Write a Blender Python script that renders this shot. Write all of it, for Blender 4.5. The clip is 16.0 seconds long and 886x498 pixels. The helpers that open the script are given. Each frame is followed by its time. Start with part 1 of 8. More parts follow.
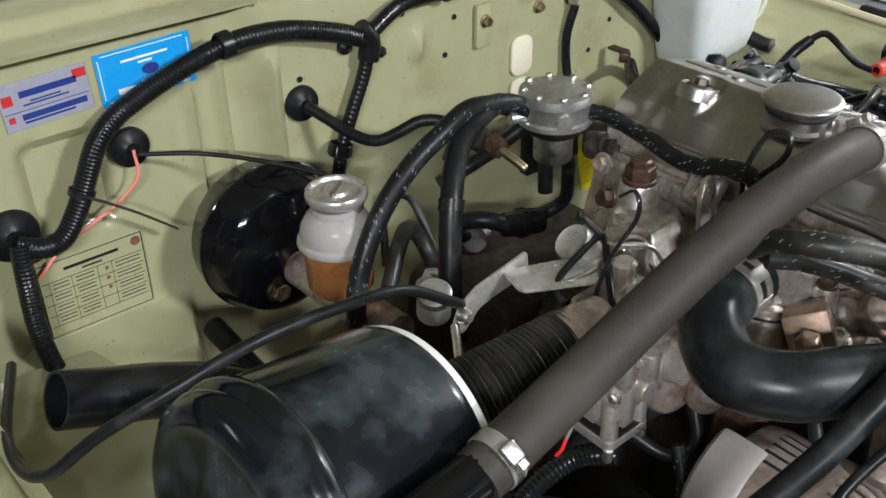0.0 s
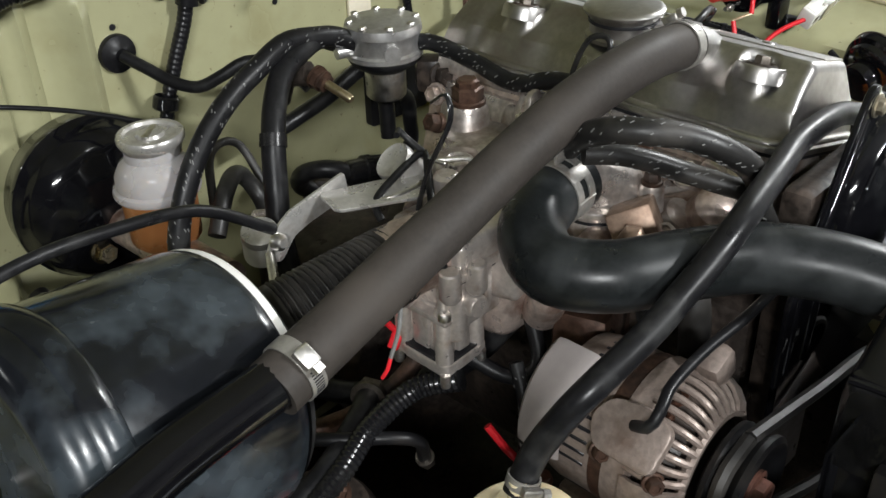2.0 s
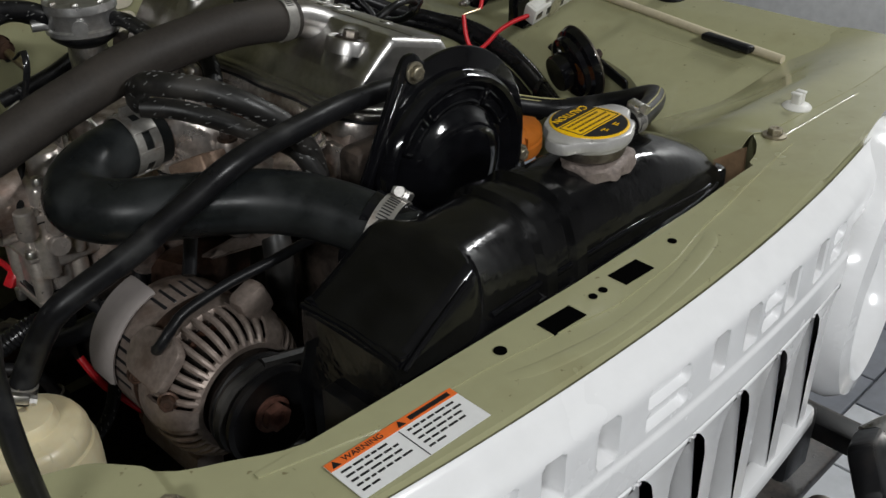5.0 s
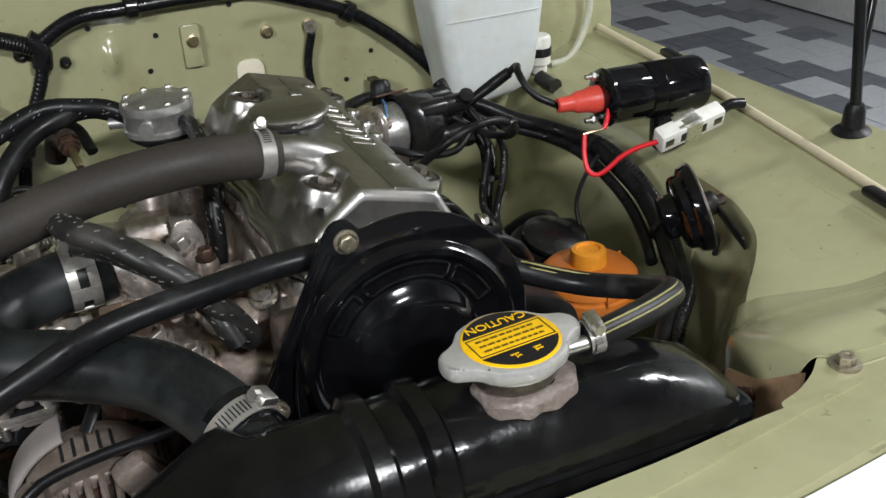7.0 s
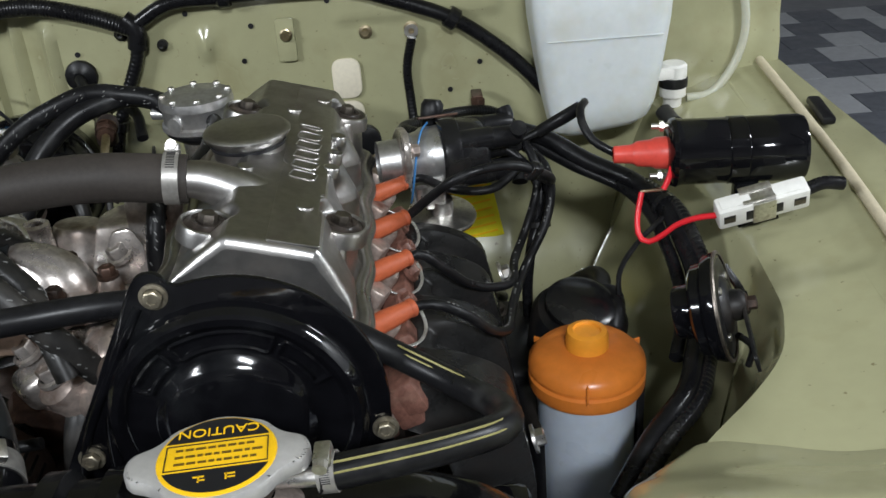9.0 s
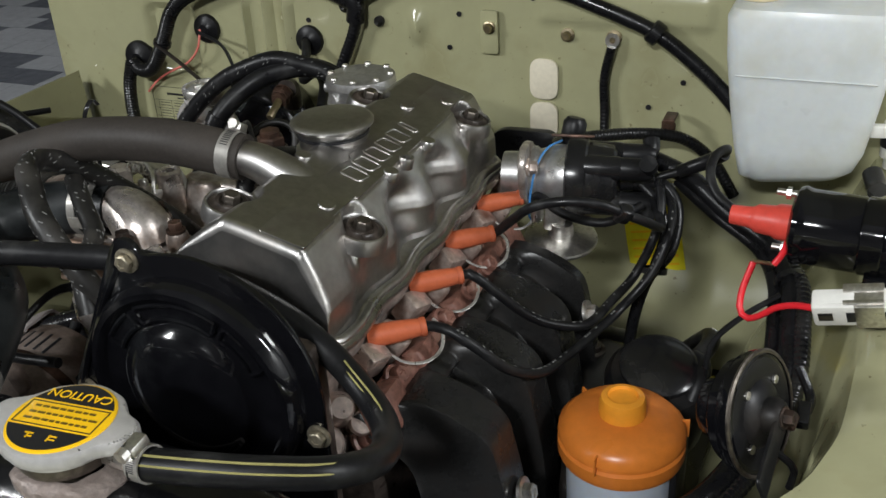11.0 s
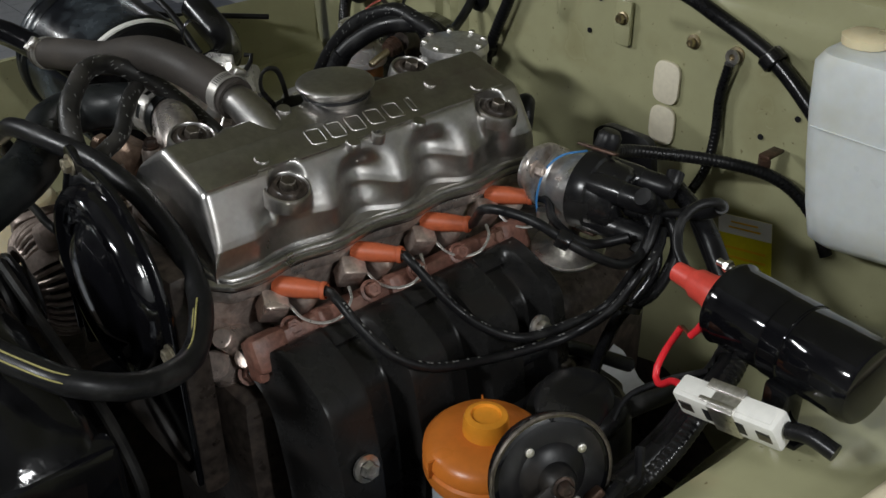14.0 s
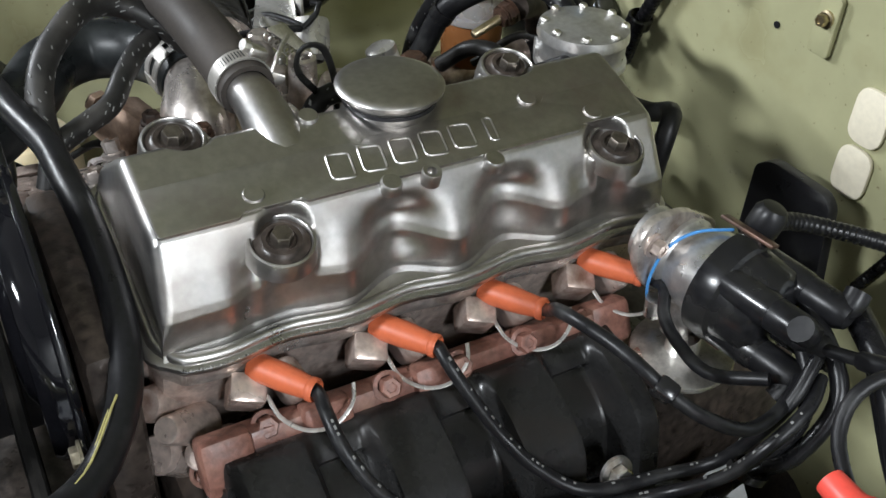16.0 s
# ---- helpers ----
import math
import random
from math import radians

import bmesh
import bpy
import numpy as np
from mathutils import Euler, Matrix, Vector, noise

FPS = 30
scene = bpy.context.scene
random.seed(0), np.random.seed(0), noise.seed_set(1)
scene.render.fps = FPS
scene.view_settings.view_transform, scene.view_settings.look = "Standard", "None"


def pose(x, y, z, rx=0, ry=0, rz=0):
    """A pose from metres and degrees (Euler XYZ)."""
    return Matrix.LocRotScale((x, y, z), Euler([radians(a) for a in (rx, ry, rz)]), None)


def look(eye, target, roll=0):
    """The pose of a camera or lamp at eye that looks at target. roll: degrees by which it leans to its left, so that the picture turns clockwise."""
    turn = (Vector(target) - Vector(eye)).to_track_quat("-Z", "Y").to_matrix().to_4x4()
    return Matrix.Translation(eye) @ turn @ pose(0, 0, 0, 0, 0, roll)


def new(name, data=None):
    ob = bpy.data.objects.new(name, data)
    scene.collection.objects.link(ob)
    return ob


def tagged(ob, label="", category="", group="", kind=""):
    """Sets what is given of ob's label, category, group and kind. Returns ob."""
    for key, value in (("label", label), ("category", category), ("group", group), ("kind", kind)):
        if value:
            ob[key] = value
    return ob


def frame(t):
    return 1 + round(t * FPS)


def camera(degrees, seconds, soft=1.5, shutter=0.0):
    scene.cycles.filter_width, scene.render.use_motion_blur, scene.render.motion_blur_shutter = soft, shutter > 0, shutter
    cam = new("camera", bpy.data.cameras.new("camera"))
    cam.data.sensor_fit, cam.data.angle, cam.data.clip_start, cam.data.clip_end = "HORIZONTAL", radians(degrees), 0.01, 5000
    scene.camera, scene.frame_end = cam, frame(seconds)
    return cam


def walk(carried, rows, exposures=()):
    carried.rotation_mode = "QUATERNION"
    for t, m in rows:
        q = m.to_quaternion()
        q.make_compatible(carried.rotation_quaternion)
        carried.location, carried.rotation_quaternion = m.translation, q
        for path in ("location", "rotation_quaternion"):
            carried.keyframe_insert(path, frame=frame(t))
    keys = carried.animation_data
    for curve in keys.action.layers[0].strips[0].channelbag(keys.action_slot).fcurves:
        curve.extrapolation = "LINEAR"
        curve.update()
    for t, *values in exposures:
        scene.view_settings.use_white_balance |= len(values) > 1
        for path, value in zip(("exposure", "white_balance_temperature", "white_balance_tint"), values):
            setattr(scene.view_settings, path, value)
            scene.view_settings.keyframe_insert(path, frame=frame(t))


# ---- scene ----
cam = camera(48.8, 16.0)
EXPOSURES = [(0, 0.3, 6400, 10), (1, 0.3, 6450, 10), (2.5, 0.15, 6600, 10), (3.5, -0.55, 6700, 10), (4, -0.93, 6900, 10), (4.5, -1.15, 6700, 10), (7, -0.2, 6500, 10), (8, -0.25, 6250, 10), (9, -0.25, 6250, 10), (10, -0.3, 6400, 10), (12, -0.6, 6600, 10), (12.5, -0.95, 6650, 10), (13, -1.15, 6650, 10), (13.5, -1.0, 6600, 10), (14, -0.75, 6550, 10), (15, 0.0, 6350, 10), (16, 0.36, 6250, 10)]
PATH = [
    (0, (-0.8390, -0.4309, 1.4001), (-0.3516, 0.1541, 0.9203), -0.69),
    (0.5, (-0.8345, -0.4270, 1.3805), (-0.3265, 0.1352, 0.8948), -0.90),
    (1, (-0.8278, -0.4331, 1.3576), (-0.3041, 0.1177, 0.8757), -1.05),
    (1.5, (-0.8135, -0.4521, 1.3381), (-0.2744, 0.0874, 0.8602), -1.39),
    (2, (-0.7858, -0.4833, 1.3154), (-0.2369, 0.0495, 0.8412), -1.73),
    (2.5, (-0.7557, -0.5236, 1.2860), (-0.1981, 0.0038, 0.8159), -2.10),
    (3, (-0.7248, -0.5783, 1.2642), (-0.1641, -0.0561, 0.7922), -2.45),
    (3.5, (-0.6976, -0.6433, 1.2552), (-0.1337, -0.1261, 0.7813), -2.49),
    (4, (-0.6654, -0.7081, 1.2602), (-0.1009, -0.1905, 0.7874), -2.36),
    (4.5, (-0.6315, -0.7805, 1.2720), (-0.0713, -0.2509, 0.8075), -2.14),
    (4.7, (-0.6216, -0.7995, 1.2843), (-0.0632, -0.2648, 0.8235), -1.20),
    (6.8, (-0.2881, -0.8440, 1.3215), (0.0579, -0.1281, 0.8999), -3.42),
    (7, (-0.2421, -0.8482, 1.3242), (0.0641, -0.1119, 0.9071), -3.76),
    (7.5, (-0.1352, -0.8719, 1.3361), (0.0728, -0.0980, 0.9263), -3.96),
    (8, (-0.0352, -0.8879, 1.3348), (0.1116, -0.1006, 0.9242), -4.19),
    (8.5, (0.0352, -0.8560, 1.3287), (0.1214, -0.0616, 0.9146), -3.98),
    (9, (0.1078, -0.8034, 1.3196), (0.1284, -0.0073, 0.9004), -4.06),
    (9.5, (0.1727, -0.7576, 1.3194), (0.1098, 0.0332, 0.8943), -4.21),
    (9.7, (0.1961, -0.7464, 1.3215), (0.0947, 0.0403, 0.8963), -4.35),
    (11.8, (0.5091, -0.7185, 1.3498), (0.1074, -0.0344, 0.9247), -1.95),
    (12, (0.5382, -0.7209, 1.3596), (0.1223, -0.0465, 0.9328), -1.73),
    (12.5, (0.5995, -0.7163, 1.3743), (0.1431, -0.0745, 0.9386), -1.55),
    (13, (0.6575, -0.6493, 1.3744), (0.1499, -0.0497, 0.9353), -1.50),
    (13.5, (0.7117, -0.5624, 1.3756), (0.1511, -0.0196, 0.9271), -1.60),
    (14, (0.7019, -0.4935, 1.3755), (0.1185, 0.0071, 0.9074), -0.60),
    (14.5, (0.6575, -0.4175, 1.3645), (0.0674, 0.0490, 0.8704), 1.18),
    (15, (0.5985, -0.3541, 1.3546), (-0.0015, 0.0806, 0.8437), 2.22),
    (15.5, (0.5551, -0.3026, 1.3516), (-0.0540, 0.0996, 0.8251), 2.73),
    (16, (0.4970, -0.2627, 1.3455), (-0.1143, 0.1017, 0.7945), 3.38),
]
walk(cam, [(t, look(eye, target, roll)) for t, eye, target, roll in PATH], EXPOSURES)

# ---- world and light ----
world = bpy.data.worlds.new("garage_world")
scene.world = world
world.use_nodes = True
world.node_tree.nodes["Background"].inputs[0].default_value = (0.9, 0.95, 1.0, 1)
world.node_tree.nodes["Background"].inputs[1].default_value = 0.015


def area_lamp(name, eye, target, sx, sy, watts, color):
    d = bpy.data.lights.new(name, "AREA")
    d.shape, d.size, d.size_y, d.energy, d.color = "RECTANGLE", sx, sy, watts, color
    o = new(name, d)
    o.matrix_world = look(eye, target)
    return o


# key and side lamps answer the shadows and highlights; their places are assumed
LAMPS = [
    ((0.25, -2.25, 2.42), (0.45, 0.12), 58),
    ((2.6, -0.35, 2.45), (1.25, 0.12), 84),
    ((-2.1, -1.75, 2.2), (0.8, 0.1), 54),
    # added weak fill from behind, no source known
    ((0.1, 2.6, 2.55), (1.25, 0.12), 5),
    # added to brighten the far paving, no source known
    ((-4.1, 2.5, 2.5), (1.25, 0.12), 16),
]
for eye, (sx, sy), watts in LAMPS:
    aim = (eye[0] * 0.35, eye[1] * 0.35, 0.9) if -3 < eye[0] < 2 else (eye[0], eye[1] + 0.01, 0)
    area_lamp("assumed_lamp", eye, aim, sx, sy, watts, (0.955, 0.985, 1.0))


# ---- materials ----
def nodes_of(name):
    m = bpy.data.materials.new(name)
    m.use_nodes = True
    nt = m.node_tree
    return m, nt, nt.nodes["Principled BSDF"]


def noise_node(nt, scale, detail=4.0, rough=0.55, coord="Object"):
    tc = nt.nodes.new("ShaderNodeTexCoord")
    n = nt.nodes.new("ShaderNodeTexNoise")
    n.inputs["Scale"].default_value, n.inputs["Detail"].default_value, n.inputs["Roughness"].default_value = scale, detail, rough
    nt.links.new(tc.outputs[coord], n.inputs["Vector"])
    return n


def ramp(nt, src, stops):
    r = nt.nodes.new("ShaderNodeValToRGB")
    el = r.color_ramp.elements
    while len(el) < len(stops):
        el.new(0.5)
    for e, (pos, col) in zip(el, stops):
        e.position = pos
        e.color = (*col, 1) if len(col) == 3 else col
    nt.links.new(src, r.inputs[0])
    return r


def surface(name, color, rough=0.5, metal=0.0, spread=0.25, dirt=None, dirt_at=(0.58, 0.75), dirt_scale=14.0, grain=120.0,
            bump=0.06, coat=0.0, rough_var=0.12, transmission=0.0, ior=1.45, sss=0.0, fine=0.0004, specks=None):
    """A material with a base colour that varies at two scales, dirt patches, varied gloss and fine relief."""
    m, nt, p = nodes_of(name)
    L = nt.links
    big, small = noise_node(nt, dirt_scale), noise_node(nt, grain, 3.0)
    lo = tuple(c * (1 - spread) for c in color)
    hi = tuple(min(1, c * (1 + spread)) for c in color)
    base = ramp(nt, small.outputs[0], [(0.3, lo), (0.7, hi)])
    out = base.outputs[0]
    if dirt:
        mask = ramp(nt, big.outputs[0], [(dirt_at[0], (0, 0, 0)), (dirt_at[1], (1, 1, 1))])
        mix = nt.nodes.new("ShaderNodeMix")
        mix.data_type = "RGBA"
        L.new(mask.outputs[0], mix.inputs[0])
        L.new(out, mix.inputs[6])
        mix.inputs[7].default_value = (*dirt, 1)
        out = mix.outputs[2]
    if specks:
        tone, size, lo_at, hi_at = specks
        dots = ramp(nt, noise_node(nt, size, 2.0).outputs[0], [(lo_at, (0, 0, 0)), (hi_at, (1, 1, 1))])
        mix = nt.nodes.new("ShaderNodeMix")
        mix.data_type = "RGBA"
        L.new(dots.outputs[0], mix.inputs[0])
        L.new(out, mix.inputs[6])
        mix.inputs[7].default_value = (*tone, 1)
        out = mix.outputs[2]
    L.new(out, p.inputs["Base Color"])
    mr = nt.nodes.new("ShaderNodeMapRange")
    mr.inputs["To Min"].default_value, mr.inputs["To Max"].default_value = max(0.03, rough - rough_var), min(1, rough + rough_var)
    mr.inputs["From Min"].default_value, mr.inputs["From Max"].default_value = 0.3, 0.7
    L.new(big.outputs[0], mr.inputs["Value"])
    L.new(mr.outputs[0], p.inputs["Roughness"])
    p.inputs["Metallic"].default_value = metal
    p.inputs["Coat Weight"].default_value = coat
    p.inputs["Coat Roughness"].default_value = 0.08
    p.inputs["Transmission Weight"].default_value = transmission
    p.inputs["IOR"].default_value = ior
    if sss:
        p.inputs["Subsurface Weight"].default_value = sss
        p.inputs["Subsurface Radius"].default_value = (0.02, 0.015, 0.01)
        p.inputs["Subsurface Scale"].default_value = 0.4
    if bump:
        b = nt.nodes.new("ShaderNodeBump")
        b.inputs["Strength"].default_value, b.inputs["Distance"].default_value = bump, fine
        L.new(small.outputs[0], b.inputs["Height"])
        L.new(b.outputs[0], p.inputs["Normal"])
    return m


PAINT = surface("cream_green_paint", (0.36, 0.352, 0.208), 0.2, spread=0.03, dirt=(0.26, 0.235, 0.12), dirt_at=(0.56, 0.85), dirt_scale=9, grain=45, bump=0.14, coat=0.5, rough_var=0.09, fine=0.001, specks=((0.2, 0.175, 0.095), 130.0, 0.70, 0.78))
BLACK_GLOSS = surface("black_gloss_paint", (0.004, 0.004, 0.005), 0.09, spread=0.2, dirt=(0.012, 0.013, 0.014), dirt_at=(0.52, 0.8), dirt_scale=18, grain=60, bump=0.1, rough_var=0.06, fine=0.001)
# grey patches give both the dust and the glare on the tank
RAD_BLACK = surface("dust_and_glare_radiator_paint", (0.005, 0.005, 0.0055), 0.16, spread=0.4, dirt=(0.016, 0.016, 0.016), dirt_at=(0.6, 0.95), dirt_scale=26, grain=45, bump=0.28, rough_var=0.1, fine=0.003)
# pale blue patches are foggy wear, strengthened to stand in for bright reflections
HAZY_BLACK = surface("hazy_blue_black_paint", (0.006, 0.007, 0.009), 0.2, spread=0.3, dirt=(0.1, 0.125, 0.145), dirt_at=(0.48, 0.88), dirt_scale=13, grain=70, bump=0.12, coat=0.1, rough_var=0.14, fine=0.001)
BLACK_DUSTY = surface("black_dusty_metal", (0.008, 0.008, 0.009), 0.38, dirt=(0.024, 0.02, 0.017), dirt_at=(0.5, 0.72), dirt_scale=22, grain=90, bump=0.2)
BLACK_MATT = surface("black_heatproof_paint", (0.015, 0.0148, 0.0147), 0.3, dirt=(0.016, 0.014, 0.013), dirt_at=(0.5, 0.7), dirt_scale=30, grain=350, bump=0.2)
RUBBER = surface("black_rubber", (0.008, 0.008, 0.009), 0.38, dirt=(0.045, 0.045, 0.044), dirt_at=(0.54, 0.9), dirt_scale=34, grain=260, bump=0.12)
RUBBER_BLUE = surface("black_coolant_hose_rubber", (0.010, 0.0115, 0.012), 0.34, dirt=(0.03, 0.033, 0.034), dirt_at=(0.48, 0.75), dirt_scale=20, grain=300, bump=0.15)
RUBBER_GREY = surface("worn_grey_rubber", (0.035, 0.030, 0.0265), 0.62, spread=0.14, dirt=(0.053, 0.0445, 0.038), dirt_at=(0.45, 0.7), dirt_scale=16, grain=300, bump=0.05)
RUBBER_DUSTY = surface("dusty_black_rubber", (0.014, 0.0135, 0.013), 0.45, dirt=(0.055, 0.05, 0.045), dirt_at=(0.46, 0.75), dirt_scale=26, grain=260, bump=0.12)
PLASTIC_BLACK = surface("black_plastic", (0.009, 0.009, 0.010), 0.22, dirt=(0.025, 0.024, 0.022), dirt_at=(0.52, 0.75), grain=200, bump=0.08)
TAPE = surface("black_loom_tape", (0.008, 0.008, 0.009), 0.28, spread=0.3, grain=150, bump=0.3, fine=0.001)
COVER_ALU = surface("polished_cast_aluminium", (0.47, 0.46, 0.448), 0.35, metal=1.0, spread=0.1, dirt=(0.3, 0.265, 0.235), dirt_at=(0.45, 0.76), dirt_scale=18, grain=160, bump=0.16, rough_var=0.08)
ALU = surface("cast_aluminium", (0.58, 0.53, 0.495), 0.33, metal=0.74, spread=0.2, dirt=(0.2, 0.135, 0.1), dirt_at=(0.48, 0.72), dirt_scale=28, grain=180, bump=0.3, fine=0.0008)
ALU_BROWN = surface("oil_stained_aluminium", (0.54, 0.445, 0.395), 0.35, metal=0.64, spread=0.25, dirt=(0.19, 0.11, 0.08), dirt_at=(0.5, 0.72), dirt_scale=32, grain=150, bump=0.4, fine=0.001)
ZINC = surface("bright_zinc_steel", (0.7, 0.68, 0.65), 0.36, metal=1.0, spread=0.15, dirt=(0.35, 0.3, 0.24), dirt_at=(0.55, 0.75), dirt_scale=60, grain=300)
YZINC = surface("yellow_zinc_bolt", (0.5, 0.42, 0.28), 0.32, metal=1.0, spread=0.15, grain=300)
DULL_BOLT = surface("dull_plated_bolt", (0.36, 0.32, 0.24), 0.42, metal=0.8, spread=0.25, dirt=(0.16, 0.12, 0.08), dirt_scale=60, grain=300)
OLD_STEEL = surface("dark_old_steel", (0.16, 0.14, 0.12), 0.4, metal=0.9, spread=0.3, dirt=(0.05, 0.04, 0.035), dirt_scale=40, grain=200)
RUST = surface("red_brown_manifold", (0.17, 0.078, 0.058), 0.42, spread=0.3, dirt=(0.26, 0.15, 0.11), dirt_at=(0.52, 0.75), dirt_scale=35, grain=220, bump=0.5, fine=0.001)
BRASS_BROWN = surface("brown_stained_brass", (0.3, 0.21, 0.155), 0.4, metal=0.55, spread=0.2, dirt=(0.14, 0.08, 0.05), dirt_at=(0.5, 0.75), dirt_scale=45, grain=200, bump=0.2)
CRUST = surface("crusted_pale_solder", (0.23, 0.19, 0.17), 0.55, metal=0.25, spread=0.25, dirt=(0.2, 0.16, 0.14), dirt_at=(0.5, 0.68), dirt_scale=60, grain=220, bump=0.7, fine=0.0015)
RUSTY_STEEL = surface("brown_oily_steel", (0.09, 0.05, 0.035), 0.45, metal=0.5, spread=0.35, dirt=(0.03, 0.022, 0.018), dirt_at=(0.45, 0.65), dirt_scale=30, grain=160, bump=0.4, fine=0.001)
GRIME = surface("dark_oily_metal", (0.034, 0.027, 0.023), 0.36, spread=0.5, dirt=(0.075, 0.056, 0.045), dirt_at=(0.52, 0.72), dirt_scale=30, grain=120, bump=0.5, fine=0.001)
TANK_WHITE = surface("milky_white_plastic", (0.6, 0.63, 0.63), 0.38, spread=0.03, dirt=(0.52, 0.53, 0.48), dirt_at=(0.45, 0.75), dirt_scale=14, grain=80, sss=0.3)
TANK_CREAM = surface("yellowed_cream_plastic", (0.72, 0.63, 0.42), 0.36, spread=0.04, dirt=(0.58, 0.46, 0.26), dirt_at=(0.5, 0.8), dirt_scale=18, grain=80, sss=0.25)
PS_BODY = surface("frosted_blue_white_plastic", (0.5, 0.55, 0.62), 0.35, spread=0.04, grain=80, sss=0.3)
RES_CLEAR = surface("frosted_clear_plastic", (0.56, 0.535, 0.53), 0.3, spread=0.04, grain=90, transmission=0.4, ior=1.2, sss=0.2)
FLUID = surface("brown_brake_fluid", (0.32, 0.13, 0.045), 0.3, spread=0.06, grain=50, sss=0.2)
ORANGE_CAP = surface("orange_plastic", (0.68, 0.2, 0.03), 0.35, spread=0.06, dirt=(0.5, 0.14, 0.03), dirt_at=(0.55, 0.8), grain=120)
ORANGE_LIGHT = surface("amber_plastic", (0.85, 0.33, 0.03), 0.35, spread=0.05, grain=120)
ORANGE_BOOT = surface("orange_silicone", (0.45, 0.10, 0.038), 0.5, spread=0.08, dirt=(0.4, 0.09, 0.04), dirt_at=(0.56, 0.75), dirt_scale=40, grain=200)
RED_BOOT = surface("red_rubber", (0.65, 0.07, 0.05), 0.42, spread=0.08, grain=160)
RED_WIRE = surface("red_wire_sheath", (0.7, 0.02, 0.03), 0.3, spread=0.05, grain=160)
PINK_WIRE = surface("pink_wire_sheath", (0.75, 0.2, 0.16), 0.35, spread=0.05, grain=160)
BLUE_WIRE = surface("blue_wire_sheath", (0.06, 0.22, 0.5), 0.35, spread=0.05, grain=160)
WHITE_PLASTIC = surface("white_plastic", (0.74, 0.73, 0.69), 0.42, spread=0.04, dirt=(0.6, 0.57, 0.5), dirt_at=(0.55, 0.8), grain=160)
WHITE_PAINT = surface("white_gloss_paint", (0.86, 0.86, 0.87), 0.2, spread=0.02, grain=50, coat=0.4, bump=0.05)
CREAM_RUBBER = surface("cream_rubber", (0.6, 0.53, 0.38), 0.55, spread=0.05, grain=160)
PATCH = surface("cream_rubber_plug", (0.72, 0.66, 0.52), 0.55, spread=0.05, dirt=(0.6, 0.5, 0.4), grain=160)
BLUE_INK = surface("blue_sticker", (0.012, 0.3, 0.72), 0.3, spread=0.03, grain=120, coat=0.3)
NAVY_INK = surface("navy_ink", (0.02, 0.04, 0.2), 0.35, spread=0.03, grain=120)
SILVER_LABEL = surface("pale_silver_label", (0.3, 0.3, 0.37), 0.34, spread=0.05, grain=120)
WHITE_LABEL = surface("white_label", (0.78, 0.78, 0.78), 0.35, spread=0.03, grain=120)
# black print and gaskets, and plates standing in for dark holes and gaps
INK_AND_GAP_BLACK = surface("ink_and_gap_black", (0.012, 0.012, 0.014), 0.4, spread=0.05, grain=120)
BROWN_INK = surface("brown_print", (0.12, 0.07, 0.01), 0.4, spread=0.05, grain=120)
RED_INK = surface("red_ink", (0.5, 0.03, 0.03), 0.4, spread=0.05, grain=120)
ORANGE_INK = surface("orange_ink", (0.8, 0.16, 0.03), 0.4, spread=0.04, grain=120)
YELLOW_INK = surface("yellow_ink", (0.85, 0.5, 0.01), 0.35, spread=0.04, grain=120)
YELLOW_TAG = surface("bright_yellow_card", (0.75, 0.66, 0.02), 0.4, spread=0.06, grain=90)
CAP_ALU = surface("dull_pale_pressed_steel", (0.6, 0.585, 0.57), 0.42, metal=0.55, spread=0.06, dirt=(0.4, 0.36, 0.32), dirt_at=(0.58, 0.8), dirt_scale=40, grain=200)
HEATWRAP = surface("pale_plastic_sleeve", (0.33, 0.295, 0.285), 0.5, spread=0.05, grain=120)
COPPER = surface("copper_winding", (0.10, 0.045, 0.028), 0.6, metal=0.5, spread=0.2, grain=500)
# sheenless black for plates that stand in for dark openings
HOLE = surface("painted_hole_dark", (0.002, 0.002, 0.002), 1.0, spread=0.1, bump=0, rough_var=0.0)
for m in (RUBBER, RUBBER_BLUE, RUBBER_GREY, TAPE, BLACK_MATT, GRIME, BLACK_DUSTY):
    m.node_tree.nodes["Principled BSDF"].inputs["Specular IOR Level"].default_value = 0.32
HOLE.node_tree.nodes["Principled BSDF"].inputs["Specular IOR Level"].default_value = 0.0
ALU_CLEAN = surface("clean_die_cast_aluminium", (0.56, 0.555, 0.55), 0.36, metal=0.85, spread=0.12, dirt=(0.28, 0.26, 0.24), dirt_at=(0.5, 0.75), dirt_scale=34, grain=200, bump=0.25)
ALU_DUSTY = surface("dusty_cast_aluminium", (0.285, 0.23, 0.2), 0.45, metal=0.45, spread=0.2, dirt=(0.17, 0.12, 0.095), dirt_at=(0.52, 0.74), dirt_scale=34, grain=180, bump=0.4, fine=0.001)
CARB = surface("die_cast_zinc", (0.6, 0.545, 0.505), 0.36, metal=0.68, spread=0.12, dirt=(0.3, 0.19, 0.12), dirt_at=(0.54, 0.74), dirt_scale=36, grain=220, bump=0.3, fine=0.0006)
PLATED = surface("pale_plated_steel", (0.56, 0.545, 0.52), 0.32, metal=0.7, spread=0.1, dirt=(0.3, 0.26, 0.22), dirt_at=(0.56, 0.8), dirt_scale=50, grain=250)
DULL_ZINC = surface("dull_zinc_band", (0.36, 0.345, 0.32), 0.4, metal=0.6, spread=0.12, dirt=(0.25, 0.2, 0.16), dirt_at=(0.55, 0.75), dirt_scale=60, grain=250)
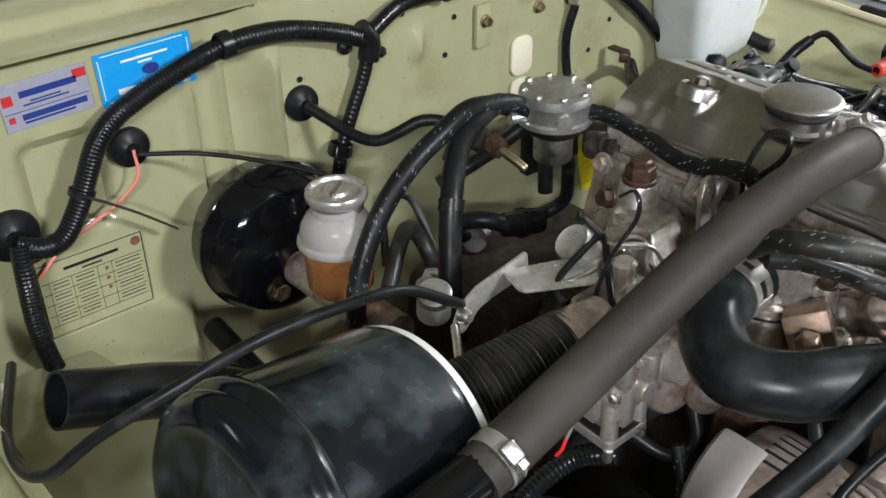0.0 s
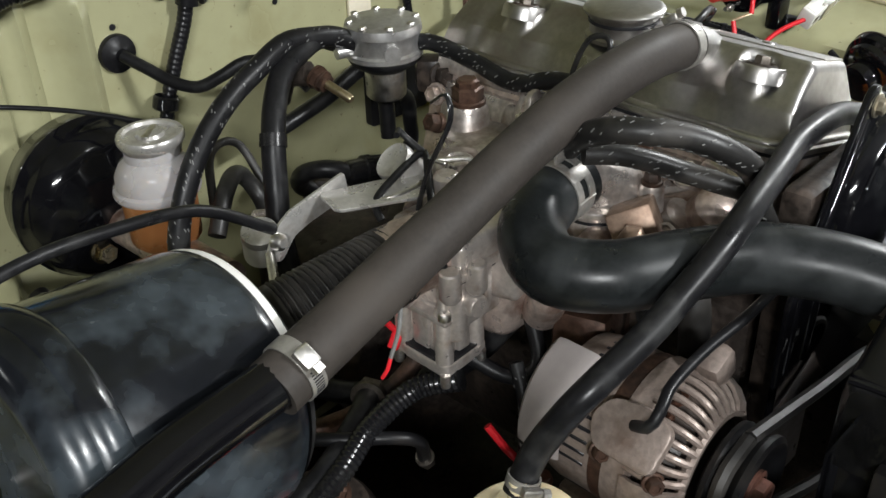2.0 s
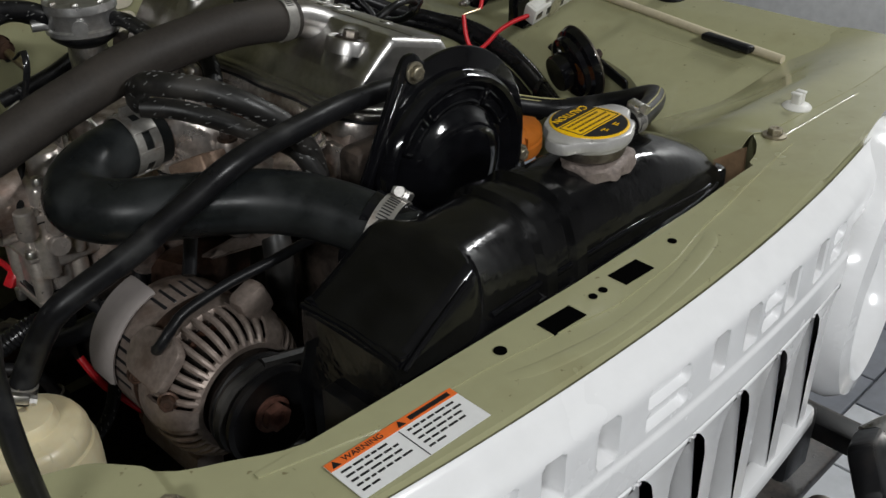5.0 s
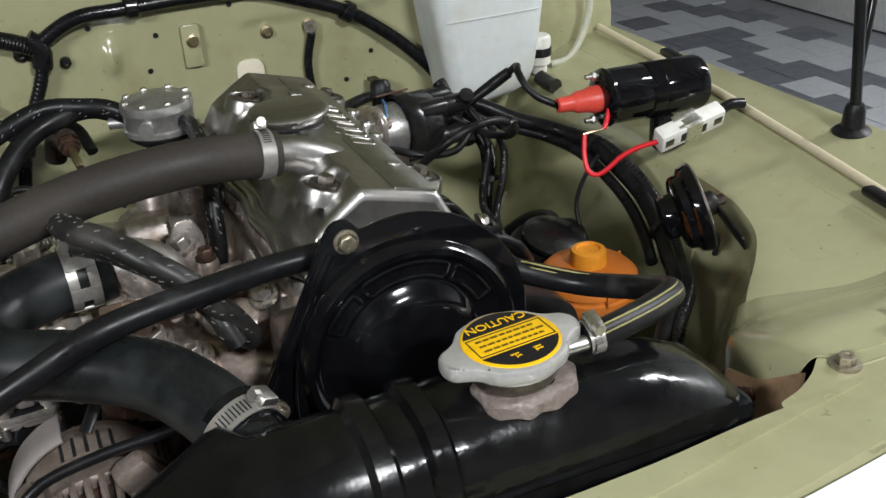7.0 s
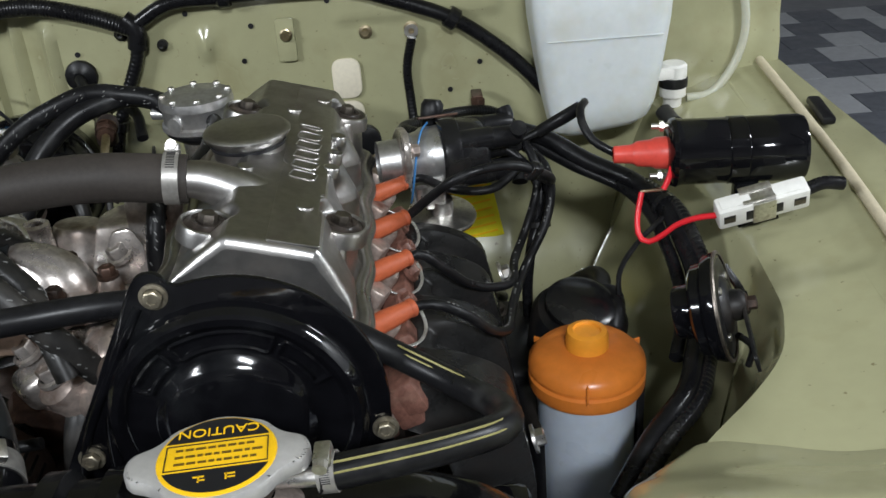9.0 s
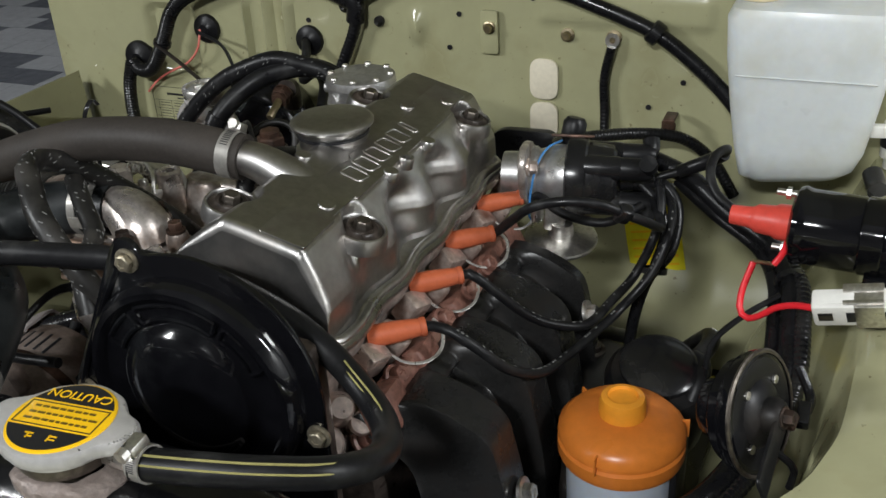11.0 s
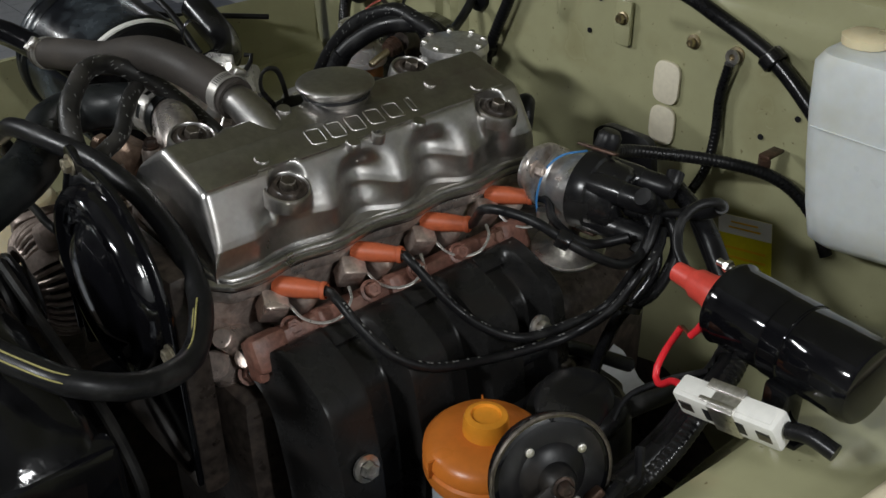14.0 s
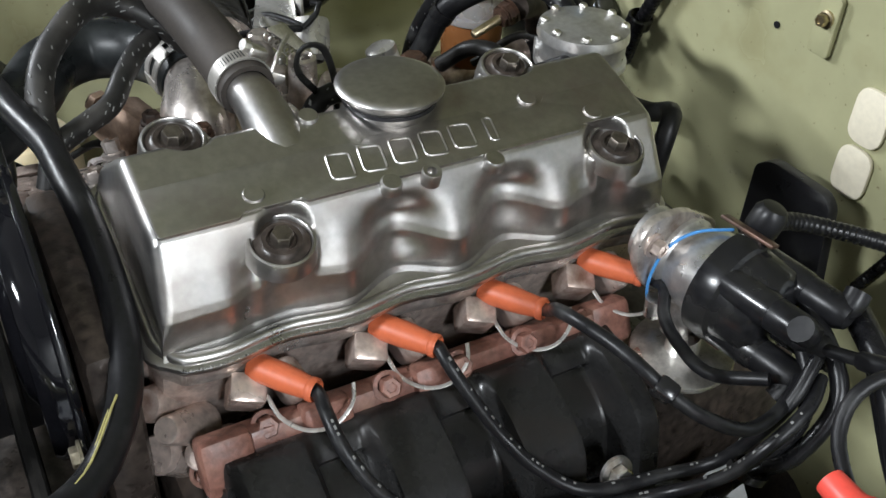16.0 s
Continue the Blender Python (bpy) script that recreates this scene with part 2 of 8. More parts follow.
FLOOR_MAT = surface("grey_floor", (0.22, 0.23, 0.25), 0.5, spread=0.1, dirt=(0.22, 0.22, 0.23), dirt_at=(0.5, 0.7), dirt_scale=3, grain=30)
TILE_DARK = surface("dark_grey_tile", (0.13, 0.14, 0.165), 0.45, spread=0.12, grain=30)
TILE_LIGHT = surface("pale_grey_tile", (0.44, 0.455, 0.48), 0.45, spread=0.08, grain=30)
WALL_MAT = surface("unseen_grey_wall", (0.3, 0.29, 0.275), 0.8, spread=0.06, grain=25, bump=0.2)
# white for the unseen east wall, a reflector that brightens the rocker cover
WALL_BOUNCE = surface("white_bounce_wall", (0.84, 0.84, 0.83), 0.8, spread=0.06, grain=25, bump=0.2)
CEIL_MAT = surface("unseen_grey_ceiling", (0.24, 0.235, 0.225), 0.85, spread=0.06, grain=25, bump=0.2)
STRIPE = surface("yellow_hose_stripe", (0.3, 0.27, 0.1), 0.5, spread=0.15, grain=200)
FLECK = surface("white_braid_fleck", (0.17, 0.17, 0.165), 0.5, spread=0.1, grain=200)
GREY_STRAP = surface("grey_woven_strap", (0.09, 0.09, 0.09), 0.8, spread=0.2, grain=500, bump=0.4)
BROWN_PRIMER = surface("brown_primer", (0.28, 0.18, 0.105), 0.4, spread=0.1, dirt=(0.12, 0.08, 0.05), dirt_scale=30, grain=90, bump=0.2)
HEADLAMP = surface("headlamp_glass", (0.5, 0.52, 0.54), 0.08, metal=0.9, spread=0.1, grain=30)
CLEAR_HOSE = surface("milky_clear_hose", (0.45, 0.45, 0.36), 0.25, spread=0.05, grain=120, sss=0.3)
# pale grey for the sheet that stands in for lit paving
GAP_PAVING_GREY = surface("grey_gap_paving", (0.5, 0.51, 0.53), 0.4, spread=0.08, grain=90)


# ---- mesh helpers ----
def thing(name, base, label, category, group="", kind=""):
    e = new(name)
    e.empty_display_size = 0.03
    e.location = base
    tagged(e, label, category, group, kind)
    return e


def part(name, bm, material, parent, label="", smooth=40.0):
    """Link a bmesh, in world coordinates, as one mesh under a thing or a part."""
    top = parent
    while top.parent:
        top = top.parent
    bmesh.ops.translate(bm, verts=bm.verts, vec=-Vector(top.location))
    me = bpy.data.meshes.new(name)
    bm.normal_update()
    for e in bm.edges:
        e.smooth = len(e.link_faces) != 2 or e.calc_face_angle(0.0) < radians(smooth)
    for fc in bm.faces:
        fc.smooth = True
    bm.to_mesh(me)
    bm.free()
    me.materials.append(material)
    o = new(name, me)
    o.parent = parent
    if label:
        o["label"] = label
    return o


def catmull(pts, k=6):
    P = [Vector(p) for p in pts]
    if len(P) == 2:
        return [P[0].lerp(P[1], i / k) for i in range(k + 1)]
    E = [2 * P[0] - P[1], *P, 2 * P[-1] - P[-2]]
    out = []
    for i in range(len(P) - 1):
        a, b, c, d = E[i:i + 4]
        for j in range(k):
            u = j / k
            out.append(0.5 * (2 * b + (c - a) * u + (2 * a - 5 * b + 4 * c - d) * u * u + (3 * b - a - 3 * c + d) * u ** 3))
    out.append(P[-1])
    return out


def even(pts, step):
    """Points at even steps along a smooth curve through pts."""
    C = catmull(pts, 14)
    s = [0.0]
    for a, b in zip(C, C[1:]):
        s.append(s[-1] + (b - a).length)
    n = max(2, int(s[-1] / step))
    out, j = [], 0
    for i in range(n + 1):
        d = s[-1] * i / n
        while j < len(C) - 2 and s[j + 1] < d:
            j += 1
        w = (d - s[j]) / max(1e-9, s[j + 1] - s[j])
        out.append(C[j].lerp(C[j + 1], w))
    return out


def sweep(bm, pts, radius, seg=14, caps=True, flat=1.0):
    """A tube along pts; radius: a number or a function of the index and the count."""
    n = len(pts)
    tan = [(pts[min(i + 1, n - 1)] - pts[max(i - 1, 0)]).normalized() for i in range(n)]
    up = Vector((0, 0, 1)) if abs(tan[0].z) < 0.9 else Vector((1, 0, 0))
    u = tan[0].cross(up).normalized()
    rings = []
    for i in range(n):
        u = (u - tan[i] * u.dot(tan[i])).normalized()
        v = tan[i].cross(u)
        r = radius(i, n) if callable(radius) else radius
        rings.append([bm.verts.new(pts[i] + r * (math.cos(a) * u + flat * math.sin(a) * v)) for a in (2 * math.pi * j / seg for j in range(seg))])
    for A, B in zip(rings, rings[1:]):
        for j in range(seg):
            bm.faces.new((A[j], A[(j + 1) % seg], B[(j + 1) % seg], B[j]))
    if caps:
        bm.faces.new(rings[0][::-1])
        bm.faces.new(rings[-1])
    return bm


def tube(pts, radius, seg=14, step=0.008, caps=True, flat=1.0):
    return sweep(bmesh.new(), even(pts, step), radius, seg, caps, flat)


def hollow(pts, r_out, r_in, seg=18, step=0.008):
    """An open pipe with wall thickness."""
    bm = bmesh.new()
    P = even(pts, step)
    sweep(bm, P, r_out, seg, False)
    sweep(bm, P, r_in, seg, False)
    bm.verts.ensure_lookup_table()
    n = len(P)
    for base in (0, (n - 1) * seg):
        for j in range(seg):
            a, b = base + j, base + (j + 1) % seg
            bm.faces.new((bm.verts[a], bm.verts[b], bm.verts[n * seg + b], bm.verts[n * seg + a]))
    bmesh.ops.recalc_face_normals(bm, faces=bm.faces)
    return bm


def corrugated(pts, r, depth=0.12, pitch=0.005, seg=12):
    P = even(pts, pitch / 4)
    return sweep(bmesh.new(), P, lambda i, n: r * (1 - depth * (0.5 - 0.5 * math.cos(i * math.pi / 2))), seg)


def facing(at, axis, spin=0.0):
    """A pose at a place with its z along axis."""
    q = Vector(axis).normalized().to_track_quat("Z", "Y")
    return Matrix.Translation(at) @ q.to_matrix().to_4x4() @ Matrix.Rotation(radians(spin), 4, "Z")


def lathe(profile, m, seg=32, bm=None, start=0.0, stop=360.0):
    """Turn (radius, height) points about z, then place by m."""
    bm = bm or bmesh.new()
    full = abs(stop - start) >= 359.9
    cnt = seg if full else seg + 1
    rings = []
    for r, h in profile:
        if r < 1e-6:
            rings.append([bm.verts.new(m @ Vector((0, 0, h)))])
        else:
            rings.append([bm.verts.new(m @ Vector((r * math.cos(a), r * math.sin(a), h))) for a in (radians(start + (stop - start) * j / seg) for j in range(cnt))])
    for A, B in zip(rings, rings[1:]):
        for j in range(seg):
            k = (j + 1) % cnt
            if len(A) == 1 and len(B) == 1:
                continue
            if len(A) == 1:
                bm.faces.new((A[0], B[k], B[j]))
            elif len(B) == 1:
                bm.faces.new((A[j], A[k], B[0]))
            else:
                bm.faces.new((A[j], A[k], B[k], B[j]))
    bmesh.ops.recalc_face_normals(bm, faces=bm.faces)
    return bm


def rbox(m, sx, sy, sz, bevel=0.002, seg=2, taper=1.0, bm=None):
    """A box with rounded edges, centred on m; taper narrows its top."""
    b = bmesh.new()
    bmesh.ops.create_cube(b, size=1.0)
    for v in b.verts:
        k = taper if v.co.z > 0 else 1.0
        v.co = Vector((v.co.x * sx * k, v.co.y * sy * k, v.co.z * sz))
    if bevel:
        bmesh.ops.bevel(b, geom=list(b.edges), offset=min(bevel, 0.45 * min(sx, sy, sz)), segments=seg, profile=0.5, affect="EDGES")
    b.transform(m)
    if bm is None:
        return b
    me = bpy.data.meshes.new("tmp")
    b.to_mesh(me)
    b.free()
    bm.from_mesh(me)
    bpy.data.meshes.remove(me)
    return bm


def prism(outline, m, depth, bevel=0.0):
    """A plate of that outline (x, y), thick along z, placed by m."""
    bm = bmesh.new()
    low = [bm.verts.new((x, y, 0)) for x, y in outline]
    f = bm.faces.new(low)
    r = bmesh.ops.extrude_face_region(bm, geom=[f])
    bmesh.ops.translate(bm, verts=[v for v in r["geom"] if isinstance(v, bmesh.types.BMVert)], vec=(0, 0, depth))
    bmesh.ops.recalc_face_normals(bm, faces=bm.faces)
    if bevel:
        bmesh.ops.bevel(bm, geom=list(bm.edges), offset=bevel, segments=2, profile=0.5, affect="EDGES")
    bm.transform(m)
    bmesh.ops.recalc_face_normals(bm, faces=bm.faces)
    return bm


def merge(*bms):
    out = bmesh.new()
    for b in bms:
        me = bpy.data.meshes.new("tmp")
        b.to_mesh(me)
        b.free()
        out.from_mesh(me)
        bpy.data.meshes.remove(me)
    return out


def rounded(outline, r=0.004, seg=4):
    """Round the corners of a flat outline."""
    out, n = [], len(outline)
    for i in range(n):
        p, a, b = (Vector((*outline[j % n], 0)) for j in (i, i - 1, i + 1))
        da, db = (a - p), (b - p)
        k = min(r, 0.45 * da.length, 0.45 * db.length)
        s, e = p + da.normalized() * k, p + db.normalized() * k
        for j in range(seg + 1):
            u = j / seg
            q = s * (1 - u) ** 2 + p * 2 * u * (1 - u) + e * u * u
            out.append((q.x, q.y))
    return out


def sheet(rows, thickness=0.0, closed=False):
    """A skin over rows of points; with a thickness it gets a back and a rim."""
    bm = bmesh.new()
    G = [[bm.verts.new(p) for p in row] for row in rows]
    for A, B in zip(G, G[1:]):
        for j in range(len(A) - 1):
            bm.faces.new((A[j], A[j + 1], B[j + 1], B[j]))
        if closed:
            bm.faces.new((A[-1], A[0], B[0], B[-1]))
    bm.normal_update()
    if thickness:
        bmesh.ops.solidify(bm, geom=list(bm.faces), thickness=thickness)
    return bm


def hex_bolt(at, axis, r, h, washer=1.35, spin=10.0):
    m = facing(at, axis, spin)
    bm = lathe([(0, 0.0), (r * washer, 0.0), (r * washer, h * 0.25), (r * 1.02, h * 0.32)], m, 20)
    return lathe([(r, h * 0.25), (r, h * 0.9), (r * 0.86, h), (r * 0.5, h), (r * 0.45, h * 0.9), (0, h * 0.9)], m, 6, bm)


def clamp_parts(at, axis, r, parent, w=0.012, spin=0.0, name="hose_clamp"):
    """A worm-drive clamp: band with slots and a screw housing."""
    m = facing(at, axis, spin)
    c = part(name, lathe([(r, -w / 2), (r + 0.0012, -w / 2), (r + 0.0012, w / 2), (r, w / 2), (r, -w / 2)], m, 36), DULL_ZINC, parent, "steel band clamp")
    part("screw", merge(rbox(m @ pose(r + 0.004, 0, 0), 0.007, 0.014, w * 0.95, 0.0015), lathe([(0, 0), (0.0042, 0), (0.0042, 0.005), (0, 0.005)], m @ pose(r + 0.0055, 0.007, 0, -90), 8)), ZINC, c)
    slots = bmesh.new()
    for i in range(9):
        a = 25 + i * 6
        rbox(m @ pose(0, 0, 0, 0, 0, a) @ pose(r + 0.0013, 0, 0), 0.0006, r * 0.035, w * 0.55, 0, bm=slots)
    part("slot", slots, INK_AND_GAP_BLACK, c)
    return c


def bars(parent, m, rows, material, height=0.0004, name="lettering_bar"):
    """Plain bars in place of writing; rows of (x, y, width, height) on the plane of m, one mesh a block."""
    bm = bmesh.new()
    for x, y, w, h in rows:
        rbox(m @ pose(x, y, 0), w, h, height, 0, bm=bm)
    return part(name, bm, material, parent)


def lettering(name, text, size, m, material, parent, depth=0.0003):
    c = bpy.data.curves.new(name, "FONT")
    c.body, c.size, c.extrude, c.align_x, c.align_y = text, size, depth, "CENTER", "CENTER"
    tmp = new(name, c)
    me = bpy.data.meshes.new_from_object(tmp.evaluated_get(bpy.context.evaluated_depsgraph_get()))
    bpy.data.objects.remove(tmp)
    bm = bmesh.new()
    bm.from_mesh(me)
    bpy.data.meshes.remove(me)
    bm.transform(m)
    return part(name, bm, material, parent)


def bump1(v, c, w):
    """A smooth hump of half-width w about c."""
    d = abs(v - c) / w
    return 0.0 if d >= 1 else (1 - d * d) ** 2


def step1(v, a, b):
    u = min(1, max(0, (v - a) / (b - a)))
    return u * u * (3 - 2 * u)


# ---- the garage ----
def garage():
    # walls and ceiling are unseen, kept grey so gloss black reflects little
    room = [("wall_north", (-1.55, 4.6, 1.4), (10.2, 0.15, 2.8)), ("wall_south", (-1.55, -3.3, 1.4), (10.2, 0.15, 2.8)),
            ("wall_east", (3.45, 0.65, 1.4), (0.15, 7.7, 2.8)), ("wall_west", (-6.55, 0.65, 1.4), (0.15, 7.7, 2.8))]
    for name, at, size in room:
        w = thing(name, at, "unseen plain wall added to close the room", "wall", kind="structure")
        # the east wall is whitened to bounce light onto the engine's right side
        part("wall_panel", rbox(pose(*at), *size, 0.01), WALL_BOUNCE if name == "wall_east" else WALL_MAT, w)
    c = thing("ceiling", (0.3, 0.2, 2.86), "unseen plain grey ceiling added to close the room", "ceiling", kind="structure")
    part("ceiling_panel", rbox(pose(-1.5, 0.2, 2.86), 10.6, 9.2, 0.1, 0), CEIL_MAT, c)
    f = thing("floor", (0.3, 0.2, 0.0), "grey paved garage floor with staggered pale and dark blocks", "floor", kind="structure")
    part("floor_slab", rbox(pose(-1.5, 0.2, -0.06), 10.6, 9.2, 0.1, 0), FLOOR_MAT, f)
    rng = random.Random(4)
    dark, light, near = bmesh.new(), bmesh.new(), []
    for i in range(-34, 30):
        for j in range(-14, 20):
            x, y = i * 0.2 + (0.1 if j % 2 else 0.0), j * 0.2
            if -6.3 < x < 3.2 and -3.0 < y < 4.4:
                shade = rng.random() < 0.45
                if (0.5 < x < 2.6 and -0.6 < y < 2.4) or (-3.2 < x < -1.0 and 0.2 < y < 1.6):
                    near.append((x, y, shade))
                else:
                    rbox(pose(x, y, -0.006), 0.196, 0.196, 0.012, 0, bm=dark if shade else light)
    a = part("dark_paving", dark, TILE_DARK, f)
    b = part("pale_paving", light, TILE_LIGHT, f)
    a["kind"] = b["kind"] = "stuff"
    # the blocks beside the wings, one by one on two shared meshes
    first = {}
    for x, y, shade in near:
        if shade in first:
            block = new("paving_block", first[shade].data)
            block.parent = f
        else:
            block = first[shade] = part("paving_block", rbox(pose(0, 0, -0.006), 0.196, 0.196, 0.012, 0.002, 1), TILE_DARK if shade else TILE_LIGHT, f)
        block.location = (x, y, 0)


def assumed_ceiling_lights():
    for eye, (sx, sy), _ in LAMPS:
        # unseen fixtures, made up to hang above each lamp
        t = thing("assumed_ceiling_light", (eye[0], eye[1], 2.8), "unseen white tube light on rods, added above an assumed lamp", "ceiling light", group="garage tube lights")
        part("housing", rbox(pose(eye[0], eye[1], eye[2] + 0.20), sx + 0.06, 0.07, 0.06, 0.01), WHITE_PAINT, t)
        part("tube", tube([(eye[0] - sx / 2, eye[1], eye[2] + 0.15), (eye[0] + sx / 2, eye[1], eye[2] + 0.15)], 0.013, 12, 0.2), WHITE_PLASTIC, t)
        for dx in (-sx / 3, sx / 3):
            part("rod", tube([(eye[0] + dx, eye[1], eye[2] + 0.22), (eye[0] + dx, eye[1], 2.82)], 0.005, 8, 0.2), WHITE_PAINT, t)


# ---- car body ----
RIM = [(0.232, -0.405), (0.226, -0.410), (0.200, -0.431), (0.16, -0.440), (-0.10, -0.444), (-0.283, -0.441), (-0.346, -0.437), (-0.385, -0.418), (-0.415, -0.400),
       (-0.440, -0.366), (-0.49, -0.346), (-0.58, -0.32), (-0.67, -0.25), (-0.72, -0.15), (-0.738, 0.0), (-0.745, 0.22), (-0.745, 0.45)]
RIGHT_RIM = [(0.436, 0.45), (0.434, 0.25), (0.430, 0.05), (0.426, -0.02), (0.420, -0.085), (0.411, -0.118), (0.400, -0.146), (0.384, -0.170), (0.358, -0.198), (0.332, -0.222), (0.306, -0.248), (0.285, -0.275)]
WING_RISE = [(0.28, 0.849), (0.34, 0.850), (0.40, 0.857), (0.43, 0.863), (0.495, 0.880), (0.515, 0.889), (0.55, 0.900), (0.62, 0.908)]


def wing_height(x):
    """Height of the right wing's top, which climbs away from the bay."""
    for (a, za), (b, zb) in zip(WING_RISE, WING_RISE[1:]):
        if x <= b:
            return za + (zb - za) * max(0.0, (x - a) / (b - a))
    return WING_RISE[-1][1]


def firewall_depth(x, z):
    y = 0.449
    y += 0.030 * step1(-x, 0.335, 0.385)
    y -= 0.013 * bump1(x, -0.345, 0.013) * step1(z, 0.80, 0.86) * (1 - step1(z, 1.0, 1.04))
    y -= 0.012 * bump1(x, -0.43, 0.009) * step1(z, 0.84, 0.87) * (1 - step1(z, 0.99, 1.02))
    y -= 0.011 * bump1(x, -0.395, 0.011) * step1(z, 0.86, 0.9) * (1 - step1(z, 1.0, 1.05))
    dx, dz = max(abs(x + 0.570) - 0.030, 0), max(abs(z - 0.930) - 0.042, 0)
    y += 0.012 * (1 - step1(math.hypot(dx, dz), 0.004, 0.018))
    dx, dz = max(abs(x - 0.13) - 0.10, 0), max(abs(z - 1.02) - 0.012, 0)
    y -= 0.006 * (1 - step1(math.hypot(dx, dz), 0.0, 0.014))
    y -= 0.012 * bump1(x, -0.145, 0.016) * bump1(z, 0.985, 0.03)
    y -= 0.008 * step1(x, 0.235, 0.265) * (1 - step1(z, 0.93, 0.97))
    y -= 0.05 * (1 - step1(z, 0.60, 0.74))
    y -= 0.07 * (1 - step1(z, 0.735, 0.765)) * step1(-x, 0.46, 0.50)
    y += 0.0012 * noise.noise(Vector((x * 9, z * 9, 0.3)))
    return y


def car_body():
    car = thing("car_body", (-0.1, 0.0, 0.0), "glossy pale olive cream painted car body with its bonnet raised", "car body")
    xs = [-0.80 + 0.0065 * i for i in range(217)]
    zs = [0.3265 + 0.0065 * i for i in range(116)]
    rows = [[(x, firewall_depth(x, z), z) for x in xs] for z in zs]
    top = [[(x, 0.449 + dy + 0.0 * x, 1.074 + dz) for x in xs] for dy, dz in ((0.005, 0.004), (0.012, 0.006), (0.05, 0.008), (0.056, 0.012), (0.060, 0.020), (0.066, 0.024), (0.16, 0.034), (0.30, 0.05))]
    part("firewall", sheet(rows + top, 0.003), PAINT, car)
    # wings and front panel: one pressed deck round the opening
    rim = even([(x, y, 0) for x, y in RIM], 0.012)
    cx, cy, lx, hx, ly = -0.15, 0.15, -0.785, 0.605, -0.530
    loops = [[] for _ in range(9)]
    for p in rim:
        d = Vector((p.x - cx, p.y - cy, 0))
        k = 9e9
        for lim, val in ((hx - cx, d.x), (lx - cx, d.x), (ly - cy, d.y)):
            if val * lim > 1e-9:
                k = min(k, lim / val)
        if p.y > 0.0:
            o = Vector((hx if p.x > 0 else lx, p.y, 0))
        else:
            o = Vector((cx, cy, 0)) + d * k
            o.y = max(o.y, -0.519 + bow(o.x))
        dn = d.normalized()
        front = step1(-p.y, 0.30, 0.36)
        low = 0.50 * (1 - front) + 0.868 * front
        inn = 0.055 * (1 - front) + 0.002 * front
        crown = 0.905 - 0.040 * step1(p.y, -0.30, -0.20) + 0.0045 * step1(p.x, 0.05, 0.15)
        loops[0].append(Vector((p.x, p.y, low)) - dn * inn)
        loops[1].append(Vector((p.x, p.y, (low + 0.88) / 2)) - dn * inn * 0.55)
        loops[2].append(Vector((p.x, p.y, 0.882)) - dn * inn * 0.12)
        loops[3].append(Vector((p.x, p.y, crown - 0.006)) + dn * 0.002)
        loops[4].append(Vector((p.x, p.y, crown)) + dn * 0.008)
        q = Vector((p.x, p.y, 0)) + dn * 0.008
        loops[5].append(Vector((*q.lerp(o, 0.5).xy, crown + (0.003 if p.y > -0.3 else 0.0008))))
        loops[6].append(Vector((*q.lerp(o, 0.93).xy, crown + 0.001)))
        loops[7].append(Vector((o.x, o.y, crown - 0.009)))
        loops[8].append(Vector((o.x, o.y, 0.55 if o.y > -0.45 else 0.86)))
    deck = part("wing_panel", sheet(loops, 0.0015), PAINT, car)
    # pressed rib lines on the front panel
    front = [(-0.385, -0.450), (-0.30, -0.470), (-0.223, -0.474), (-0.166, -0.481), (-0.10, -0.491), (-0.02, -0.486), (0.034, -0.474), (0.13, -0.462), (0.235, -0.449)]
    back = [(-0.385, -0.446), (-0.283, -0.4485), (-0.10, -0.4515), (0.16, -0.4475), (0.235, -0.4445)]
    strip = [(x, float(np.interp(x, *zip(*front))), float(np.interp(x, *zip(*back)))) for x in [-0.385 + 0.01 * i for i in range(63)]]
    part("slotted_strip", sheet([[(x, y0 + (y1 - y0) * k / 3, 0.9046 + 0.0045 * step1(x, 0.05, 0.15)) for k in range(4)] for x, y0, y1 in strip], 0.0022), PAINT, deck)
    part("pressed_step", tube([(-0.225, -0.482, 0.9046), (-0.212, -0.492, 0.9052), (-0.18, -0.501, 0.9054), (-0.122, -0.508, 0.9054), (-0.05, -0.503, 0.9054), (0.018, -0.490, 0.9054), (0.045, -0.478, 0.9048)], 0.0080, 12, 0.006, flat=0.11), PAINT, deck)
    # flat black plates stand in for the dark inside of the panel's openings
    for x, y, w, h in ((-0.144, -0.4745, 0.034, 0.0165), (-0.058, -0.472, 0.034, 0.0175)):
        part("slot_dark_plate", rbox(pose(x, y, 0.9060, 0, 0, -2), w, h, 0.003, 0), HOLE, deck)
    for x, y, r in ((-0.201, -0.468, 0.0048), (-0.105, -0.472, 0.0034), (-0.093, -0.472, 0.0034), (0.003, -0.468, 0.0038)):
        part("round_dark_plate", lathe([(0, 0), (r, 0), (r, 0.002), (0, 0.002)], pose(x, y, 0.9056), 16), HOLE, deck)
    over = [[(0.230, -0.409), (0.28, -0.411), (0.40, -0.416), (0.604, -0.405), (0.604, -0.440), (0.40, -0.472), (0.30, -0.491), (0.18, -0.507), (0.165, -0.4415), (0.190, -0.4355), (0.212, -0.424)],
            [(-0.44, -0.496), (-0.78, -0.465), (-0.78, -0.34), (-0.70, -0.345), (-0.62, -0.335), (-0.56, -0.335), (-0.495, -0.355), (-0.448, -0.374), (-0.425, -0.402)]]
    for o in over:
        part("front_panel_end", prism(rounded(o, 0.008), pose(0, 0, 0.868), 0.0421), PAINT, car)
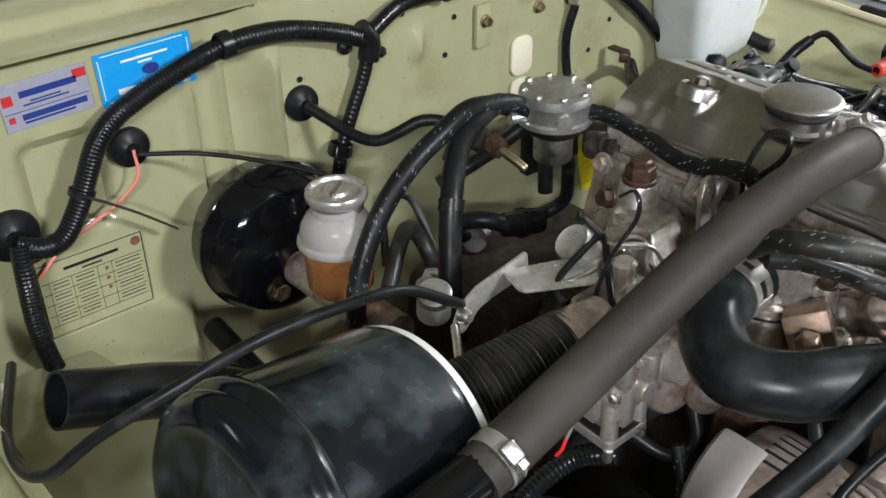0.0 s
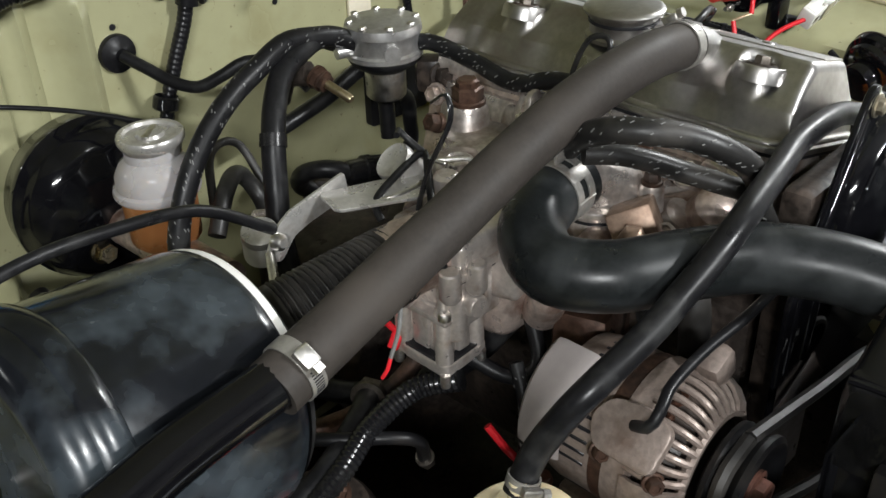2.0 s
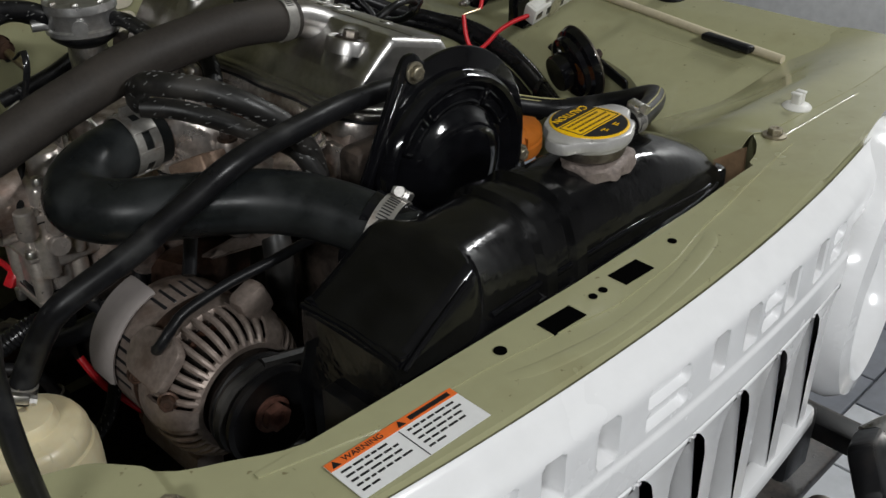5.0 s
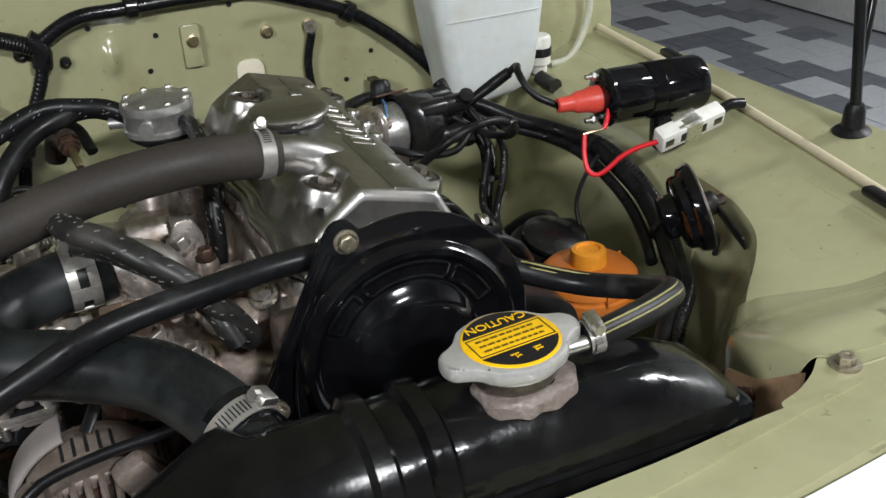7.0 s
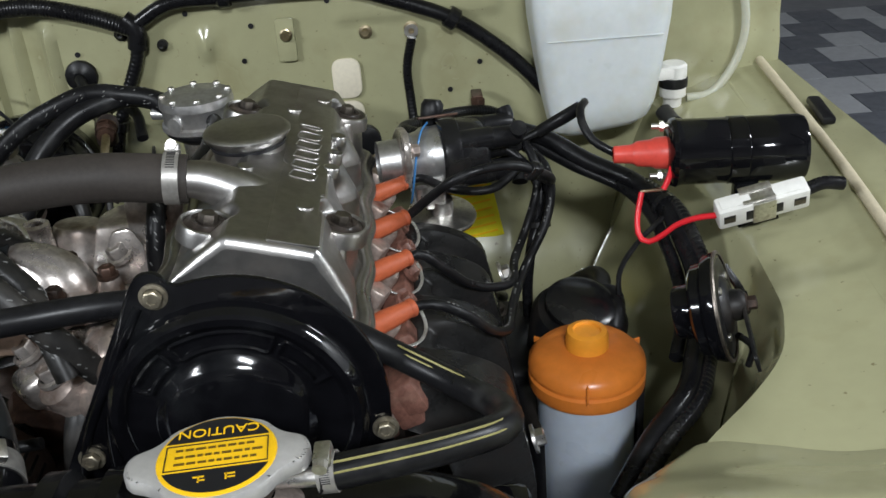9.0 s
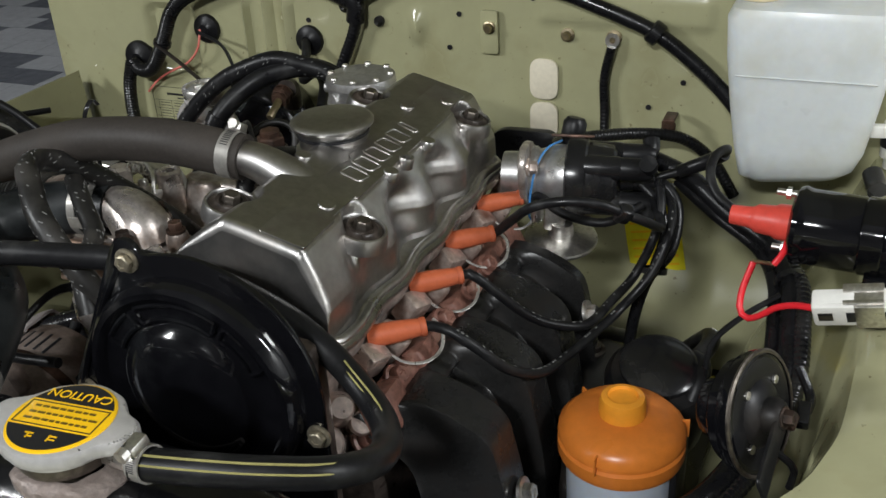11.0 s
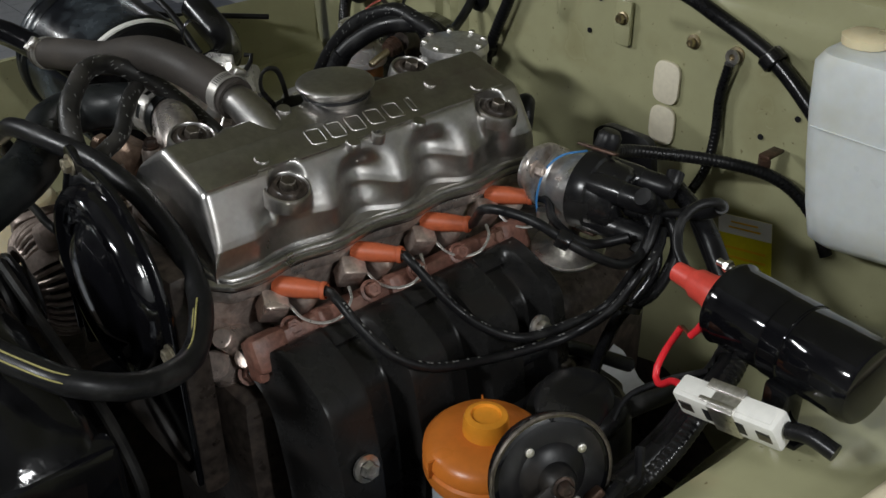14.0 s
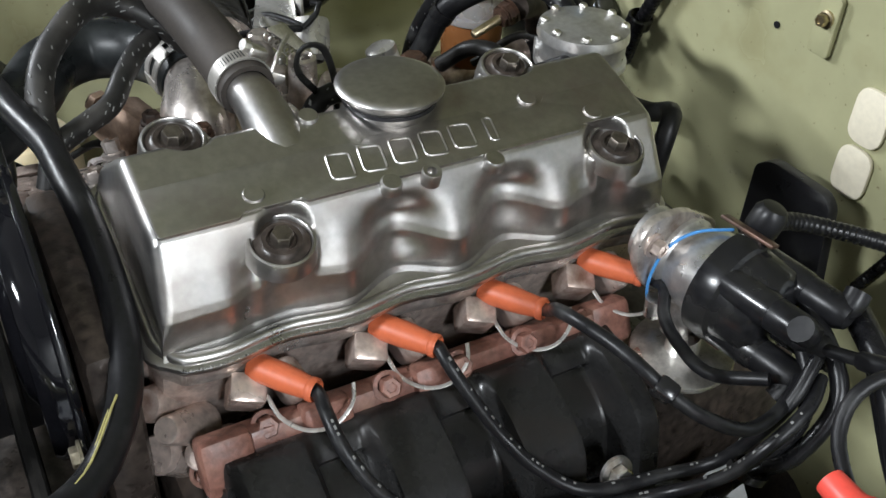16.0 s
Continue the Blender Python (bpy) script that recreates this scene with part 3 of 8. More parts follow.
    for at in ((-0.436, -0.441, 0.9092), (0.238, -0.428, 0.9098)):
        part("panel_bolt", hex_bolt(at, (0, 0, 1), 0.0072, 0.009, 1.6), DULL_BOLT, car)
    # right wing: inner wall, rolled edge, rising top and outer side
    rows = []
    for p in even([(x, y, 0) for x, y in RIGHT_RIM], 0.012):
        z = wing_height(p.x)
        d = Vector((p.x + 0.10, p.y - 0.25, 0)).normalized() if p.y < -0.05 else Vector((1, 0, 0))
        # the wheel arch swells into the bay behind the horn
        arch = 0.085 * step1(p.y, -0.06, 0.14) * (1 - 0.75 * step1(p.y, 0.28, 0.45))
        heights = [0.50, 0.56, 0.61, 0.65, 0.69, 0.72, 0.75, 0.775, z - 0.060, z - 0.045, z - 0.030, z - 0.018, z - 0.010, z - 0.002]
        row = []
        for h in heights:
            k = float(np.interp(h, (0.50, 0.62, 0.74, z - 0.040, z - 0.010, z - 0.002), (0.060, 0.045, 0.030, 0.014, 0.004, 0.0)))
            k += arch * math.sin(math.pi / 2 * min(1.0, max(0.0, (z - 0.012 - h) / 0.26))) ** 1.2
            row.append((p.x - d.x * k, p.y - d.y * k, h))
        far = p.y - 0.06 * step1(-p.y, 0.05, 0.25)
        for i in range(1, 25):
            u = i / 24
            x = p.x + 0.003 + (0.605 - p.x - 0.003) * u
            row.append((x, p.y + (far - p.y) * u, wing_height(x) + 0.0006 * math.sin(9 * p.y + 14 * x)))
        row += [(0.611, far, 0.900), (0.613, far, 0.55)]
        rows.append(row)
    part("right_wing", sheet(rows, 0.0015), PAINT, car)
    # shoulder pressed up from the wing to the front panel, rolling down into the bay at its end
    rolls = [((0.268, -0.268, 0.825), (0.238, -0.303, 0.838), (0.219, -0.330, 0.842), (0.206, -0.372, 0.846), (0.203, -0.404, 0.852)),
             ((0.288, -0.256, 0.848), (0.247, -0.299, 0.864), (0.230, -0.322, 0.875), (0.220, -0.365, 0.892), (0.2215, -0.409, 0.906)),
             ((0.312, -0.252, 0.8515), (0.285, -0.295, 0.868), (0.262, -0.335, 0.890), (0.250, -0.375, 0.907), (0.245, -0.419, 0.9097)),
             ((0.345, -0.262, 0.8530), (0.338, -0.300, 0.868), (0.325, -0.340, 0.892), (0.315, -0.378, 0.909), (0.310, -0.421, 0.9097)),
             ((0.400, -0.285, 0.8600), (0.400, -0.314, 0.874), (0.400, -0.347, 0.894), (0.400, -0.383, 0.9095), (0.400, -0.426, 0.9097)),
             ((0.480, -0.300, 0.8790), (0.480, -0.326, 0.888), (0.480, -0.354, 0.901), (0.480, -0.386, 0.9103), (0.480, -0.424, 0.9097)),
             ((0.603, -0.322, 0.9090), (0.603, -0.342, 0.9105), (0.603, -0.364, 0.9115), (0.603, -0.386, 0.9106), (0.603, -0.415, 0.9097))]
    across = [catmull(r, 8) for r in rolls]
    along = [catmull([r[j] for r in across], 8) for j in range(len(across[0]))]
    part("wing_shoulder", sheet(along, 0.0012), PAINT, car)
    part("panel_crease", tube([(0.236, -0.4325, 0.9100), (0.28, -0.4345, 0.9102), (0.341, -0.4345, 0.9102), (0.40, -0.436, 0.9102)], 0.0016, 8, 0.01, flat=0.5), PAINT, car)
    # brown gusset in the corner behind the radiator's end
    gus = part("corner_gusset", sheet([[(0.206, -0.345, 0.868), (0.212, -0.374, 0.872), (0.218, -0.412, 0.900)], [(0.198, -0.352, 0.845), (0.202, -0.384, 0.846), (0.206, -0.420, 0.868)], [(0.186, -0.364, 0.820), (0.180, -0.400, 0.822), (0.184, -0.434, 0.860)]], 0.003), BROWN_PRIMER, car, "brown primed corner gusset")
    part("gusset_bolt", hex_bolt((0.205, -0.372, 0.858), (-0.75, -0.2, 0.6), 0.007, 0.009, 1.6), RUSTY_STEEL, gus)
    # bonnet edge channel, seal strip and drip ledge on the wing
    part("wing_crease", tube([(0.478, -0.27, wing_height(0.478) + 0.0002), (0.487, -0.18, wing_height(0.487)), (0.497, -0.05, wing_height(0.497)), (0.510, 0.12, wing_height(0.510)), (0.530, 0.42, wing_height(0.53))], 0.0035, 8, 0.02, flat=0.35), PAINT, car)
    part("seal_strip", tube([(0.500, -0.30, 0.888), (0.511, -0.20, 0.892), (0.529, -0.05, 0.899), (0.546, 0.10, 0.905), (0.562, 0.27, 0.909), (0.575, 0.43, 0.913)], 0.0055, 10, 0.02), CREAM_RUBBER, car)
    part("inner_apron", sheet([[(x, -0.34 + 0.79 * u, z) for u in [i / 30 for i in range(31)]] for x, z in ((-0.742, 0.852), (-0.738, 0.80), (-0.725, 0.768), (-0.695, 0.758), (-0.60, 0.752), (-0.575, 0.735), (-0.565, 0.40))], 0.002), PAINT, car)
    part("floor_pan", rbox(pose(-0.1, 0.0, 0.36), 1.36, 0.96, 0.02, 0.005), GRIME, car)
    part("chassis_rail", rbox(pose(-0.40, -0.05, 0.52), 0.06, 0.9, 0.09, 0.01), BLACK_DUSTY, car)
    part("chassis_rail", rbox(pose(0.30, -0.05, 0.52), 0.06, 0.9, 0.09, 0.01), BLACK_DUSTY, car)
    part("chassis_cover", rbox(pose(-0.47, 0.05, 0.560), 0.18, 0.62, 0.02, 0.006), GRIME, car)
    # dark sheet added over the low firewall so the bay's depth stays dark
    part("low_dark_sheet", sheet([[(x, 0.425 + 0.003 * math.sin(40 * x) - 0.04 * step1(z, 0.64, 0.50), z - 0.16 * k * step1(x, 0.10, 0.26)) for x in [-0.62 + 0.01 * i for i in range(90)]] for k, z in ((0, 0.40), (0.2, 0.45), (0.4, 0.50), (0.6, 0.55), (0.8, 0.59), (1, 0.625))], 0.004), GRIME, car, "dark sheet added low on the firewall to darken the deep bay")
    # raised bonnet above the bay, hinged behind the firewall
    part("bonnet", sheet([[(x, 0.52 - 0.857 * s, 1.13 + 0.515 * s - 0.03 * ((x + 0.15) / 0.7) ** 2 + 0.012 * bump1(x, -0.15, 0.1)) for x in [-0.84 + 1.4 * i / 28 for i in range(29)]] for s in [1.03 * j / 16 for j in range(17)]], 0.004), PAINT, car)
    for x in (-0.89, 0.53):
        w = part("tyre", lathe([(0.20, -0.08), (0.31, -0.085), (0.34, -0.06), (0.345, 0.06), (0.31, 0.085), (0.20, 0.08)], facing((x, -0.02, 0.345), (1, 0, 0)), 48), RUBBER, car)
        part("rim", lathe([(0, 0.0), (0.12, 0.01), (0.19, 0.06), (0.205, 0.075)], facing((x, -0.02, 0.345), (1, 0, 0)), 40), WHITE_PAINT, w)
    # small fastenings on the firewall
    tab = part("firewall_tab", prism(rounded([(-0.012, -0.028), (0.012, -0.028), (0.012, 0.028), (-0.012, 0.028)], 0.004), pose(-0.042, 0.446, 0.985, 90), 0.006, 0.001), PAINT, car)
    part("nut", hex_bolt((-0.041, 0.440, 0.992), (0, -1, 0), 0.006, 0.010), YZINC, tab)
    for x, z, r in ((0.060, 0.986, 0.0055), (0.119, 0.986, 0.006)):
        part("firewall_bolt", hex_bolt((x, firewall_depth(x, z), z), (0, -1, 0), r, 0.010, 1.6), YZINC, car)
    for x, z in ((-0.165, 1.027), (0.206, 0.935), (-0.10, 0.96), (-0.085, 1.005), (0.015, 1.03), (0.07, 1.045), (-0.31, 0.985), (0.165, 0.90)):
        # black discs on the sheet stand in for the dark of small holes
        part("small_hole", lathe([(0, 0), (0.0035, 0), (0.0035, 0.001), (0, 0.001)], facing((x, firewall_depth(x, z) - 0.001, z), (0, -1, 0)), 14), INK_AND_GAP_BLACK, car)
    for z, h in ((0.927, 0.054), (0.871, 0.050)):
        o = rounded([(-0.019, -h / 2), (0.019, -h / 2), (0.019, h / 2), (-0.019, h / 2)], 0.016, 6)
        part("blanking_plug", prism(o, pose(0.030, 0.448, z, 90), 0.005, 0.0015), PATCH, car, "cream rubber blanking plug")
    for x, z, r in ((-0.311, 0.957, 0.021), (-0.503, 0.954, 0.022), (-0.637, 0.900, 0.028), (-0.249, 1.008, 0.009), (-0.20, 0.99, 0.007)):
        y = firewall_depth(x, z)
        part("grommet", lathe([(0, 0.010), (r * 0.35, 0.012), (r * 0.6, 0.008), (r * 0.95, 0.006), (r, 0.003), (r, -0.002)], facing((x, y, z), (0, -1, 0)), 28), RUBBER, car, "black rubber grommet")
    return car


def bow(x):
    """How far the nose curves back from its middle."""
    return 0.2 * min(abs(x + 0.1), 0.5) ** 2 - 0.006


def grille():
    g = thing("front_grille", (-0.1, -0.53, 0.6), "glossy white slotted front grille", "grille")
    X0, X1 = -0.50, 0.20

    def bent(name, bm, material, parent, label=""):
        long = [e for e in bm.edges if abs(e.verts[0].co.x - e.verts[1].co.x) > 0.3]
        if long:
            bmesh.ops.subdivide_edges(bm, edges=long, cuts=18, use_grid_fill=True)
        for v in bm.verts:
            v.co.y += bow(v.co.x) - 0.004
        return part(name, bm, material, parent, label)

    mid = (X0 + X1) / 2
    # upper face: rolled lip, band of plain dents and small windows in place of the letters
    windows = [-0.400, -0.345, -0.238, -0.185, -0.051, -0.002, 0.068, 0.125]
    dents = [(-0.292, 0.022), (-0.118, 0.024), (0.033, 0.015), (-0.450, 0.020), (0.165, 0.012)]

    def pocket(x, z, cx, cz, w, h):
        dx, dz = max(abs(x - cx) - w + 0.003, 0.0), max(abs(z - cz) - h + 0.003, 0.0)
        return 1 - step1(math.hypot(dx, dz), 0.0015, 0.0045)

    def face(x, z):
        y = -0.541 + 0.025 * step1(z, 0.878, 0.9085) ** 2
        y -= 0.0025 * (1 - step1(z, 0.838, 0.842)) * step1(z, 0.806, 0.812)
        hole = max(pocket(x, z, w, 0.866, 0.0095, 0.017) for w in windows)
        dent = max(max(pocket(x, z, c, 0.866 + dz, w, 0.0062) for dz in (-0.0095, 0.0095)) for c, w in dents)
        return y + 0.026 * hole + 0.006 * dent, hole

    nx, nz = 467, 62
    grid = [(X0 + (X1 - X0) * i / nx, 0.8065 + 0.1 * j / nz) for j in range(nz + 1) for i in range(nx + 1)]
    bm = sheet([[(*grid[j * (nx + 1) + i], 0) for i in range(nx + 1)] for j in range(nz + 1)])
    gaps = []
    for f in bm.faces:
        c = f.calc_center_median()
        if face(c.x, c.y)[1] > 0.97:
            gaps.append(f)
    bmesh.ops.delete(bm, geom=gaps, context="FACES")
    for v in bm.verts:
        x, z = v.co.x, v.co.y
        v.co = Vector((x, face(x, z)[0] + bow(x) - 0.004, z))
    part("upper_face", bm, WHITE_PAINT, g)
    # the rolled lip runs on over the headlamp
    part("lamp_lip", sheet([[(x, face(0.19, z)[0] + bow(x) - 0.004, z) for z in (0.9065, 0.9035, 0.900, 0.896, 0.890, 0.880, 0.868)] for x in [X1 - 0.002 + 0.0125 * i for i in range(25)]], 0.0012), WHITE_PAINT, g)
    bent("bottom_rail", rbox(pose(mid, -0.538, 0.652), X1 - X0, 0.02, 0.024, 0.006), WHITE_PAINT, g)
    bent("inner_lining", rbox(pose(mid, -0.470, 0.866), X1 - X0 - 0.01, 0.004, 0.06, 0), WHITE_PAINT, g)
    # upright slats, flared at the head into round arches
    for i in range(11):
        x = X0 - 0.035 + 0.07 * i
        if x - 0.012 < X0 - 0.03:
            continue
        bent("slat", prism(rounded([(-0.012, 0.656), (0.012, 0.656), (0.0135, 0.776), (0.018, 0.793), (0.0265, 0.803), (0.0352, 0.808), (-0.0352, 0.808), (-0.0265, 0.803), (-0.018, 0.793), (-0.0135, 0.776)], 0.003), pose(x, -0.514, 0, 90), 0.030, 0.003), WHITE_PAINT, g)
    bent("core_behind", rbox(pose(mid, -0.475, 0.74), 0.68, 0.012, 0.18, 0.003), BLACK_DUSTY, g)
    for sx in (-0.63, 0.335):
        lamp = bent("headlamp_surround", lathe([(0.095, -0.02), (0.105, 0.008), (0.120, 0.018), (0.138, 0.014), (0.148, -0.004), (0.150, -0.05)], facing((sx, -0.545, 0.760), (0, -1, 0)), 56), WHITE_PAINT, g)
        bent("headlamp_glass", lathe([(0, 0.002), (0.05, -0.004), (0.094, -0.018), (0.094, -0.05)], facing((sx, -0.545, 0.760), (0, -1, 0)), 48), HEADLAMP, lamp, "round ribbed glass headlamp")
    for i in range(46):
        f = bent("cooling_fin", rbox(pose(-0.48 + i * 0.0148, -0.484, 0.74, 0, 0, 30), 0.003, 0.012, 0.15, 0), OLD_STEEL, g)
    m = thing("front_bumper", (0.3, -0.62, 0.45), "black steel bumper with a bright tube end", "bumper")
    part("beam", rbox(pose(0.22, -0.62, 0.475), 0.75, 0.06, 0.09, 0.012, 3), BLACK_DUSTY, m)
    part("bracket", prism(rounded([(-0.06, -0.05), (0.05, -0.06), (0.07, 0.03), (0.0, 0.06), (-0.05, 0.03)], 0.012), pose(0.27, -0.585, 0.53, 60, 0, 25), 0.03, 0.006), BLACK_DUSTY, m)
    part("tube_end", hollow([(0.385, -0.545, 0.50), (0.415, -0.565, 0.515), (0.445, -0.585, 0.53)], 0.022, 0.018, 28), ZINC, m, "bright chromed tube end")
    part("rail_tube", tube([(0.02, -0.60, 0.56), (0.10, -0.59, 0.575), (0.17, -0.58, 0.57)], 0.018, 18), OLD_STEEL, m)
    for x in (-0.05, 0.45):
        part("stay", rbox(pose(x, -0.50, 0.44), 0.04, 0.22, 0.03, 0.006), BLACK_DUSTY, m)


def warning_label():
    z = 0.9070
    m = pose(-0.304, -0.489, z, 0, 0, -1.0)
    w = thing("warning_label", (-0.304, -0.489, z), "white and orange warning label stuck on the front panel", "label")
    part("paper", rbox(m, 0.101, 0.036, 0.0005, 0), WHITE_LABEL, w)
    part("orange_band", rbox(m @ pose(0, 0.0145, 0.0004), 0.101, 0.0072, 0.0004, 0), ORANGE_INK, w)
    part("divider", rbox(m @ pose(0, -0.004, 0.0004), 0.0006, 0.028, 0.0003, 0), INK_AND_GAP_BLACK, w)
    lettering("lettering", "WARNING", 0.0062, m @ pose(-0.024, 0.0145, 0.0007), INK_AND_GAP_BLACK, w, 0.0001)
    part("hazard_mark", prism([(-0.003, -0.0022), (0.003, -0.0022), (0, 0.003)], m @ pose(-0.045, 0.0143, 0.0006), 0.0003), INK_AND_GAP_BLACK, w)
    part("hazard_mark", prism([(-0.003, -0.0022), (0.003, -0.0022), (0, 0.003)], m @ pose(0.005, 0.0143, 0.0006), 0.0003), INK_AND_GAP_BLACK, w)
    rng = random.Random(2)
    rows = [(0.029, 0.0145, 0.034, 0.0038)]
    for side in (-0.0255, 0.0255):
        for j in range(5):
            x = side - 0.021
            for k in range(7):
                ww = rng.uniform(0.003, 0.0075)
                if x + ww > side + 0.021 or (j == 4 and k > 1):
                    break
                rows.append((x + ww / 2, 0.0068 - j * 0.0048, ww, 0.0015))
                x += ww + 0.0016
    bars(w, m @ pose(0, 0, 0.0005), rows, INK_AND_GAP_BLACK)


def firewall_stickers():
    def plate(name, label, corners, mat):
        a, b, c, d = (Vector(p) for p in corners)  # tl, tr, br, bl
        ux, uy = (b - a + c - d).normalized(), (a - d + b - c).normalized()
        uz = ux.cross(uy).normalized()
        uy = uz.cross(ux)
        o = (a + b + c + d) / 4
        m = Matrix(((ux.x, uy.x, uz.x, o.x), (ux.y, uy.y, uz.y, o.y), (ux.z, uy.z, uz.z, o.z), (0, 0, 0, 1)))
        w, h = ((b - a).length + (c - d).length) / 2, ((a - d).length + (b - c).length) / 2
        t = thing(name, o, label, "sticker", group="stickers on the firewall")
        part("film", rbox(m, w, h, 0.0006, 0), mat, t)
        return t, m @ pose(0, 0, 0.0005), w, h
    y = 0.4775
    t, m, w, h = plate("sticker", "bright blue printed sticker on the painted firewall", [(-0.522, y, 1.0575), (-0.419, y - .001, 1.0605), (-0.418, y - .001, 1.0055), (-0.520, y, 1.0025)], BLUE_INK)
    b = 0.0035
    bars(t, m, [(0, h / 2 - b, w * 0.86, 0.0008), (0, -h / 2 + b, w * 0.86, 0.0008), (-w / 2 + b, 0, 0.0008, h * 0.75), (w / 2 - b, 0, 0.0008, h * 0.75), (0, 0.014, 0.05, 0.0022), (0, 0.009, 0.015, 0.002), (0, -0.016, 0.066, 0.0055)], WHITE_LABEL, name="white_print")
    part("oval_mark", lathe([(0, 0.0004), (0.007, 0.0004), (0.007, 0)], m @ pose(0.004, 0.0, 0) @ Matrix.Diagonal((1.3, 0.8, 1, 1)), 24), NAVY_INK, t)
    t, m, w, h = plate("sticker", "pale silver dealer sticker with dark print on the firewall", [(-0.616, y, 1.0515), (-0.531, y, 1.0545), (-0.529, y, 1.0075), (-0.616, y, 1.0035)], SILVER_LABEL)
    bars(t, m, [(0.004, 0.010, 0.056, 0.0065), (0.0, 0.002, 0.03, 0.0015), (0.0, -0.001, 0.045, 0.0015), (0.006, -0.0125, 0.064, 0.006), (0, -0.006, w * 0.97, 0.0006), (0, -0.018, 0.05, 0.002)], NAVY_INK, name="navy_print")
    bars(t, m, [(-0.036, 0.007, 0.010, 0.010), (-0.036, -0.0125, 0.006, 0.006), (0.036, 0.015, 0.013, 0.009)], RED_INK, name="red_print")["kind"] = "stuff"
    t, m, w, h = plate("sticker", "clear service table sticker with black rules on the firewall", [(-0.626, 0.4755, 0.857), (-0.511, 0.4755, 0.856), (-0.511, 0.4755, 0.768), (-0.625, 0.4755, 0.768)], PAINT)
    rows = [(0, h / 2, w, 0.0008), (0, -h / 2, w, 0.0008), (-w / 2, 0, 0.0008, h), (w / 2, 0, 0.0008, h), (0.0, 0.033, 0.06, 0.0035), (0.0, 0.027, 0.022, 0.002)]
    rows += [(0, 0.022 - i * 0.0135, w * 0.96, 0.0005) for i in range(5)] + [(x, -0.005, 0.0005, 0.054) for x in (-0.048, -0.024, 0.004, 0.020)]
    rows += [(x, 0.018 - i * 0.0045, ww, 0.0010) for i in range(12) if i % 3 != 2 for x, ww in ((-0.036, 0.018), (-0.010, 0.020), (0.038, 0.028))]
    bars(t, m, rows, INK_AND_GAP_BLACK, name="black_print")
    for i in range(3):
        part("round_mark", lathe([(0, 0.0005), (0.0022, 0.0005), (0.0022, 0)], m @ pose(0.014, 0.016 - 0.012 * i, 0), 14), RUST, t)
    part("round_mark", lathe([(0, 0.0005), (0.0055, 0.0005), (0.0055, 0)], m @ pose(0.050, 0.036, 0), 20), RUST, t)
    t, m, w, h = plate("sticker", "black and white maker's plate sticker on the firewall", [(0.315, 0.445, 1.062), (0.41, 0.445, 1.062), (0.41, 0.445, 1.022), (0.315, 0.445, 1.022)], INK_AND_GAP_BLACK)
    bars(t, m, [(-0.01, 0.010, 0.06, 0.006), (-0.022, 0.0, 0.036, 0.0025), (0.024, 0.0, 0.036, 0.005), (-0.022, -0.010, 0.036, 0.0025), (0.024, -0.010, 0.036, 0.005)], WHITE_LABEL, name="white_print")
    # hanging yellow card
    t, m, w, h = plate("tag", "bright yellow printed card hanging on the firewall", [(0.144, 0.437, 0.797), (0.213, 0.437, 0.804), (0.221, 0.431, 0.688), (0.147, 0.431, 0.668)], YELLOW_TAG)
    bars(t, m, [(0, h / 2 - 0.012, w, 0.024)], WHITE_LABEL, name="white_header")
    bars(t, m @ pose(0, 0, 0.0004), [(0, 0.02 - 0.012 * i, w * 0.8, 0.003) for i in range(7)] , YELLOW_INK, name="faint_print")
    bars(t, m @ pose(0, 0, 0.0004), [(0, h / 2 - 0.008, w * 0.5, 0.002), (0, h / 2 - 0.015, w * 0.6, 0.002)], YELLOW_INK, name="header_print")


# ---- engine ----
LEAN = pose(0.002, 0.0, 1.008, 0, 15.5, 0)  # the engine leans over to the right


def cover_point(u, y):
    """Section of the rocker cover in the leaning frame: u from -1 (left flange) to 1, by its length y."""
    pts = [(0.0, 0.0), (0.012, 0.0), (0.026, 0.0), (0.033, -0.0004), (0.0365, -0.0025), (0.041, -0.0075), (0.050, -0.0175), (0.058, -0.0275), (0.0635, -0.0345), (0.0668, -0.040), (0.0685, -0.047), (0.070, -0.056), (0.0715, -0.063), (0.0745, -0.067)]
    k = abs(u) * (len(pts) - 1)
    i = min(int(k), len(pts) - 2)
    f = k - i
    x, z = pts[i][0] * (1 - f) + pts[i + 1][0] * f, pts[i][1] * (1 - f) + pts[i + 1][1] * f
    wave = 0.5 - 0.5 * math.cos(2 * math.pi * (y - 0.015) / 0.085)
    deep = step1(z, -0.004, -0.031) * (1 - 0.35 * step1(z, -0.042, -0.062))
    mid = step1(y, -0.165, -0.13) * (1 - step1(y, 0.145, 0.17))
    near = max(step1(0.045 - abs(y - by), 0.0, 0.03) for bx, by in CUPS if bx * u > 0 or u == 0)
    x -= (0.021 if u > 0 else 0.005) * wave * deep * mid * (1 - 0.6 * near)
    x = math.copysign(x, u)
    for bx, by in CUPS:
        d = math.hypot(x - bx, y - by)
        w = (1 - step1(d, 0.0175, 0.0215)) * step1(z, -0.043, -0.028)
        z = z * (1 - w) - 0.0135 * w
    return x, z


CUPS = ((0.050, -0.108), (0.047, 0.145), (-0.049, -0.143), (-0.049, 0.109))


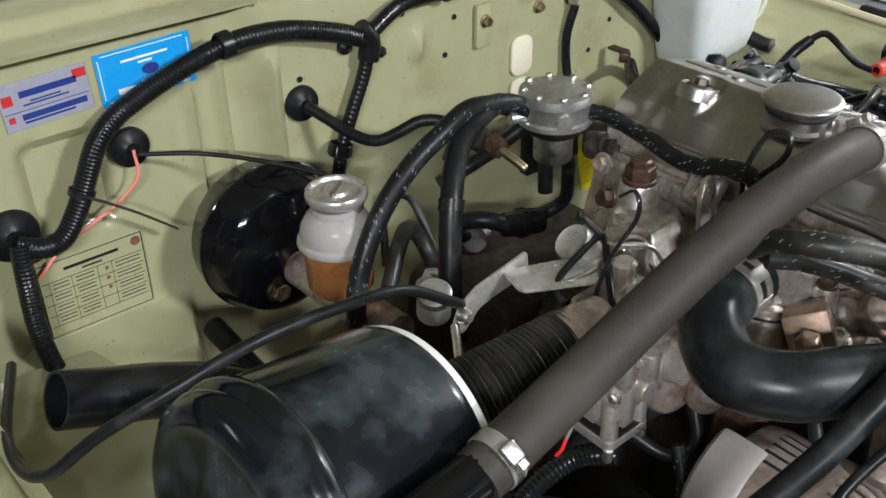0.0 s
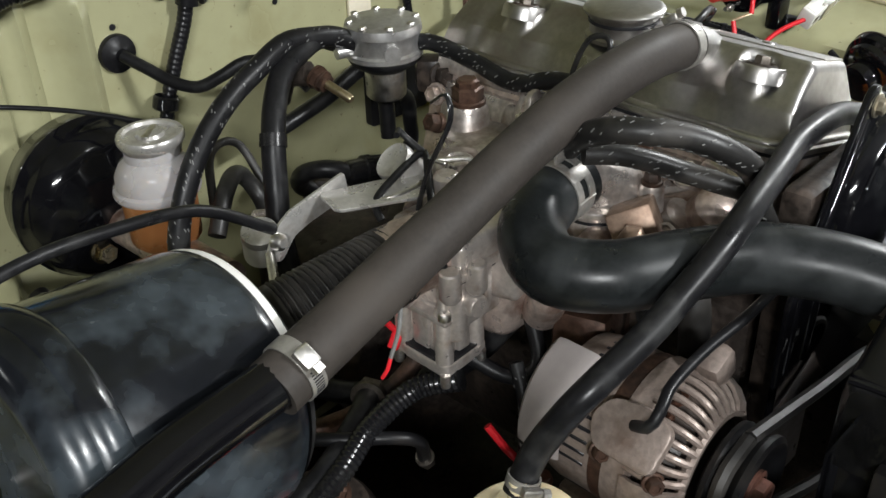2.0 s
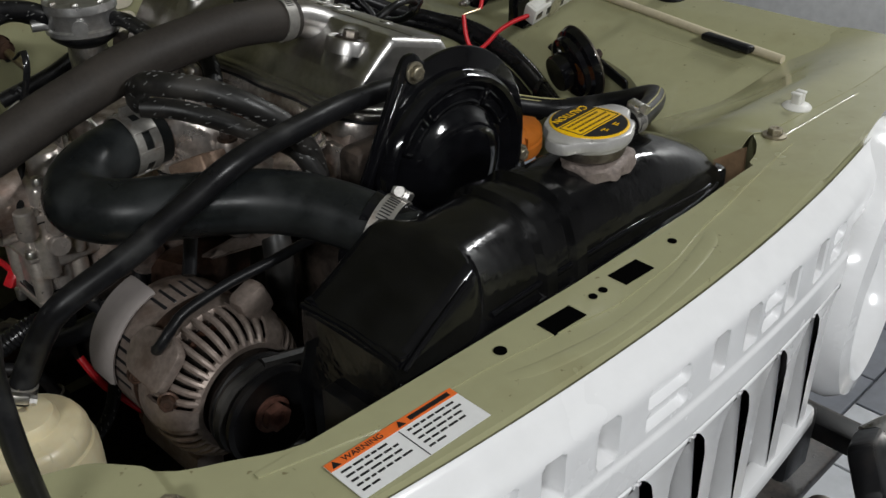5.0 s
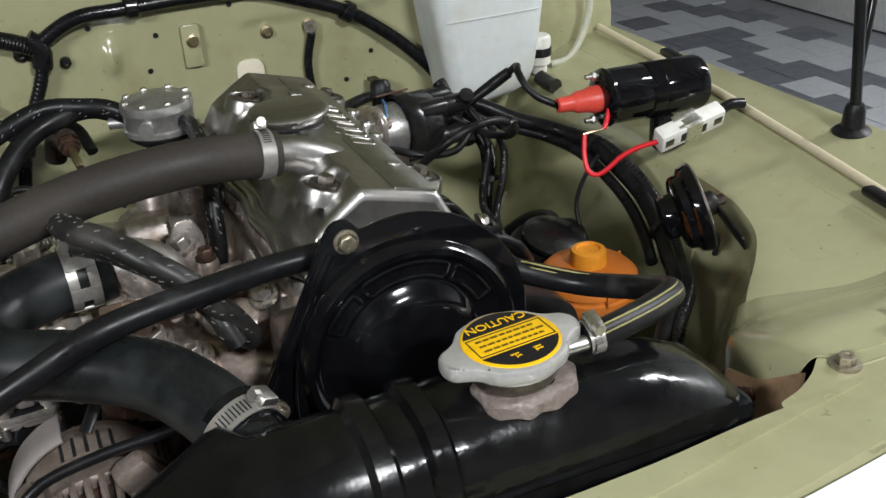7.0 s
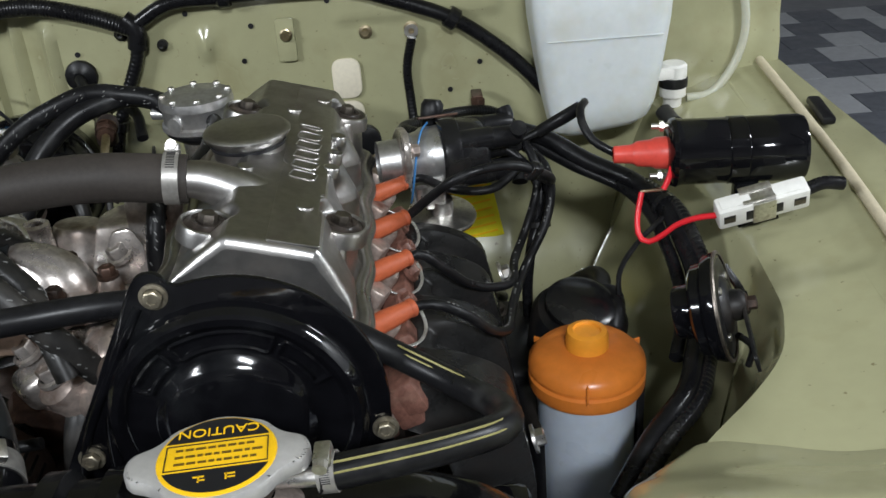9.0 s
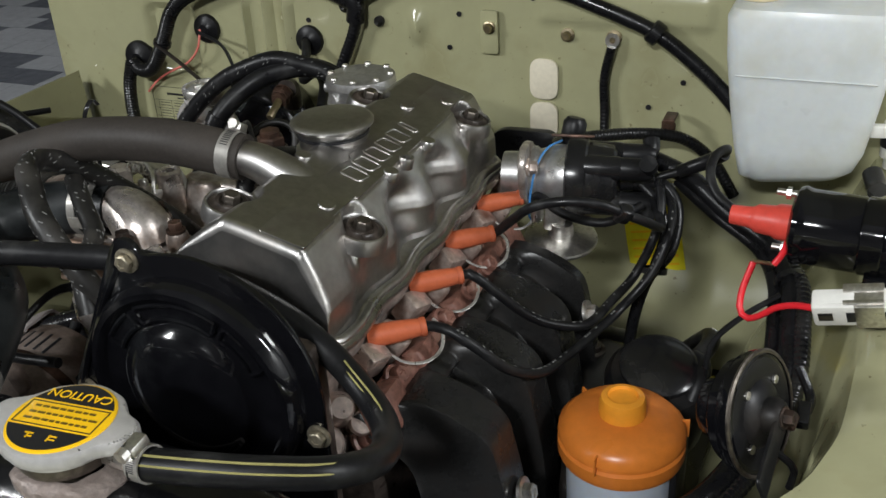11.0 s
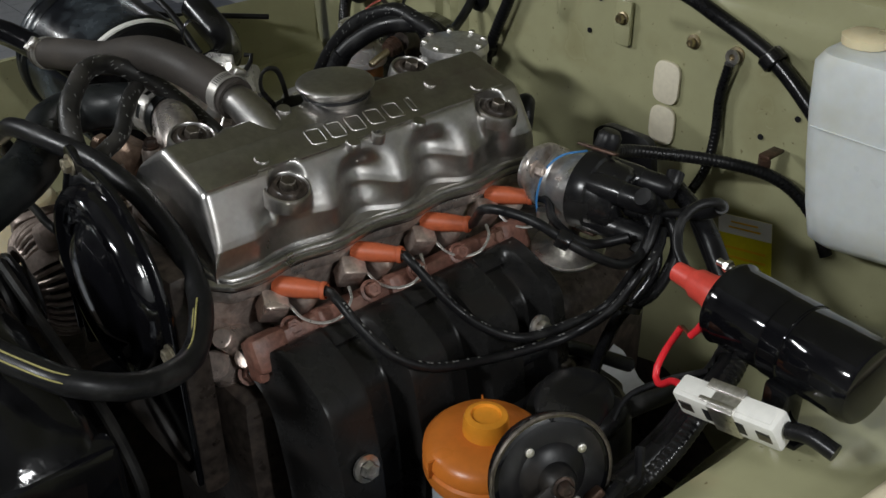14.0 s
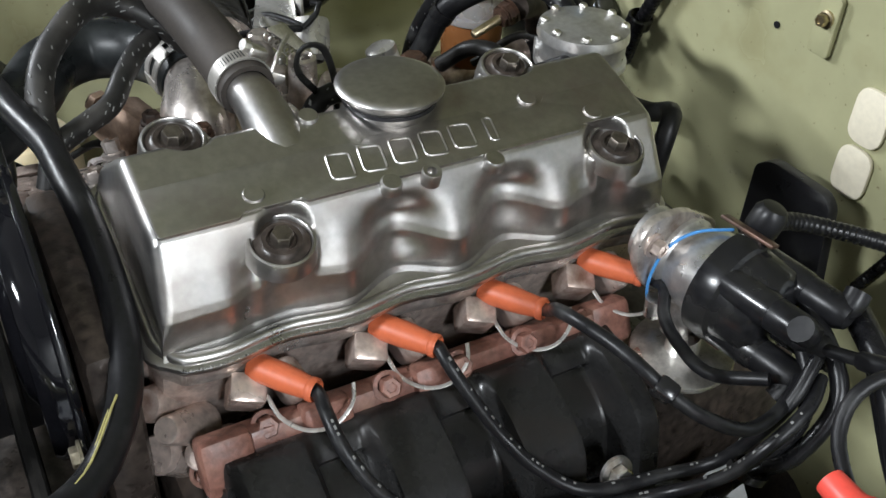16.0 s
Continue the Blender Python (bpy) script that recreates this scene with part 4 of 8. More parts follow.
def engine():
    e = thing("engine", (-0.02, 0.0, 0.5), "four-cylinder engine with a polished aluminium rocker cover", "engine")
    # skin of the cover, its ends sloping outwards to the flange
    us = [i / 90 for i in range(-90, 91)]
    n = 200
    rows = []
    for k in range(n + 1):
        v = -1 + 2 * k / n
        row = []
        for u in us:
            x, z = cover_point(u, v * 0.184)
            y = v * (0.1755 - 0.11 * z)
            row.append(LEAN @ Vector((x, y, z)))
        rows.append(row)
    def end(v, turn):
        row, k = [], 1 - math.cos(turn)
        for u in us:
            x, z = cover_point(u, v * 0.184)
            low = step1(z, -0.06, -0.02)
            zz = z - 0.0085 * k * step1(z, -0.05, 0.0)
            row.append(LEAN @ Vector((x * (1 - 0.085 * k * low), v * (0.1755 - 0.11 * zz + 0.0070 * math.sin(turn)), zz)))
        return row
    turns = [radians(18 * i) for i in range(1, 6)]
    rows = [end(-1, a) for a in turns[::-1]] + rows + [end(1, a) for a in turns]
    bm = sheet(rows)
    bm.verts.ensure_lookup_table()
    w = len(us)
    bm.faces.new(bm.verts[:w])
    bm.faces.new(list(bm.verts[len(bm.verts) - w:])[::-1])
    cover = part("rocker_cover", bm, COVER_ALU, e, "polished cast aluminium rocker cover", 60)
    def rim(d):
        ys = [-0.18 + 0.006 * i for i in range(61)]
        side = [(0.0835 + d + 0.0045 * (0.5 + 0.5 * math.cos(2 * math.pi * (y - 0.015) / 0.085)), y) for y in ys]
        return [(-0.0, -0.2005 - d), (0.070 + d, -0.2005 - d), *side, (0.070 + d, 0.2005 + d), (0.0, 0.2005 + d), (-0.070 - d, 0.2005 + d), *[(-x, y) for x, y in side[::-1]], (-0.070 - d, -0.2005 - d)]
    part("cover_flange", prism(rounded(rim(0.0), 0.008, 3), LEAN @ pose(0, 0, -0.0735), 0.0065, 0.0028), COVER_ALU, e)
    bead = [LEAN @ Vector((x, y, -0.0665)) for x, y in rounded(rim(-0.0085), 0.008, 2)]
    part("flange_bead", sweep(bmesh.new(), even(bead + bead[:1], 0.006), 0.0042, 10), COVER_ALU, e)
    part("cover_gasket", prism(rounded(rim(-0.003), 0.008, 3), LEAN @ pose(0, 0, -0.0765), 0.0032), INK_AND_GAP_BLACK, e)
    part("head_lip", prism(rounded(rim(-0.004), 0.008, 3), LEAN @ pose(0, 0, -0.092), 0.016, 0.003), ALU, e)
    for x, y in CUPS:
        c = LEAN @ pose(x, y, -0.0135)
        ring = part("bolt_cup", lathe([(0.0178, 0.0), (0.0182, 0.0026), (0.0192, 0.0036), (0.0206, 0.003), (0.0218, 0.0), (0.0228, -0.010)], c, 40), COVER_ALU, cover)
        part("bolt_washer", lathe([(0, 0.0028), (0.0085, 0.003), (0.0095, 0.0045), (0.0125, 0.0048), (0.0138, 0.003), (0.016, 0.0022), (0.0176, 0.0016), (0.0182, -0.002)], c, 36), GRIME, cover, "dark oily sealing washer")
        part("cover_bolt", lathe([(0.0072, 0.003), (0.0072, 0.0095), (0.0062, 0.0108), (0.0, 0.0108)], c @ pose(0, 0, 0, 0, 0, 14), 6), OLD_STEEL, cover)
    # raised plain blocks along the top in place of the cast emblem
    for i in range(6):
        y = -0.055 + i * 0.0222
        h = 0.0078 if i < 5 else 0.003
        q = [LEAN @ pose(0.0145, y, 0.0012, 0, 0, -9) @ Vector((a, b, 0)) for a, b in rounded([(-0.0105, -h), (0.0105, -h), (0.0105, h), (-0.0105, h)], 0.0035, 3)]
        part("cast_emblem_bar", sweep(bmesh.new(), q + q[:1], 0.0010, 8), COVER_ALU, cover)
    for x, y in ((0.020, -0.115), (0.022, 0.136), (-0.004, 0.096), (-0.033, -0.058), (0.0375, -0.030), (0.0405, 0.045)):
        part("cast_boss", lathe([(0, 0.0026), (0.0062, 0.0024), (0.0072, 0.001), (0.0074, -0.006)], LEAN @ pose(x, y, 0), 20), COVER_ALU, cover)
    part("threaded_boss", lathe([(0, -0.001), (0.0032, -0.001), (0.0036, 0.004), (0.006, 0.0045), (0.0068, 0.003), (0.007, -0.006)], LEAN @ pose(0.039, -0.002, 0), 20), COVER_ALU, cover)
    # the raised panel between the two cast edges
    panel = [(-0.004, -0.178), (0.0345, -0.178), (0.0345, -0.128), (0.031, -0.126), (0.031, -0.088), (0.0345, -0.086), (0.0345, 0.118), (0.030, 0.122), (0.030, 0.165), (-0.004, 0.165), (-0.004, 0.110), (0.002, 0.104), (0.002, 0.060), (-0.004, 0.055), (-0.004, -0.03), (0.001, -0.035), (-0.004, -0.05)]
    part("raised_panel", prism(rounded(panel, 0.002, 2), LEAN @ pose(0, 0, -0.002), 0.0031, 0.0006), COVER_ALU, cover)
    # oil filler cap
    cap = part("oil_filler_cap", lathe([(0, 0.0275), (0.032, 0.027), (0.0365, 0.0255), (0.038, 0.0235), (0.0375, 0.021), (0.0335, 0.0195), (0.031, 0.014), (0.0315, 0.003), (0.035, 0.0), (0.035, -0.004)], pose(-0.034, 0.004, 1.003), 48), COVER_ALU, e, "round polished oil filler cap")
    # black ring stands in for the shade below the cap's lip
    part("cap_shade_ring", lathe([(0.0316, 0.012), (0.033, 0.012), (0.033, 0.0145), (0.0316, 0.0145), (0.0316, 0.012)], pose(-0.034, 0.004, 1.003), 40), INK_AND_GAP_BLACK, cap)
    # breather neck
    part("breather_neck", tube([(-0.085, -0.088, 1.024), (-0.062, -0.083, 1.020), (-0.038, -0.080, 1.008), (-0.022, -0.078, 0.996)], lambda i, n: 0.0135 + 0.007 * (i / n), 20, 0.005), COVER_ALU, e, "polished breather neck")
    part("rear_bracket", prism(rounded([(-0.022, 0.79), (-0.022, 0.868), (-0.010, 0.878), (0.0, 0.881), (0.058, 0.882), (0.068, 0.872), (0.080, 0.79)], 0.006), pose(0, 0.389, 0, 90), 0.012, 0.001), RUBBER, e, "matt black bracket behind the cylinder head")
    # cylinder head and block
    part("cylinder_head", rbox(LEAN @ pose(-0.002, 0.0, -0.135), 0.150, 0.386, 0.10, 0.008), ALU_BROWN, e, "oil-stained cylinder head")
    for x, y, z, r in ((0.035, -0.196, 0.872, 0.017), (0.058, -0.19, 0.868, 0.014), (0.000, -0.20, 0.885, 0.016), (0.066, -0.175, 0.845, 0.015), (0.045, -0.197, 0.835, 0.02)):
        part("head_boss", lathe([(0, 0.012), (r * 0.6, 0.012), (r * 0.68, 0.010), (r * 0.75, 0.0), (r * 1.1, -0.03)], facing((x, y, z), (0.45, -0.6, 0.6)), 22), ALU_BROWN, e)
    part("engine_block", rbox(pose(-0.012, 0.0, 0.66), 0.20, 0.40, 0.31, 0.02), GRIME, e)
    for i in range(5):
        y = -0.152 + 0.085 * i
        part("head_rib", rbox(pose(0.066, y + 0.036, 0.885, 12, 35, 20), 0.03, 0.018, 0.04, 0.008, 3), ALU_BROWN, e)
        part("head_boss", rbox(pose(0.062, y + 0.008, 0.884, -15, 30, -25), 0.020, 0.024, 0.028, 0.003, 2), ALU_BROWN, e)
    # exhaust manifold flange with bolts
    mani = part("exhaust_manifold", rbox(pose(0.085, -0.02, 0.854, 0, -20, 0), 0.022, 0.33, 0.038, 0.004), RUST, e, "red-brown painted exhaust manifold")
    for y in (-0.135, -0.06, 0.025, 0.10):
        part("manifold_runner", tube([(0.085, y, 0.842), (0.115, y, 0.828), (0.135, y, 0.79)], 0.017, 14, 0.01), RUST, mani)
    for y in (-0.168, -0.10, -0.02, 0.06, 0.125):
        part("flange_pad", rbox(pose(0.089, y, 0.862, 0, -25, 0), 0.022, 0.035, 0.034, 0.006), RUST, mani)
    for at in ((0.079, -0.138, 0.867), (0.088, -0.056, 0.874), (0.095, -0.006, 0.878), (0.085, 0.107, 0.864), (0.066, -0.178, 0.828), (0.090, 0.05, 0.872)):
        part("manifold_bolt", hex_bolt(at, (0.8, -0.1, 0.6), 0.0075, 0.012, 1.4), RUST, mani)
    for i in range(4):
        y = -0.108 + 0.084 * i
        part("wire_clip_loop", tube([(0.074, y - 0.026, 0.887), (0.088, y - 0.022, 0.878), (0.101, y - 0.010, 0.874), (0.107, y + 0.006, 0.877), (0.103, y + 0.020, 0.886), (0.092, y + 0.026, 0.892)], 0.0016, 8, 0.004, flat=0.6), PLATED, mani)
    # heat shield with pressed bulges
    sect = [(0.090, 0.862), (0.104, 0.870), (0.128, 0.866), (0.150, 0.857), (0.166, 0.847), (0.174, 0.836), (0.178, 0.82), (0.186, 0.78), (0.190, 0.74), (0.188, 0.69), (0.178, 0.64)]
    S = even([(x, 0, z) for x, z in sect], 0.006)
    rows = []
    for i in range(157):
        y = -0.184 + 0.312 * i / 156
        w = 0.5 + 0.5 * math.cos(2 * math.pi * (y + 0.145) / 0.088)
        w = step1(w, 0.22, 0.56)
        endf = step1(min(y + 0.184, 0.128 - y), 0.0, 0.014)
        rows.append([(p.x - (1 - w) * 0.026 * step1(j, 4, 9) - (1 - endf) * 0.035, y, p.z - (1 - w) * 0.014 * step1(j, 1, 6) - (1 - endf) * 0.01) for j, p in enumerate(S)])
    part("heat_shield", sheet(rows, 0.0015), BLACK_MATT, e, "matt black pressed heat shield")
    for at, ax in (((0.190, -0.144, 0.782), (1, 0, 0.25)), ((0.187, 0.068, 0.826), (1, 0, 0.3))):
        part("shield_bolt", hex_bolt(at, ax, 0.008, 0.011, 1.6), ZINC, e)
    # timing cover
    arc = [radians(108 - 9.6 * i) for i in range(13)]
    o = [(-0.084, 1.014), (-0.076, 1.026), (-0.062, 1.026)] + [(-0.024 + 0.1025 * math.cos(a), 0.914 + 0.1055 * math.sin(a)) for a in arc] + [(0.079, 0.74), (-0.155, 0.74), (-0.157, 0.870)]
    tc = part("timing_cover", prism(rounded(o, 0.008, 4), pose(0, -0.241, 0, 90), 0.006, 0.002), BLACK_GLOSS, e, "gloss black pressed timing cover")
    c = (-0.026, -0.246, 0.912)
    part("cover_pressing", lathe([(0.0905, -0.003), (0.0900, 0.005), (0.0880, 0.0115), (0.0845, 0.0155), (0.080, 0.016), (0.0765, 0.0135), (0.0745, 0.011), (0.059, 0.0098), (0.0545, 0.0115), (0.050, 0.016), (0.043, 0.0205), (0.032, 0.0225), (0.018, 0.0235), (0.0, 0.0238)], facing(c, (0, -1, 0)), 64), BLACK_GLOSS, tc)
    for a0, a1 in ((26, 57), (63, 119), (126, 152)):
        arc = [radians(a0 + (a1 - a0) * i / 6) for i in range(7)]
        loop = [(0.0730, a) for a in arc] + [(0.0615, a) for a in arc[::-1]]
        pts = [Vector((c[0] + r * math.cos(a), -0.2568, c[2] + r * math.sin(a))) for r, a in loop]
        part("pressed_bead", sweep(bmesh.new(), even(pts + pts[:1], 0.003), 0.0024, 8), BLACK_GLOSS, tc)
    part("pressed_bead", tube([(-0.079, -0.246, 1.002), (-0.100, -0.247, 0.966), (-0.140, -0.247, 0.885), (-0.146, -0.247, 0.80)], 0.0035, 10, 0.01), BLACK_GLOSS, tc)
    part("pressed_bead", tube([(-0.095, -0.247, 0.955), (-0.112, -0.249, 0.920), (-0.117, -0.249, 0.870), (-0.117, -0.248, 0.80)], 0.0055, 10, 0.01), BLACK_GLOSS, tc)
    for at in ((-0.067, -0.2475, 1.010), (-0.135, -0.2475, 0.884), (0.073, -0.2475, 0.889)):
        part("cover_bolt", hex_bolt(at, (0, -1, 0), 0.0068, 0.007, 1.4), DULL_BOLT, tc)
    part("timing_case", rbox(pose(-0.03, -0.222, 0.83), 0.19, 0.03, 0.24, 0.01), GRIME, e)
    return e


def intake_side():
    t = thing("intake_manifold", (-0.2, 0.0, 0.8), "oil-stained cast aluminium intake manifold", "intake manifold")
    for y0, y1 in ((-0.05, -0.145), (-0.03, -0.06), (0.0, 0.03), (0.02, 0.12)):
        part("runner", tube([(-0.225, y0, 0.845), (-0.17, (y0 + y1) / 2, 0.880), (-0.100, y1, 0.895)], lambda i, n: 0.027 - 0.004 * (i / n), 18, 0.008), ALU_BROWN, t)
    part("plenum", rbox(pose(-0.235, 0.0, 0.845), 0.10, 0.13, 0.07, 0.02, 4), ALU_BROWN, t)
    part("flange", rbox(pose(-0.104, -0.01, 0.905, 0, 15, 0), 0.018, 0.36, 0.06, 0.006), ALU, t)
    for i in range(6):
        part("flange_nut", hex_bolt((-0.114, -0.16 + 0.066 * i, 0.922 if i % 2 else 0.893), (-1, 0, 0.3), 0.0085, 0.012, 1.4), ALU_BROWN, t)
    # two bright lifting straps between the head and the pillar
    for y, z in ((0.020, 0.974), (-0.028, 0.955)):
        part("strap", prism(rounded([(-0.016, 0), (0.016, 0), (0.016, 0.045), (0.008, 0.062), (-0.008, 0.062), (-0.016, 0.045)], 0.005), pose(-0.142 - 0.45 * (y - 0.02) * -0.4, y, z - 0.062, 84, 0, 12), 0.006, 0.0015), ALU, t)
    part("strap_block", rbox(pose(-0.150, 0.002, 0.905, 0, 10, 8), 0.034, 0.03, 0.034, 0.005), ALU, t)
    part("front_rib", prism(rounded([(-0.020, 0.0), (0.018, 0.0), (0.022, 0.07), (0.008, 0.098), (-0.014, 0.092)], 0.006), pose(-0.119, -0.146, 0.852, 90, 0, 78), 0.008, 0.002), ALU, t)
    part("front_rib", prism(rounded([(-0.018, 0.0), (0.018, 0.0), (0.020, 0.06), (0.006, 0.080), (-0.012, 0.076)], 0.006), pose(-0.100, -0.158, 0.862, 90, 0, 70), 0.010, 0.002), ALU_BROWN, t)
    part("front_lump", merge(rbox(pose(-0.196, -0.158, 0.892, 15, -20, 30), 0.036, 0.030, 0.034, 0.010, 4), lathe([(0, 0.014), (0.014, 0.013), (0.018, 0.006), (0.019, -0.03)], facing((-0.148, -0.132, 0.902), (-0.1, -0.6, 0.75)), 26)), ALU, t)
    part("outlet_boss", lathe([(0.0, 0.018), (0.011, 0.018), (0.013, 0.014), (0.013, 0.004), (0.017, 0.0), (0.020, -0.03)], facing((-0.157, -0.128, 0.886), (-0.25, -0.8, -0.2)), 26), ALU_BROWN, t)
    part("lower_bracket", rbox(pose(-0.21, -0.10, 0.80, 0, 12, 20), 0.10, 0.05, 0.08, 0.012), RUSTY_STEEL, t)
    part("water_jacket", tube([(-0.12, -0.180, 0.872), (-0.165, -0.150, 0.882), (-0.18, -0.09, 0.885), (-0.16, -0.02, 0.885)], 0.021, 18, 0.008), ALU_BROWN, t)
    part("hex_fitting", rbox(facing((-0.214, -0.138, 0.928), (-0.8, -0.4, 0.25), 25), 0.036, 0.036, 0.040, 0.003, 2), BRASS_BROWN, t, "square brown brass fitting")
    part("sensor", lathe([(0.006, 0), (0.006, 0.014), (0.011, 0.014), (0.011, 0.02), (0.007, 0.024), (0, 0.026)], facing((-0.232, -0.148, 0.933), (-0.8, -0.4, 0.25)), 6), BRASS_BROWN, t)
    for at in ((-0.138, -0.135, 0.938), (-0.155, -0.03, 0.93), (-0.115, -0.165, 0.935), (-0.20, -0.155, 0.915), (-0.178, -0.175, 0.905)):
        part("bolt", hex_bolt(at, (-0.3, -0.2, 1), 0.0085, 0.014, 1.4), ALU, t)
    for x, y, z, r in ((-0.135, -0.16, 0.915, 0.02), (-0.175, -0.165, 0.89, 0.02), (-0.225, -0.11, 0.90, 0.018), (-0.20, -0.06, 0.91, 0.019), (-0.26, -0.09, 0.86, 0.016)):
        part("cast_lug", lathe([(0, 0.016), (r * 0.6, 0.0155), (r * 0.9, 0.011), (r, 0.0), (r * 1.1, -0.03)], facing((x, y, z), (-0.4, -0.5, 0.8)), 20), ALU_BROWN, t)
    # faceted riser with a tower and a rusty hex plug
    riser = prism(rounded([(-0.052, -0.045), (0.03, -0.052), (0.052, -0.015), (0.045, 0.05), (-0.03, 0.052), (-0.055, 0.02)], 0.014), pose(0, 0, 0), 0.062, 0.006)
    for v in riser.verts:
        k = 1 - 0.42 * step1(v.co.z, 0.02, 0.062)
        v.co.x, v.co.y = v.co.x * k + 0.008 * (1 - k), v.co.y * k
    riser.transform(pose(-0.168, 0.062, 0.868, -4, -5, 0))
    part("riser", riser, ALU, t)
    part("tower", lathe([(0.026, -0.012), (0.0215, -0.004), (0.0195, 0.018), (0.0165, 0.023), (0, 0.023)], pose(-0.158, 0.088, 0.928), 30), ALU, t)
    part("hex_plug", merge(hex_bolt((-0.158, 0.088, 0.949), (0, 0, 1), 0.0150, 0.018, 1.15), lathe([(0.011, 0), (0.0115, 0.006), (0.009, 0.008), (0, 0.008)], pose(-0.158, 0.088, 0.966), 6)), RUSTY_STEEL, t, "rusty brown hex plug")
    part("side_plug", hex_bolt((-0.185, 0.10, 0.935), (-0.8, 0.1, 0.3), 0.009, 0.014, 1.1), RUSTY_STEEL, t)
    part("pillar", lathe([(0.034, -0.06), (0.027, -0.035), (0.0235, -0.008), (0.0225, -0.001), (0.0205, 0.001), (0, 0.0015)], pose(-0.216, 0.052, 0.929, -8, 4, 0), 32), ALU, t)
    part("hollow_boss", lathe([(0.0075, -0.012), (0.0075, 0.010), (0.0095, 0.012), (0.0125, 0.010), (0.0135, -0.02), (0.016, -0.035)], pose(-0.243, 0.022, 0.935), 24), ALU, t)
    ear = part("ear", merge(rbox(pose(-0.112, 0.045, 0.940, 0, 25, -20), 0.016, 0.045, 0.042, 0.012, 4), rbox(pose(-0.104, 0.06, 0.918, 0, 25, 0), 0.03, 0.05, 0.03, 0.010, 3)), ALU, t)
    part("ear_bolt", hex_bolt((-0.122, 0.038, 0.945), (-0.8, -0.45, 0.3), 0.0095, 0.012, 1.2), ALU_BROWN, ear)
    part("rear_runner", tube([(-0.09, 0.15, 0.86), (-0.14, 0.15, 0.845), (-0.19, 0.12, 0.83)], 0.022, 18, 0.01), ALU_BROWN, t)
    # thermostat housing: a smooth elbow on a bolted flange
    h = thing("thermostat_housing", (-0.19, -0.09, 0.93), "bright cast aluminium thermostat housing", "thermostat housing")
    part("elbow", tube([(-0.248, -0.080, 0.953), (-0.225, -0.083, 0.955), (-0.205, -0.087, 0.953), (-0.190, -0.092, 0.943), (-0.184, -0.094, 0.928)], lambda i, n: 0.0205 + 0.008 * step1(i / n, 0.2, 1.0), 28, 0.003), ALU, h)
    fl = [(0.048 * math.cos(q), 0.030 * math.sin(q)) for q in [radians(15 * i) for i in range(24)]]
    part("flange", prism([(max(-0.046, min(0.046, x)) if abs(y) < 0.02 else x, y * 1.12) for x, y in fl], pose(-0.182, -0.094, 0.921, 0, 0, -12), 0.009, 0.002), ALU, h)
    part("flange_gasket", prism([(x * 0.98, y * 1.09) for x, y in fl], pose(-0.182, -0.094, 0.9185, 0, 0, -12), 0.0025), INK_AND_GAP_BLACK, h)
    part("lower_half", prism([(x * 0.97, y * 1.08) for x, y in fl], pose(-0.182, -0.094, 0.888, 0, 0, -12), 0.031, 0.004), ALU, h)
    for at in ((-0.180, -0.128, 0.930), (-0.146, -0.098, 0.930), (-0.183, -0.072, 0.931), (-0.222, -0.088, 0.930)):
        part("bolt_boss", lathe([(0, 0.018), (0.009, 0.018), (0.0105, 0.014), (0.011, -0.005)], pose(*at), 20), ALU, h)
        part("bolt", hex_bolt((at[0], at[1], at[2] + 0.018), (0, 0, 1), 0.0068, 0.010, 1.3), RUSTY_STEEL, h)


